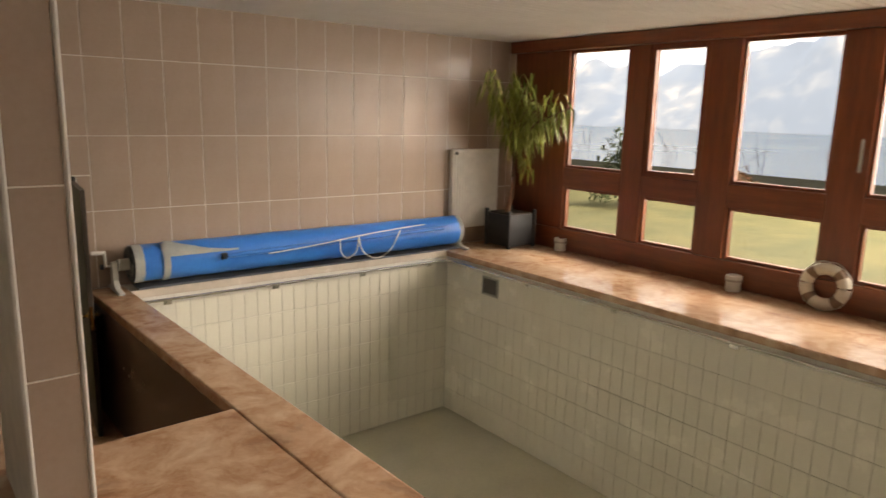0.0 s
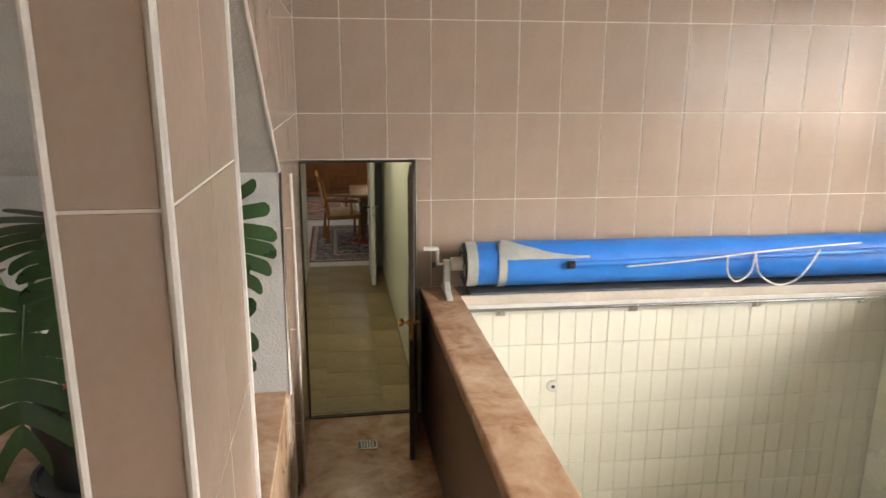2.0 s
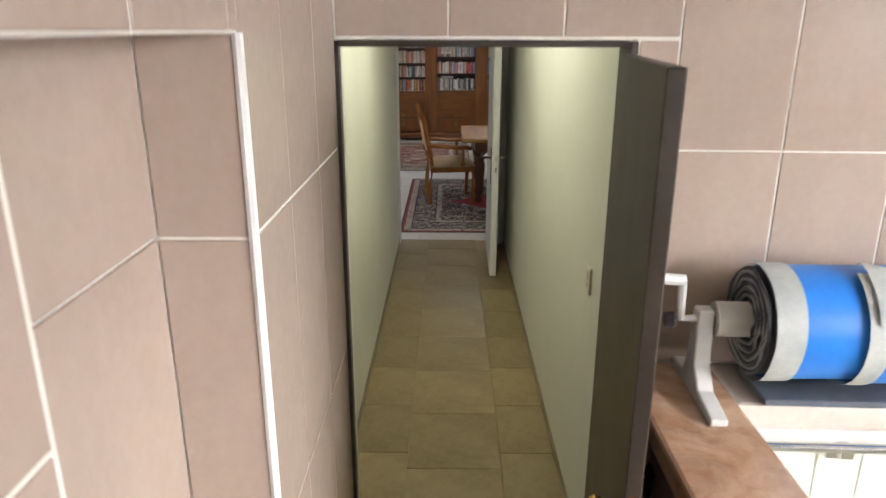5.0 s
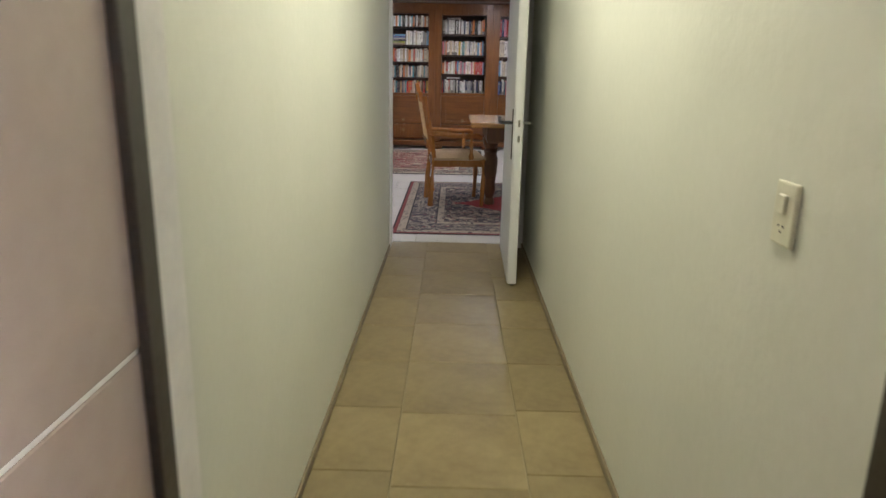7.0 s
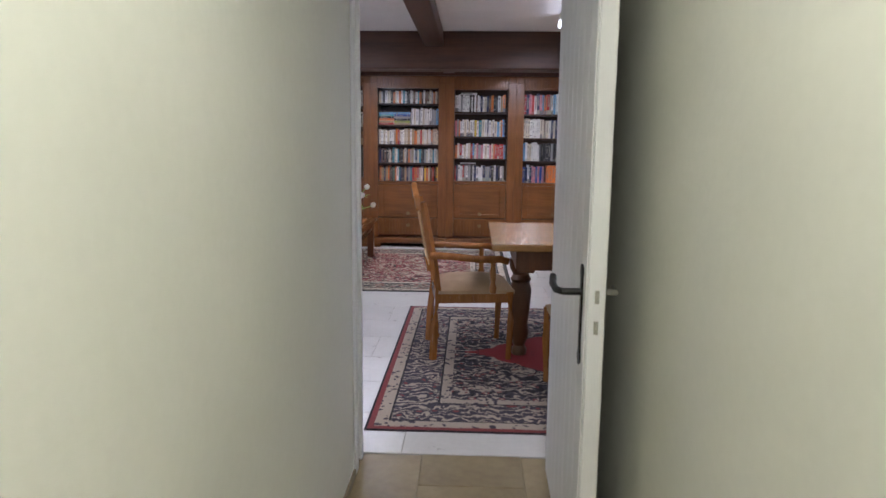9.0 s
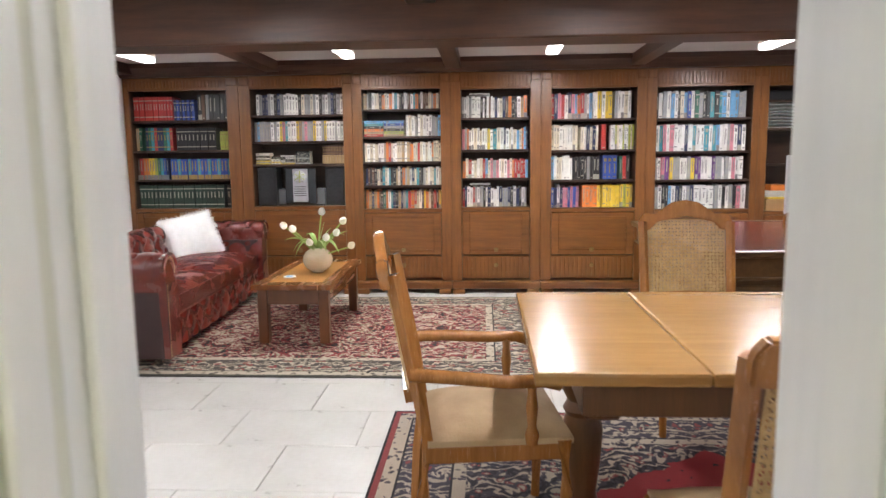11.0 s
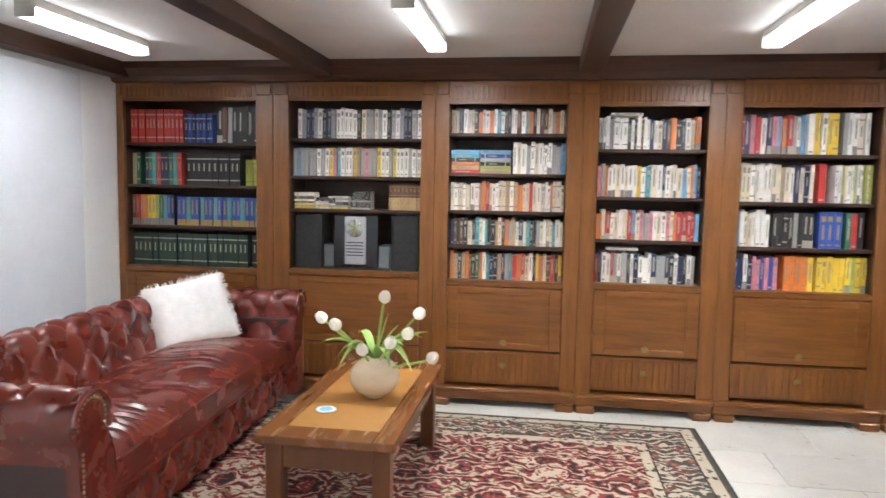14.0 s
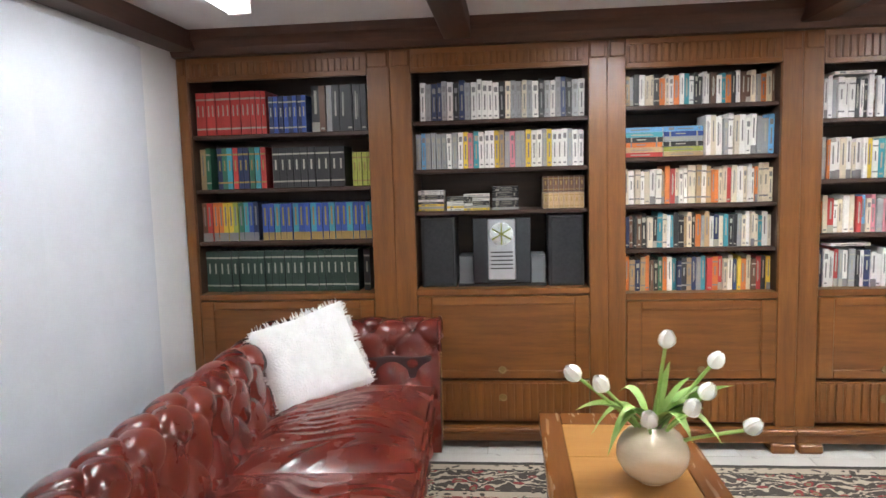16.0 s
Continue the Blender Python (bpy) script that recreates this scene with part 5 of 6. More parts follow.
# ---- library door and corridor fittings ----
WHITE_DOOR = mottled("white_door_paint", (0.70, 0.71, 0.72), (0.79, 0.79, 0.8), 3, 0.4, 0.08, 70, stretch=(6, 6, 0.6))
for nm, q in (("door_jamb", (-0.09, -0.034, LY + 0.002, LY + 0.17, 0, 1.99)), ("door_jamb", (0.787, 0.875, LY - 0.005, LY + 0.17, 0, 1.99)), ("door_head", (-0.034, 0.787, LY - 0.03, LY + 0.17, 1.935, 1.99))):
    struct(nm, blk(*q, 0.006), WHITE_DOOR, "white painted door frame", "door frame")
struct("door_stop", blk(-0.034, -0.02, LY + 0.05, LY + 0.09, 0, 1.935, 0.003), WHITE_DOOR, "white door stop", "trim")
struct("architrave", blk(-0.0295, -0.02, LY - 0.10, LY - 0.03, 0, 1.99, 0.006), WHITE_DOOR, "white door moulding", "trim")
ld = thing("door_2", "open white planked door with black iron handle", "door", Matrix.Translation((0.8, LY - 0.01, 0)) @ Matrix.Rotation(radians(-1), 4, "Z"))
ld["kind"] = "structure"
part("door_leaf", blk(-0.04, 0.008, -0.885, 0, 0.012, 1.925, 0.003), WHITE_DOOR, ld)
for k in range(8):
    part("plank", blk(-0.046, -0.0405, -0.885 + k * 0.1106 + 0.003, -0.885 + (k + 1) * 0.1106 - 0.003, 0.014, 1.923, 0.002), WHITE_DOOR, ld)
b = blk(-0.0505, -0.046, -0.835, -0.805, 0.76, 1.0, 0.002)
for zz in (0.76, 1.0):
    lathe(b, [(0.024, 0), (0.02, 0.005)], 10, Matrix.Translation((-0.0505, -0.82, zz)) @ Matrix.Rotation(radians(90), 4, "Y"))
pl = part("lock_plate", b, BLACK_IRON, ld, "black wrought iron lock plate")
b = bmesh.new()
tube(b, [(-0.05, -0.82, 0.945), (-0.1, -0.82, 0.945), (-0.115, -0.8, 0.945), (-0.12, -0.74, 0.95), (-0.115, -0.7, 0.965)], 0.01, 8)
part("handle", b, BLACK_IRON, pl, smooth=True)
b = bmesh.new()
tube(b, [(0.008, -0.82, 0.945), (0.045, -0.82, 0.945), (0.05, -0.76, 0.945)], 0.009, 8)
part("handle", b, CHROME, ld, smooth=True)
for zz in (0.86, 0.945):
    part("lock_case", blk(-0.022, -0.01, -0.887, -0.8845, zz - 0.018, zz + 0.018), CHROME, ld)
part("rubber_foot", blk(-0.025, -0.005, -0.87, -0.84, 0.0, 0.013, 0.002), BLACK_PLASTIC, ld)
sw = thing("light_switch", "cream plastic light switch with socket on the corridor wall", "light switch", Matrix.Translation((CR, 0.605, 1.035)) @ Matrix.Scale(0.75, 4))
part("plate", blk(-0.012, 0, -0.043, 0.043, -0.065, 0.065, 0.005, 2), plain("cream_plastic", (0.66, 0.64, 0.52), 0.4), sw)
part("rocker", blk(-0.019, -0.011, -0.014, 0.014, 0.0, 0.04, 0.003), plain("cream_rocker", (0.7, 0.68, 0.56), 0.35), sw)
for dy, dz in ((-0.01, -0.025), (0.01, -0.025), (0, -0.037)):
    part("socket_hole", lathe(bmesh.new(), [(0.003, 0), (0.003, 0.001)], 8, Matrix.Translation((-0.0125, dy, dz)) @ Matrix.Rotation(radians(-90), 4, "Y")), BLACK_PLASTIC, sw)
for nm, q in (("baseboard", (CL, CL + 0.01, 0.262, LY - 0.1)), ("baseboard", (CR - 0.01, CR, 0.285, LY))):
    struct(nm, blk(*q, 0, 0.035, 0.003), mottled("stone_skirting", (0.2, 0.16, 0.1), (0.3, 0.24, 0.15), 5, 0.5, 0.05), "low brown stone skirting", "baseboard")

# ---- pool room things, in the room's axes ----
pool_begin()
# cover roller
BLUE = mottled("blue_pool_cover", (0.01, 0.12, 0.45), (0.02, 0.19, 0.6), 2.5, 0.35, 0.05, 30)
COVER_EDGE = mottled("grey_cover_edge", (0.3, 0.32, 0.31), (0.46, 0.46, 0.42), 8, 0.6, 0.05)
COVER_BACK = mottled("dark_cover_underside", (0.05, 0.06, 0.08), (0.1, 0.11, 0.13), 8, 0.6, 0.05)
WHITE_PLASTIC = plain("white_plastic", (0.66, 0.65, 0.61), 0.4)
RY, RZ, RX0, RX1, RR = -0.165, 1.215, 1.17, 4.62, 0.16
ro = thing("pool_cover_roller", "rolled blue pool cover on a white stand", "pool cover", Matrix.Translation((RX0, RY, 1.003)))
zc = RZ - 1.003


def rolled(b, x0, x1, r0, r1, a0, a1, wob=0.004, nx=50, na=40):
    """A sheet wound round the axis, from angle a0 to a1 (degrees)."""
    g = []
    for i in range(nx + 1):
        x = x0 + (x1 - x0) * i / nx
        row = []
        for j in range(na + 1):
            t = j / na
            a = radians(a0 + (a1 - a0) * t)
            r = r0 + (r1 - r0) * t + wob * noise.noise((x * 2.5, t * 6, r0 * 9))
            row.append(b.verts.new((x, r * math.cos(a), zc + r * math.sin(a))))
        g.append(row)
    for i in range(nx):
        for j in range(na):
            b.faces.new((g[i][j], g[i + 1][j], g[i + 1][j + 1], g[i][j + 1]))
    return b


L = RX1 - RX0
part("cover", rolled(bmesh.new(), 0.02, L - 0.02, RR - 0.008, RR - 0.004, 0, 360), BLUE, ro, smooth=True)
part("cover_overlap", rolled(bmesh.new(), 0.24, L - 0.05, RR, RR + 0.005, 158, 330, 0.003), BLUE, ro, smooth=True)
part("cover_edge", rolled(bmesh.new(), 0.0, 0.075, RR - 0.003, RR + 0.002, 60, 330, 0.006, 6), COVER_EDGE, ro, "grey edge band of the cover", smooth=True)
part("cover_edge", rolled(bmesh.new(), 0.22, 0.275, RR + 0.006, RR + 0.012, 110, 330, 0.005, 6), COVER_EDGE, ro, "grey edge band of the cover", smooth=True)
b = bmesh.new()
g = []
for i in range(21):
    q = i / 20
    a0 = 159 - 60 * (1 - q) ** 2.2 - 5
    g.append([b.verts.new((0.24 + 0.62 * q, (RR + 0.014) * math.cos(radians(a0 + (160 - a0) * k / 8)), zc + (RR + 0.014 + 0.003 * math.sin(i + k)) * math.sin(radians(a0 + (160 - a0) * k / 8)))) for k in range(9)])
for i in range(20):
    for k in range(8):
        b.faces.new((g[i][k], g[i + 1][k], g[i + 1][k + 1], g[i][k + 1]))
part("folded_corner", b, COVER_EDGE, ro, "turned grey corner of the cover", smooth=True)
part("cover_edge", rolled(bmesh.new(), L - 0.05, L, RR - 0.003, RR + 0.003, 0, 360, 0.006, 6), COVER_EDGE, ro, smooth=True)
for k in range(9):
    r = 0.055 + k * 0.0108
    b = bmesh.new()
    tube(b, [(-0.012 + 0.012 * noise.noise((k, j * 0.3, 0)), (r + 0.003 * noise.noise((j * 0.4, k, 5))) * math.cos(j * math.pi / 14), zc + (r + 0.003 * noise.noise((j * 0.4, k, 5))) * math.sin(j * math.pi / 14)) for j in range(29)], 0.0046, 6)
    part("cover_layer", b, COVER_EDGE if k % 2 else COVER_BACK, ro, smooth=True)
for cx_ in (L - 0.02, 0.0):
    part("cover_core", lathe(bmesh.new(), [(RR - 0.015, 0), (RR - 0.015, 0.02)], 30, Matrix.Translation((cx_, 0, zc)) @ Matrix.Rotation(radians(90), 4, "Y")), COVER_BACK, ro)
b = lathe(bmesh.new(), [(0.048, 0), (0.048, 0.1), (0.044, 0.1)], 20, Matrix.Translation((-0.1, 0, zc)) @ Matrix.Rotation(radians(90), 4, "Y"))
part("axle", b, WHITE_PLASTIC, ro, "white plastic axle end", smooth=True)
for sx in (-0.13, L + 0.03):
    b = bmesh.new()
    prism(b, [(-0.02, zc + 0.03), (0.025, zc + 0.03), (0.035, 0.1), (0.06, 0.03), (0.16, 0.02), (0.16, 0.0), (-0.2, 0.0), (-0.2, 0.02), (-0.08, 0.035), (-0.03, 0.09)], 0.045, lambda u, v, w: (sx + w - 0.02, u, v))
    bmesh.ops.bevel(b, geom=b.edges[:], offset=0.004, segments=1, affect="EDGES")
    part("stand", b, WHITE_PLASTIC, ro, "white stand foot")
cr = part("crank", tube(bmesh.new(), [(-0.14, 0, zc), (-0.19, 0, zc), (-0.195, 0.0, zc + 0.11)], 0.012, 8), WHITE_PLASTIC, ro)
part("crank_handle", tube(bmesh.new(), [(-0.19, 0.0, zc + 0.11), (-0.29, 0.0, zc + 0.115)], 0.016, 8), WHITE_PLASTIC, cr)
part("knob", lathe(bmesh.new(), [(0.02, 0), (0.024, 0.02), (0.016, 0.03)], 10, Matrix.Translation((-0.235, -0.01, zc)) @ Matrix.Rotation(radians(90), 4, "Y")), BLACK_PLASTIC, cr)
b = bmesh.new()
tube(b, [(0.72, -RR - 0.012, zc + 0.015), (1.4, -RR - 0.013, zc + 0.03), (L - 0.3, -RR - 0.01, zc + 0.06)], 0.022, 10)
pole = part("cover_pole", b, BLUE, ro, "blue pole rolled in the cover", smooth=True)
part("pole_cap", tube(bmesh.new(), [(0.70, -RR - 0.012, zc + 0.015), (0.745, -RR - 0.012, zc + 0.016)], 0.03, 10), BLACK_PLASTIC, pole)
ROPE = plain("white_rope", (0.7, 0.68, 0.62), 0.8)
for pts in ([(1.12, -RR - 0.04, zc + 0.0), (1.6, -RR - 0.05, zc + 0.035), (2.2, -RR - 0.045, zc + 0.09), (2.9, -RR - 0.0, zc + 0.12)],
            [(1.85, -RR - 0.05, zc + 0.05), (1.86, -RR - 0.05, zc - 0.06), (1.93, -RR - 0.05, zc - 0.13), (2.03, -RR - 0.05, zc - 0.07), (2.06, -RR - 0.05, zc + 0.07)],
            [(2.06, -RR - 0.05, zc + 0.07), (2.1, -RR - 0.06, zc - 0.08), (2.25, -RR - 0.07, zc - 0.16), (2.42, -RR - 0.06, zc - 0.1), (2.56, -RR - 0.04, zc + 0.09)]):
    b = bmesh.new()
    fine = []
    for i in range(len(pts) - 1):
        for s in range(6):
            p = [Vector(pts[max(0, min(len(pts) - 1, i + q))]) for q in (-1, 0, 1, 2)]
            t = s / 6
            fine.append(0.5 * ((2 * p[1]) + (p[2] - p[0]) * t + (2 * p[0] - 5 * p[1] + 4 * p[2] - p[3]) * t * t + (3 * p[1] - p[0] - 3 * p[2] + p[3]) * t ** 3))
    fine.append(Vector(pts[-1]))
    part("rope", tube(b, fine, 0.006, 6), ROPE, ro, "thin white rope", smooth=True)

# thin dark slab on the coping, put there as the roller's shadow
struct("dark_strip", blk(1.2, 4.6, -0.252, -0.06, 1.0025, 1.02, 0.003), COVER_BACK, "thin dark strip for the shadow under the rolled pool cover", "trim")
# hand rail along the basin with its brackets
for nm, pts, brs in (("handrail", [(1.16, -0.285, 0.90), (4.40, -0.285, 0.90)], [(x, -0.25, 0) for x in (1.42, 2.4, 3.35, 4.2)]), ("handrail", [(4.415, -0.3, 0.90), (4.415, -8.9, 0.90)], [(4.45, y, 1) for y in (-0.55, -1.5, -2.55, -3.65, -4.8, -6.0, -7.2)])):
    hr = thing(nm, "thin chrome hand rail along the pool edge", "handrail", None, "pool hand rails")
    part("rail", tube(bmesh.new(), pts, 0.013, 10), CHROME, hr, smooth=True)
    for x, y, d in brs:
        q = (x - 0.04, x + 0.003, y - 0.02, y + 0.02) if d else (x - 0.02, x + 0.02, y - 0.04, y + 0.003)
        part("bracket", blk(*q, 0.865, 0.9, 0.004), CHROME, hr)
        q = (x - 0.012, x + 0.0, y - 0.035, y + 0.035) if d else (x - 0.035, x + 0.035, y - 0.004, y + 0.008)
        part("bracket_plate", blk(*q, 0.845, 0.895, 0.003), CHROME, hr)
sk = thing("skimmer", "dark square skimmer opening in the pool wall", "skimmer", Matrix.Translation((4.447, -0.98, 0.74)))
b = blk(-0.012, 0.012, -0.12, -0.1, -0.1, 0.1, 0.002)
box(b, -0.012, 0.012, 0.1, 0.12, -0.1, 0.1, 0.002), box(b, -0.012, 0.012, -0.1, 0.1, 0.08, 0.1, 0.002), box(b, -0.012, 0.012, -0.1, 0.1, -0.1, -0.08, 0.002)
part("frame", b, plain("grey_frame", (0.3, 0.3, 0.27), 0.5), sk)
part("flap", blk(-0.004, 0.008, -0.1, 0.1, -0.08, 0.08), plain("dark_flap", (0.06, 0.055, 0.05), 0.5), sk)
inl = thing("pool_inlet", "small round white water inlet in the pool wall", "inlet", Matrix.Translation((1.82, -0.25, 0.29)))
part("ring", lathe(bmesh.new(), [(0.045, 0), (0.045, 0.014), (0.028, 0.024), (0.016, 0.022)], 18, pose(0, 0, 0, 90)), WHITE_PLASTIC, inl, smooth=True)
part("nozzle", lathe(bmesh.new(), [(0.014, 0.0), (0.014, 0.026)], 10, pose(0, 0, 0, 90)), BLACK_PLASTIC, inl)
# radiator
ra = thing("radiator", "white ribbed panel radiator hung on the tiled wall", "radiator", Matrix.Translation((4.98, -0.06, 1.2)))
part("panel", blk(-0.35, 0.35, -0.025, 0.045, 0, 0.9, 0.008), WHITE_PLASTIC, ra)
for k in range(17):
    part("rib", blk(-0.33 + k * 0.0395, -0.305 + k * 0.0395, -0.04, -0.022, 0.02, 0.88, 0.008), WHITE_PLASTIC, ra)
part("valve", lathe(bmesh.new(), [(0.02, 0), (0.02, 0.02)], 12, pose(-0.32, -0.04, 0.86, 90)), BLACK_PLASTIC, ra)
for fx in (-0.28, 0.26):
    part("bracket", blk(fx, fx + 0.02, 0.02, 0.058, -0.04, 0.03), WHITE_PLASTIC, ra)
# potted drooping tree
POT = mottled("black_pot", (0.012, 0.012, 0.013), (0.03, 0.03, 0.032), 5, 0.4, 0.05)
SOIL = mottled("soil", (0.02, 0.013, 0.008), (0.05, 0.035, 0.022), 20, 0.95, 0.6, 80)
BARK = mottled("bark", (0.09, 0.045, 0.025), (0.17, 0.09, 0.05), 12, 0.8, 0.4, 60)
LEAF_Y = mottled("drooping_leaf", (0.10, 0.13, 0.02), (0.26, 0.28, 0.05), 5, 0.45, 0.05, 40)
pp = thing("plant_pot", "square black planter standing on the marble ledge", "plant pot", Matrix.Translation((5.28, -0.37, ZD)))
b = bmesh.new()
prism(b, [(-0.19, 0.02), (0.19, 0.02), (0.2, 0.38), (-0.2, 0.38)], 0.38, lambda u, v, w: (u, w - 0.19, v))
part("box", b, POT, pp)
for sx in (-1, 1):
    for sy in (-1, 1):
        part("corner_post", blk(sx * 0.195 - 0.02, sx * 0.195 + 0.02, sy * 0.19 - 0.02, sy * 0.19 + 0.02, 0, 0.43, 0.006), POT, pp)
part("soil", blk(-0.17, 0.17, -0.17, 0.17, 0.36, 0.395), SOIL, pp)
tr = thing("indoor_tree", "drooping yellow-green indoor tree in the planter", "plant", Matrix.Translation((5.28, -0.37, ZD + 0.39)))
part("trunk", tube(bmesh.new(), [(-0.05, 0, 0), (0.0, 0, 0.2), (0.03, 0.01, 0.4), (0.02, 0.02, 0.65), (0.0, 0, 0.95)], 0.032, 10, 0.02), BARK, tr, smooth=True)
rl = random.Random(11)
crown = bmesh.new()
TIPS = [(-0.42, 0.0, 1.6), (-0.2, 0.1, 1.45), (-0.05, -0.05, 1.62), (0.12, -0.12, 1.55), (-0.3, -0.1, 1.3), (0.05, 0.08, 1.4), (0.05, -0.25, 1.3), (0.12, -0.55, 1.35), (0.0, -0.2, 1.05), (0.1, -0.75, 1.2)]
for k, (tx, ty, tz) in enumerate(TIPS):
    part("limb", tube(bmesh.new(), [(0.0, 0, 0.7), (tx * 0.4, ty * 0.4, 0.7 + (tz - 0.7) * 0.65), (tx, ty, tz)], 0.014, 6, 0.005), BARK, tr, smooth=True)
    for q in range(52):
        s = rl.uniform(0.25, 1.0)
        p = Vector((tx * s + rl.gauss(0, 0.05), ty * s + rl.gauss(0, 0.05), 0.7 + (tz - 0.7) * (s ** 0.7) + rl.gauss(0, 0.04)))
        a = rl.uniform(0, 6.28)
        d = Vector((math.cos(a) * rl.uniform(0.05, 0.13), math.sin(a) * rl.uniform(0.05, 0.13), -rl.uniform(0.14, 0.34)))
        leaf_strip(crown, p, p + d, rl.uniform(0.02, 0.032), 0.03, 4)
for q in range(40):
    p = Vector((0.08 + rl.gauss(0, 0.04), -0.12 + rl.gauss(0, 0.04), rl.uniform(0.45, 1.1)))
    leaf_strip(crown, p, p + Vector((rl.gauss(0, 0.04), rl.gauss(0, 0.04), -0.2)), 0.028, 0.02, 4)
for v in crown.verts:   # keep clear of the wall and the window
    v.co.x, v.co.y = min(v.co.x, 0.30), min(v.co.y, 0.33)
tagged(part("crown", crown, LEAF_Y, tr, "long narrow drooping leaves", smooth=True), kind="stuff")
# small pots and the ring buoy on the ledge
for py, px in ((-0.92, 5.55), (-3.03, 5.5)):
    po = thing("small_pot", "small white ribbed ceramic pot on the ledge", "pot", Matrix.Translation((px, py, ZD)), "small pots")
    part("body", lathe(bmesh.new(), [(0.06, 0), (0.068, 0.02), (0.062, 0.06), (0.07, 0.1), (0.07, 0.14), (0.06, 0.145), (0.055, 0.06)], 22), WHITE_PLASTIC, po, smooth=True)
    part("band", lathe(bmesh.new(), [(0.071, 0.09), (0.073, 0.1), (0.071, 0.11)], 22), plain("grey_band", (0.4, 0.38, 0.34), 0.5), po)
BUOY = plain("cream_buoy", (0.70, 0.66, 0.56), 0.5)
BUOY_B = plain("brown_buoy_band", (0.22, 0.14, 0.09), 0.6)
bu = thing("ring_buoy", "small cream decorative ring buoy leaning on the window post", "ring buoy", Matrix.Translation((5.54, -3.78, ZD + 0.195)) @ Matrix.Rotation(radians(8), 4, "Y"))


def ring_arc(a0, a1, R=0.145, r=0.05):
    b = bmesh.new()
    n = 12
    return tube(b, [(0, R * math.cos(a0 + (a1 - a0) * i / n), R * math.sin(a0 + (a1 - a0) * i / n)) for i in range(n + 1)], r, 12)


for k in range(4):
    a = math.pi / 4 + k * math.pi / 2
    part("segment", ring_arc(a + 0.2, a + math.pi / 2 - 0.2), BUOY, bu, smooth=True)
    part("band", ring_arc(a - 0.2, a + 0.2, 0.145, 0.052), BUOY_B, bu, "brown band", smooth=True)
part("rope", tube(bmesh.new(), [(0, 0.2 * math.cos(i * math.pi / 16), 0.2 * math.sin(i * math.pi / 16) + 0.01 * abs(math.sin(i * math.pi / 4))) for i in range(33)], 0.005, 5), ROPE, bu)
b = blk(-0.03, 0, -0.012, 0.012, 0.1, 0.12, 0.003)
box(b, -0.03, 0, -0.012, 0.012, -0.12, -0.1, 0.003), box(b, -0.042, -0.028, -0.014, 0.014, -0.13, 0.13, 0.005)
wh = part("window_handle", b, CHROME, None, m=Matrix.Translation((5.6, -3.9, 2.25)))
tagged(wh, "slim chrome pull handle on the sliding window", "handle")

# ---- outside: lawn, bushes, lake and mountains ----
LAWN = mottled("lawn", (0.055, 0.065, 0.018), (0.14, 0.13, 0.05), 1.2, 0.95, 0.5, 30)
b = bmesh.new()
xs = [5.8, 8, 12, 16, 20, 26, 40, 80, 200, 600, 1500, 5000]
zs = [0.88, 0.88, 0.9, 0.92, 0.9, 0.4, -4, -16, -52, -60, -60, -60]
ys = [-5000, -800, -200, -60, -20, -8, 0, 8, 30, 120, 800, 5000]
g = [[b.verts.new((x, y, z)) for y in ys] for x, z in zip(xs, zs)]
for i in range(len(xs) - 1):
    for j in range(len(ys) - 1):
        b.faces.new((g[i][j], g[i + 1][j], g[i + 1][j + 1], g[i][j + 1]))
struct("ground", b, LAWN, "grassy garden falling away towards the lake", "ground")
WATER = mottled("lake_water", (0.22, 0.42, 0.52), (0.3, 0.5, 0.6), 0.002, 0.15, 0.02, 0.05)
b = bmesh.new()
b.faces.new([b.verts.new(p) for p in ((150, -5000, -50), (5000, -5000, -50), (5000, 5000, -50), (150, 5000, -50))])
struct("lake", b, WATER, "pale blue lake below the garden", "water")
# mountains: haze painted as pale blues, daylight given as emission
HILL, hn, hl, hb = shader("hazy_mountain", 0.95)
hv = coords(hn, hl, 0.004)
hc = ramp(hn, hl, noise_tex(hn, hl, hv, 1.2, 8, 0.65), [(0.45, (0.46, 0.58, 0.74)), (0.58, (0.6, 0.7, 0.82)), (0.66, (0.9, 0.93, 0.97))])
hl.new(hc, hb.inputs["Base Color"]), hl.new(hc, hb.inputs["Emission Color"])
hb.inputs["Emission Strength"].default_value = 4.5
b = bmesh.new()
rows_ = []
for i in range(121):
    y = -4200 + 70 * i
    top = 520 + 330 * noise.noise((y * 0.0011 + 4, 0, 0)) + 120 * noise.noise((y * 0.004, 3, 0)) + 40 * noise.noise((y * 0.015, 7, 0)) + 0.07 * (-y)
    rows_.append([b.verts.new((3200 + 500 * (k / 8) + 60 * noise.noise((y * 0.006, k, 0)), y, -50 + (max(top, 120) + 50) * (k / 8) ** 0.9)) for k in range(9)])
for a, c in zip(rows_, rows_[1:]):
    for k in range(8):
        b.faces.new((a[k], c[k], c[k + 1], a[k + 1]))
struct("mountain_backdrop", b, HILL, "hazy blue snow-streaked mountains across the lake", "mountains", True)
# backdrop sheet behind the ridge; its bright haze is emission
CLOUD, cn, cl, cb = shader("pale_cloud", 1.0)
cc = ramp(cn, cl, noise_tex(cn, cl, coords(cn, cl, 0.0012), 1.0, 5), [(0.35, (0.78, 0.86, 0.95)), (0.6, (0.97, 0.98, 1.0))])
cl.new(cc, cb.inputs["Base Color"]), cl.new(cc, cb.inputs["Emission Color"])
cb.inputs["Emission Strength"].default_value = 8.0
b = bmesh.new()
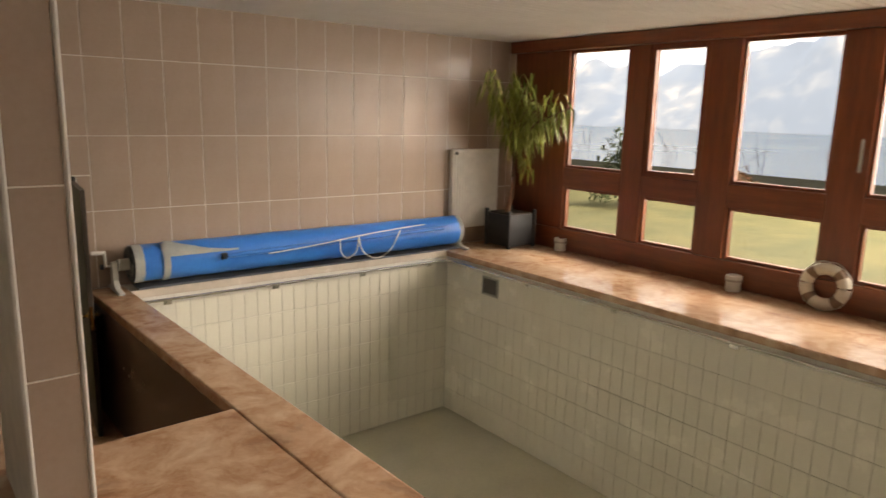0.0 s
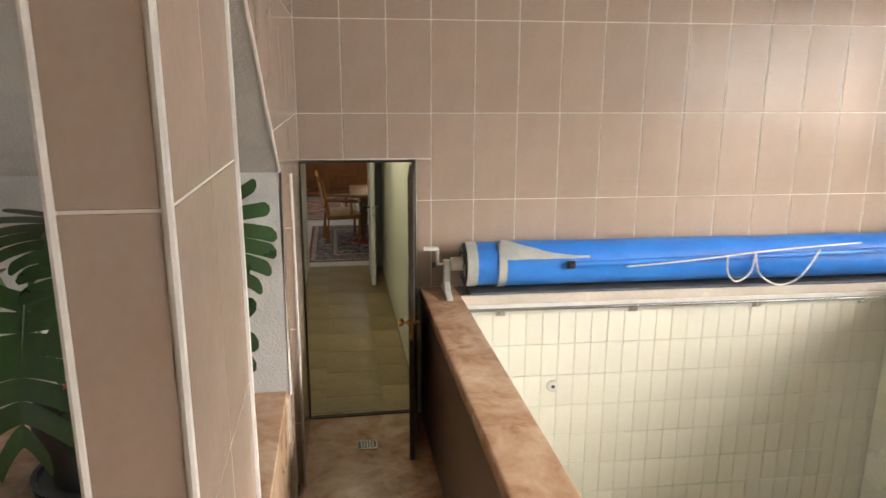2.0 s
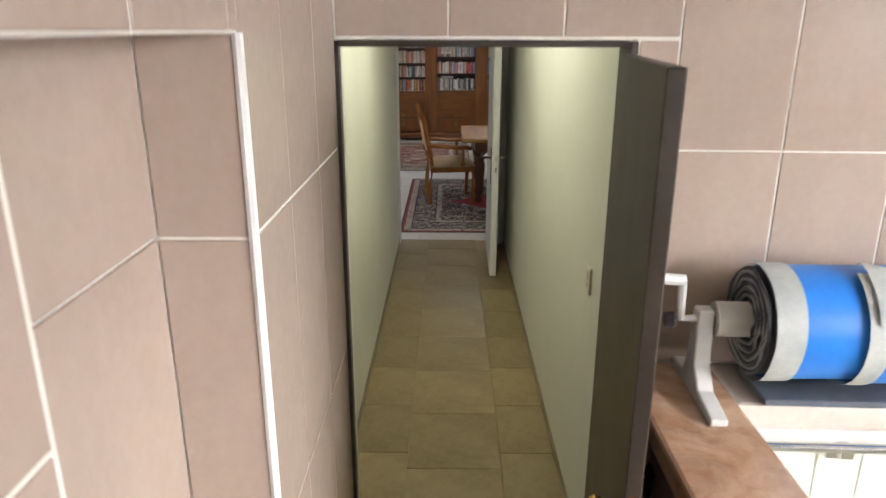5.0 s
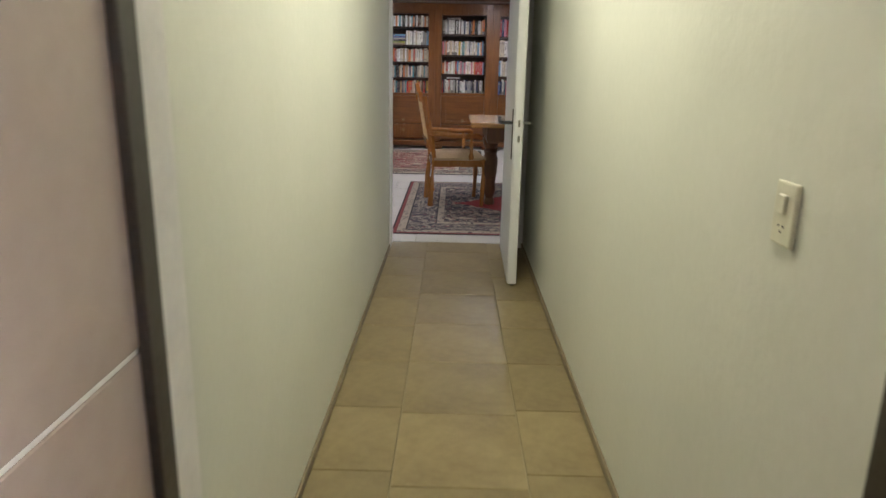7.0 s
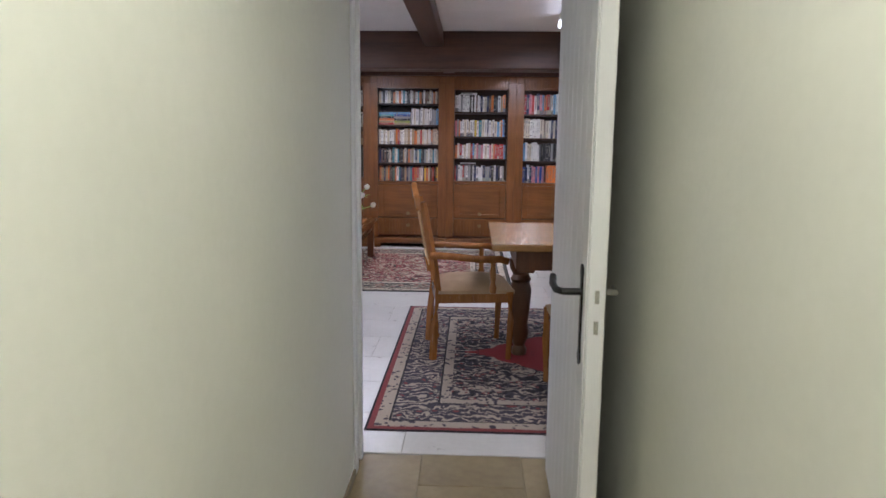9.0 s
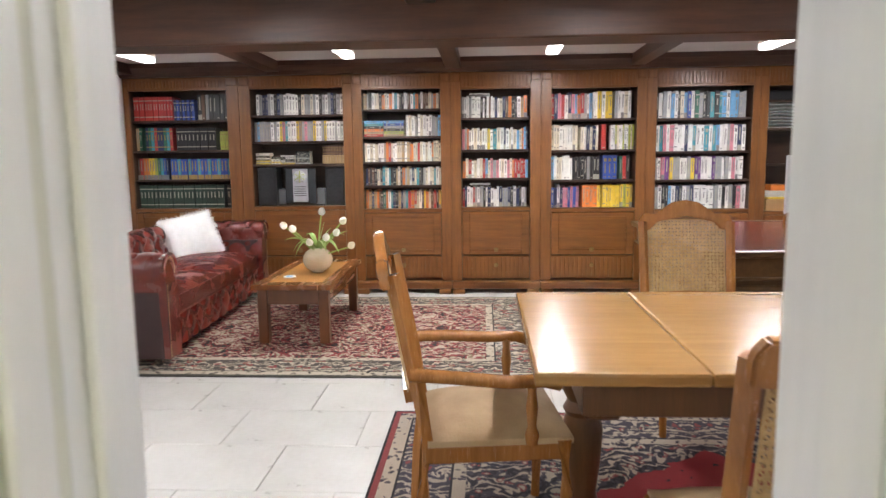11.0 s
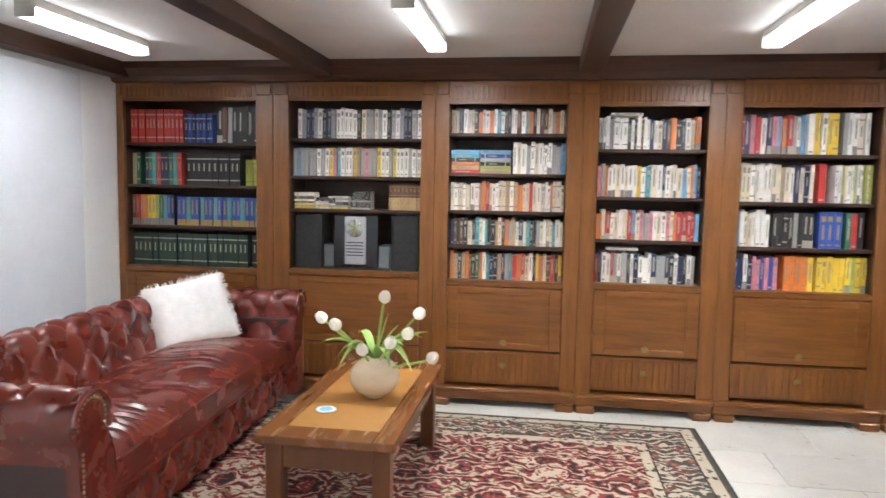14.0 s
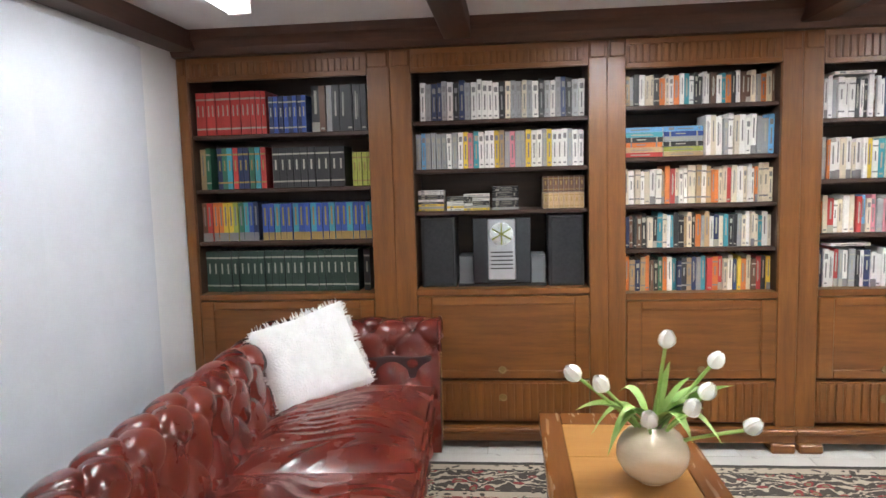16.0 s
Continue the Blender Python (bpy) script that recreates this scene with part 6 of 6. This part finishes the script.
b.faces.new([b.verts.new(p) for p in ((4200, -4800, -50), (4200, 4800, -50), (4200, 4800, 1900), (4200, -4800, 1900))])
struct("cloud_backdrop", b, CLOUD, "glowing backdrop for the bright white haze above the mountains", "sky")
BUSH_G = mottled("bush_leaf", (0.03, 0.055, 0.015), (0.07, 0.10, 0.03), 4, 0.7, 0.1)
BUSH_R = mottled("dry_bush_leaf", (0.16, 0.07, 0.03), (0.26, 0.14, 0.07), 4, 0.8, 0.1)
for nm, x, y, rad, hgt, mt, lb in (("shrub", 10.3, 1.9, 0.6, 1.15, BUSH_G, "dark green shrub on the lawn"), ("dry_bush", 12.0, 0.9, 0.7, 0.75, BUSH_R, "round reddish-brown dry bush on the lawn")):
    sh_ = thing(nm, lb, "bush", Matrix.Translation((x, y, 0.88)))
    part("trunk", tube(bmesh.new(), [(0, 0, 0), (0.03, 0, hgt * 0.6)], 0.04, 6, 0.015), BARK, sh_)
    b = bmesh.new()
    for q in range(900):
        a, e, rr = rl.uniform(0, 6.28), rl.uniform(0, 1.5), rl.uniform(0.4, 1) ** 0.5
        p = Vector((rad * rr * math.cos(a) * math.cos(e), rad * rr * math.sin(a) * math.cos(e), 0.05 + hgt * rr * math.sin(e) * (1 + 0.2 * math.sin(a * 3))))
        leaf_strip(b, p, p + Vector((rl.gauss(0, 0.07), rl.gauss(0, 0.07), rl.uniform(0.02, 0.12))), 0.05, 0.01, 2)
    tagged(part("crown", b, mt, sh_), kind="stuff")
GRASS = mottled("grass_blade", (0.05, 0.06, 0.016), (0.12, 0.11, 0.04), 3, 0.8, 0.05)
b = bmesh.new()
for q in range(5000):
    x, y = 6.0 + 14 * rl.random() ** 1.6, rl.uniform(-7, 8)
    leaf_strip(b, (x, y, 0.875), (x + rl.gauss(0, 0.03), y + rl.gauss(0, 0.03), 0.9 + rl.uniform(0.02, 0.06)), 0.012, 0.0, 1)
tagged(part("grass", b, GRASS), "short dry winter grass on the lawn", "grass", kind="stuff")
b = bmesh.new()
for q in range(46):
    x, y = 22 + rl.uniform(-2, 2), rl.uniform(-6, 16)
    tube(b, [(x, y, 0.4), (x + rl.gauss(0, 0.15), y + rl.gauss(0, 0.15), 0.9 + rl.uniform(0, 0.6)), (x + rl.gauss(0, 0.4), y + rl.gauss(0, 0.4), 1.2 + rl.uniform(0.2, 1.2))], 0.016, 4, 0.005)
tagged(part("bare_shrubs", b, BARK), "bare winter twigs at the lawn's edge", "shrubs", kind="stuff")
pool_end()

pool_begin()
# ---- passage: open dark door, drain, white trims ----
pd = thing("door_1", "open dark wooden door with brass knobs", "door", Matrix.Translation((0.83, -0.03, 0)) @ Matrix.Rotation(radians(-7), 4, "Z"))
pd["kind"] = "structure"
part("door_leaf", blk(-0.035, 0.0, -0.7, 0, 0.012, 1.9, 0.003), DOOR_DARK, pd)
KNOB = mesh_of("knob", lathe(bmesh.new(), [(0.024, 0), (0.022, 0.006), (0.01, 0.01), (0.01, 0.03), (0.024, 0.04), (0.028, 0.052), (0.022, 0.064), (0.006, 0.069)], 18), BRASS, True)
part("knob", KNOB, None, pd, "brass door knob", m=Matrix.Translation((-0.035, -0.64, 0.96)) @ Matrix.Rotation(radians(-90), 4, "Y"))
part("knob", KNOB, None, pd, "brass door knob", m=Matrix.Translation((0.0, -0.64, 0.96)) @ Matrix.Rotation(radians(90), 4, "Y") @ Matrix.Scale(0.5, 4))
part("lock_plate", blk(-0.026, -0.008, -0.7025, -0.699, 0.86, 1.04), BRASS, pd)
for nm, q in (("door_jamb_1", (0.026, 0.044, -0.012, 0.025, 0, 1.93)), ("door_jamb_1", (0.822, 0.842, -0.03, 0.1, 0, 1.93)), ("door_head_1", (0.044, 0.822, -0.028, 0.1, 1.915, 1.932))):
    struct(nm, blk(*q, 0.002), DOOR_DARK, "thin black door frame", "door frame")
struct("door_reveal", blk(0.02, 0.038, 0.026, 0.1, 0, 1.93, 0.002), WHITE_TRIM, "white painted reveal beside the door frame", "trim")
struct("threshold", blk(0.044, 0.822, -0.02, 0.03, -0.005, 0.006, 0.002), BLACK_IRON, "black metal threshold strip", "trim")
dr = thing("floor_drain", "small square metal floor drain in the passage", "drain", Matrix.Translation((0.44, -0.46, 0.0)))
b = bmesh.new()
for q in ((-0.07, 0.07, -0.06, -0.05), (-0.07, 0.07, 0.05, 0.06), (-0.07, -0.06, -0.05, 0.05), (0.06, 0.07, -0.05, 0.05)):
    box(b, *q, 0, 0.006, 0.001)
part("frame", b, CHROME, dr)
for k in range(5):
    part("grate_bar", blk(-0.045 + k * 0.02, -0.035 + k * 0.02, -0.05, 0.05, 0.0, 0.004), CHROME, dr)
part("pit", blk(-0.06, 0.06, -0.05, 0.05, -0.0008, 0.001), BLACK_PLASTIC, dr)
for nm, pts in (("tile_trim", [(0.034, -1.667, 0.98), (0.034, -1.667, 2.062), (0.034, -3.19, 3.092)]), ("tile_trim", [(0.034, -3.725, 1.0), (0.034, -3.725, 3.4)]), ("tile_trim", [(0.034, -2.98, 1.0), (0.034, -2.98, 2.94)]), ("tile_trim", [(-0.135, -3.725, 1.0), (-0.135, -3.725, 3.4)]),
                ("tile_trim", [(0.034, -0.88, 0.0), (0.034, -0.88, 1.955)])):
    struct(nm, tube(bmesh.new(), pts, 0.009, 8), WHITE_TRIM, "white rounded plastic tile edge", "trim", True)

# ---- split-leaf plant in the nook ----
MON = mottled("split_leaf", (0.012, 0.04, 0.012), (0.035, 0.09, 0.025), 6, 0.3, 0.05, 40)
MSTEM = mottled("split_leaf_stem", (0.06, 0.12, 0.03), (0.12, 0.2, 0.06), 8, 0.5, 0.05)
mp_ = thing("round_pot", "large round black plant pot with saucer on the marble", "plant pot", Matrix.Translation((-0.63, -2.3, ZD)))
part("saucer", lathe(bmesh.new(), [(0.2, 0), (0.23, 0.012), (0.235, 0.035), (0.22, 0.035), (0.215, 0.014)], 28), POT, mp_, smooth=True)
part("body", lathe(bmesh.new(), [(0.16, 0.014), (0.2, 0.2), (0.215, 0.3), (0.2, 0.305), (0.19, 0.25)], 28), POT, mp_, smooth=True)
part("soil", lathe(bmesh.new(), [(0.19, 0.24), (0.185, 0.27)], 20), SOIL, mp_)
mo_ = thing("split_leaf_plant", "split-leaf plant with large glossy dark green leaves", "plant", Matrix.Translation((-0.63, -2.3, ZD + 0.27)))


def split_leaf(size):
    """A broad heart-shaped leaf cut into lobes, folded a little along its rib and drooping."""
    b = bmesh.new()
    put = lambda u, v: b.verts.new((u * size, v * size, size * (0.22 * abs(u) - 0.28 * u * u - 0.35 * (v - 0.3) ** 2)))
    wid = [0.40, 0.50, 0.54, 0.52, 0.45, 0.34, 0.17]
    for sg in (-1, 1):
        for k in range(7):
            v0, v1 = -0.12 + k * 0.155, -0.12 + (k + 1) * 0.155
            drop = -0.2 if k < 1 else -0.04 if k < 2 else 0.06 + 0.03 * k
            prev = None
            for i in range(15):
                t = i / 14
                wide = (0.0775 + 0.015 * t ** 1.4) * (1.0 if t < 0.6 else 0.96)
                if t > 0.86:
                    wide *= math.sqrt(max(0.12, 1 - ((t - 0.86) / 0.145) ** 2))
                v = (v0 + v1) / 2 + drop * t ** 1.4
                u = sg * wid[k] * t
                cur = [put(u, v - wide), put(u, v), put(u, v + wide)]
                if prev:
                    for q in (0, 1):
                        b.faces.new((prev[q], cur[q], cur[q + 1], prev[q + 1]) if sg > 0 else (prev[q + 1], cur[q + 1], cur[q], prev[q]))
                prev = cur
    bmesh.ops.remove_doubles(b, verts=b.verts[:], dist=0.002)
    tube(b, [(0, -0.12 * size, 0.002), (0, 0.45 * size, -0.008 * size), (0, 0.95 * size, -0.15 * size)], 0.005 * size / 0.35, 5, 0.002)
    return b


LM = mesh_of("leaf", split_leaf(0.4), MON, True)
LEAVES = [(0.50, 0.06, 0.74, 195, -68), (0.42, -0.02, 0.42, 165, -74), (0.33, 0.02, 0.15, 10, -65), (0.18, -0.25, 0.72, 170, -35), (-0.05, -0.32, 0.5, 185, -60), (0.22, -0.3, 0.3, 160, -70), (-0.3, -0.2, 0.55, 140, -40),
          (0.12, 0.1, 0.85, -120, -25), (-0.35, 0.05, 0.35, 90, -55), (-0.15, 0.2, 0.7, 30, -40), (0.38, -0.12, 0.4, 120, -60), (-0.45, -0.25, 0.75, 130, -45)]
for k, (x, y, z, rz, rx) in enumerate(LEAVES):
    m_ = Matrix.Translation((x, y, z)) @ Matrix.Rotation(radians(rz), 4, "Z") @ Matrix.Rotation(radians(rx), 4, "X")
    b = bmesh.new()
    at = m_ @ Vector((0, -0.04, 0))
    tube(b, [(x * 0.1, y * 0.1, -0.02), (x * 0.45, y * 0.45, z * 0.65 + 0.05), tuple(at)], 0.009, 6, 0.005)
    st_ = part("leaf_stalk", b, MSTEM, mo_, smooth=True)
    lf = part("leaf", LM, None, st_, "large split leaf", m=m_ @ Matrix.Scale(0.85 + 0.3 * ((k * 37) % 10) / 10, 4))
fl = thing("red_flower", "small red flower between the split leaves", "flower", Matrix.Translation((-0.55, -2.72, 1.5)))
b = bmesh.new()
leaf_strip(b, (0, 0, 0), (0.05, -0.03, 0.06), 0.05, 0.02, 5)
part("petal", b, BMAT["red"], fl, smooth=True)
part("spike", tube(bmesh.new(), [(0, 0, 0), (0.01, -0.01, 0.07)], 0.006, 6), BMAT["orange"], fl)
part("stalk", tube(bmesh.new(), [(0, 0, 0), (-0.06, 0.2, -0.15), (-0.14, 0.4, -0.22)], 0.005, 5), MSTEM, fl)

pool_end(SC)

# ---- tiles and floor pieces ----
TILE = {}


def tile(parent, mat, x0, x1, y0, y1, z0, z1, name="tile"):
    """One tile as an object; alike tiles share their mesh."""
    key = (mat.name, round(x1 - x0, 3), round(y1 - y0, 3), round(z1 - z0, 3))
    if key not in TILE:
        TILE[key] = mesh_of(name, blk(0, x1 - x0, 0, y1 - y0, 0, z1 - z0, 0.0015), mat)
    o = new(name, TILE[key])
    o.parent = parent
    o.location = (x0, y0, z0)
    return o


ROWS = [1.0, 1.643, 2.252, 2.868, ZC]
J = 0.003
xs = [0.035, 0.339] + [0.645 + 0.305 * k for k in range(17)] + [5.62]
for za, zb in zip(ROWS, ROWS[1:]):
    for xa, xb in zip(xs, xs[1:]):
        zl = 1.94 if (xa < 0.62 and za < 1.94 and zb > 1.94) else za
        if xa < 0.62 and zb <= 1.94:
            continue
        if 0.62 < xa < 0.7 and za < 1.94:
            tile(wall_far, BEIGE_TILE, max(xa, 0.845) + J, xb - J, 0.0, 0.011, za + J, min(zb, 1.935) - J)
            if zb > 1.94:
                tile(wall_far, BEIGE_TILE, xa + J, xb - J, 0.0, 0.011, 1.94 + J, zb - J)
            continue
        tile(wall_far, BEIGE_TILE, xa + J, xb - J, 0.0, 0.011, zl + J, zb - J)
# beside the steps
rows2 = [0.42, 1.03, 1.643, 2.252, 2.868, ZC]
rows2 = [0.0] + rows2
for za, zb in zip(rows2, rows2[1:]):
    y = 0.0
    while y > -3.7:
        y0, y1 = y - 0.305, y
        low = y0
        slope = lambda v: 2.062 + (-1.665 - v) * 0.677
        spans = []
        if y1 > -1.63:
            y0 = max(y0, -1.66)
            spans = [(y0, y1)] if za >= 1.955 else [(max(y0, -0.875), y1), (y0, min(y1, -1.455))]
            for sa, sb in spans:
                if sb - sa > 0.02:
                    tile(wall_side, BEIGE_TILE, 0.026, 0.0335, sa + J, sb - J, (max(za, 0) + J), zb - J)
            if za < 1.955 < zb:
                sa, sb = max(y0, -1.455), min(y1, -0.875)
                if sb - sa > 0.02:
                    tile(wall_side, BEIGE_TILE, 0.026, 0.0335, sa + J, sb - J, 1.955 + J, zb - J)
        if low < -1.66:
            y1 = min(y1, -1.66 + J)
            poly, cut = [(low + J, za + J), (y1 - J, za + J), (y1 - J, zb - J), (low + J, zb - J)], []
            over = lambda p: p[1] - slope(p[0]) - J
            for p, q in zip(poly, poly[1:] + poly[:1]):
                if over(p) >= 0:
                    cut.append(p)
                if (over(p) >= 0) != (over(q) >= 0):
                    k = over(p) / (over(p) - over(q))
                    cut.append((p[0] + (q[0] - p[0]) * k, p[1] + (q[1] - p[1]) * k))
            if len(cut) > 2:
                part("tile", prism(bmesh.new(), cut, 0.0075, lambda u, v, w: (0.026 + w, u, v)), BEIGE_TILE, wall_side)
        y -= 0.305
    if za >= 0.9 or zb > 1.0:
        for ya, yb in ((-3.72, -3.345), (-3.345, -2.983)):
            if za < 2.8:
                tile(wall_side, BEIGE_TILE, 0.026, 0.0335, ya + J, yb - J, za + J, min(zb, 2.9) - J)
        tile(wall_side, BEIGE_TILE, -0.13 + J, 0.026 - J, -3.7275, -3.7202, za + J, zb - J)
    if zb < 2.0:
        tile(wall_side, BEIGE_TILE, -0.127, -0.1195, -1.448, -0.882, za + J, min(zb, 1.95) - J)
tile(wall_side, BEIGE_TILE, -0.127, -0.1195, -1.448, -0.882, 1.643 + J, 1.952)
for za, zb in ((0.0, 0.42), (0.42, 1.03), (1.03, 1.643), (1.643, 1.955)):
    tile(wall_side, BEIGE_TILE, -0.117, 0.028, -0.8835, -0.8795, za + J, zb - J)
# pool lining: narrow upright tiles, the nearest as single pieces
PT, PH = 0.122, 0.245
for k in range(int(3.32 / PT) + 1):
    for r in range(7):
        xa, zb = 1.12 + k * PT, 0.86 - r * PH
        xb, za = min(xa + PT, 4.452), max(zb - PH, -0.86)
        if xb - xa < 0.02:
            continue
        tile(basin, POOL_TILE, xa + 0.0018, xb - 0.0018, -0.249, -0.2425, za + 0.0018, zb - 0.0018, "pool_tile")
vs, fs = [], []
for k in range(50):
    for r in range(7):
        yb, zb = -0.255 - k * PT, 0.86 - r * PH
        ya, za = yb - PT, max(zb - PH, -0.86)
        i = len(vs)
        e = 0.0018
        vs += [(4.451, ya + e, za + e), (4.451, yb - e, za + e), (4.451, yb - e, zb - e), (4.451, ya + e, zb - e), (4.459, ya + e, za + e), (4.459, yb - e, za + e), (4.459, yb - e, zb - e), (4.459, ya + e, zb - e)]
        fs += [(i, i + 1, i + 2, i + 3), (i, i + 4, i + 5, i + 1), (i + 1, i + 5, i + 6, i + 2), (i + 2, i + 6, i + 7, i + 3), (i + 3, i + 7, i + 4, i)]
me = bpy.data.meshes.new("pool_tiles")
me.from_pydata(vs, [], fs)
me.materials.append(POOL_TILE)
o = new("pool_tiles", me)
o.parent = basin
tagged(o, "cream upright pool tiles", kind="stuff")
b = blk(1.125, 4.45, -0.253, -0.2425, 0.86, 0.932, 0.003)
struct("pool_edge_strip", b, WHITE_PLASTIC, "pale strip below the pool coping", "trim").matrix_basis = PR
struct("pool_edge_strip", blk(4.447, 4.458, -8.9, -0.254, 0.862, 0.934, 0.003), WHITE_PLASTIC, "pale strip below the window ledge", "trim").matrix_basis = PR
# corridor floor: three columns of stone
cx = [CL, 0.235, 0.66, CR]
for c in range(3):
    y = 0.235 - (0.2 if c == 1 else 0.0)
    while y < 4.45:
        ya, yb = max(y, 0.235), min(y + (0.46 if c == 1 else 0.42), 4.45)
        if yb - ya > 0.03:
            tile(corridor_floor, STONE_TILE, cx[c] + 0.002, cx[c + 1] - 0.002, ya + 0.002, yb - 0.002, -0.006, 0.0)
        y += 0.46 if c == 1 else 0.42
r = 0
y = 4.45
while y < 10.5:
    x = XL - (0.33 if r % 2 else 0.0)
    while x < 5.1:
        xa, xb = max(x, XL), min(x + 0.66, XR)
        tile(library_floor, FLOOR_TILE, xa + 0.002, xb - 0.002, y + 0.002, y + 0.448, -0.006, 0.0)
        x += 0.66
    y += 0.45
    r += 1
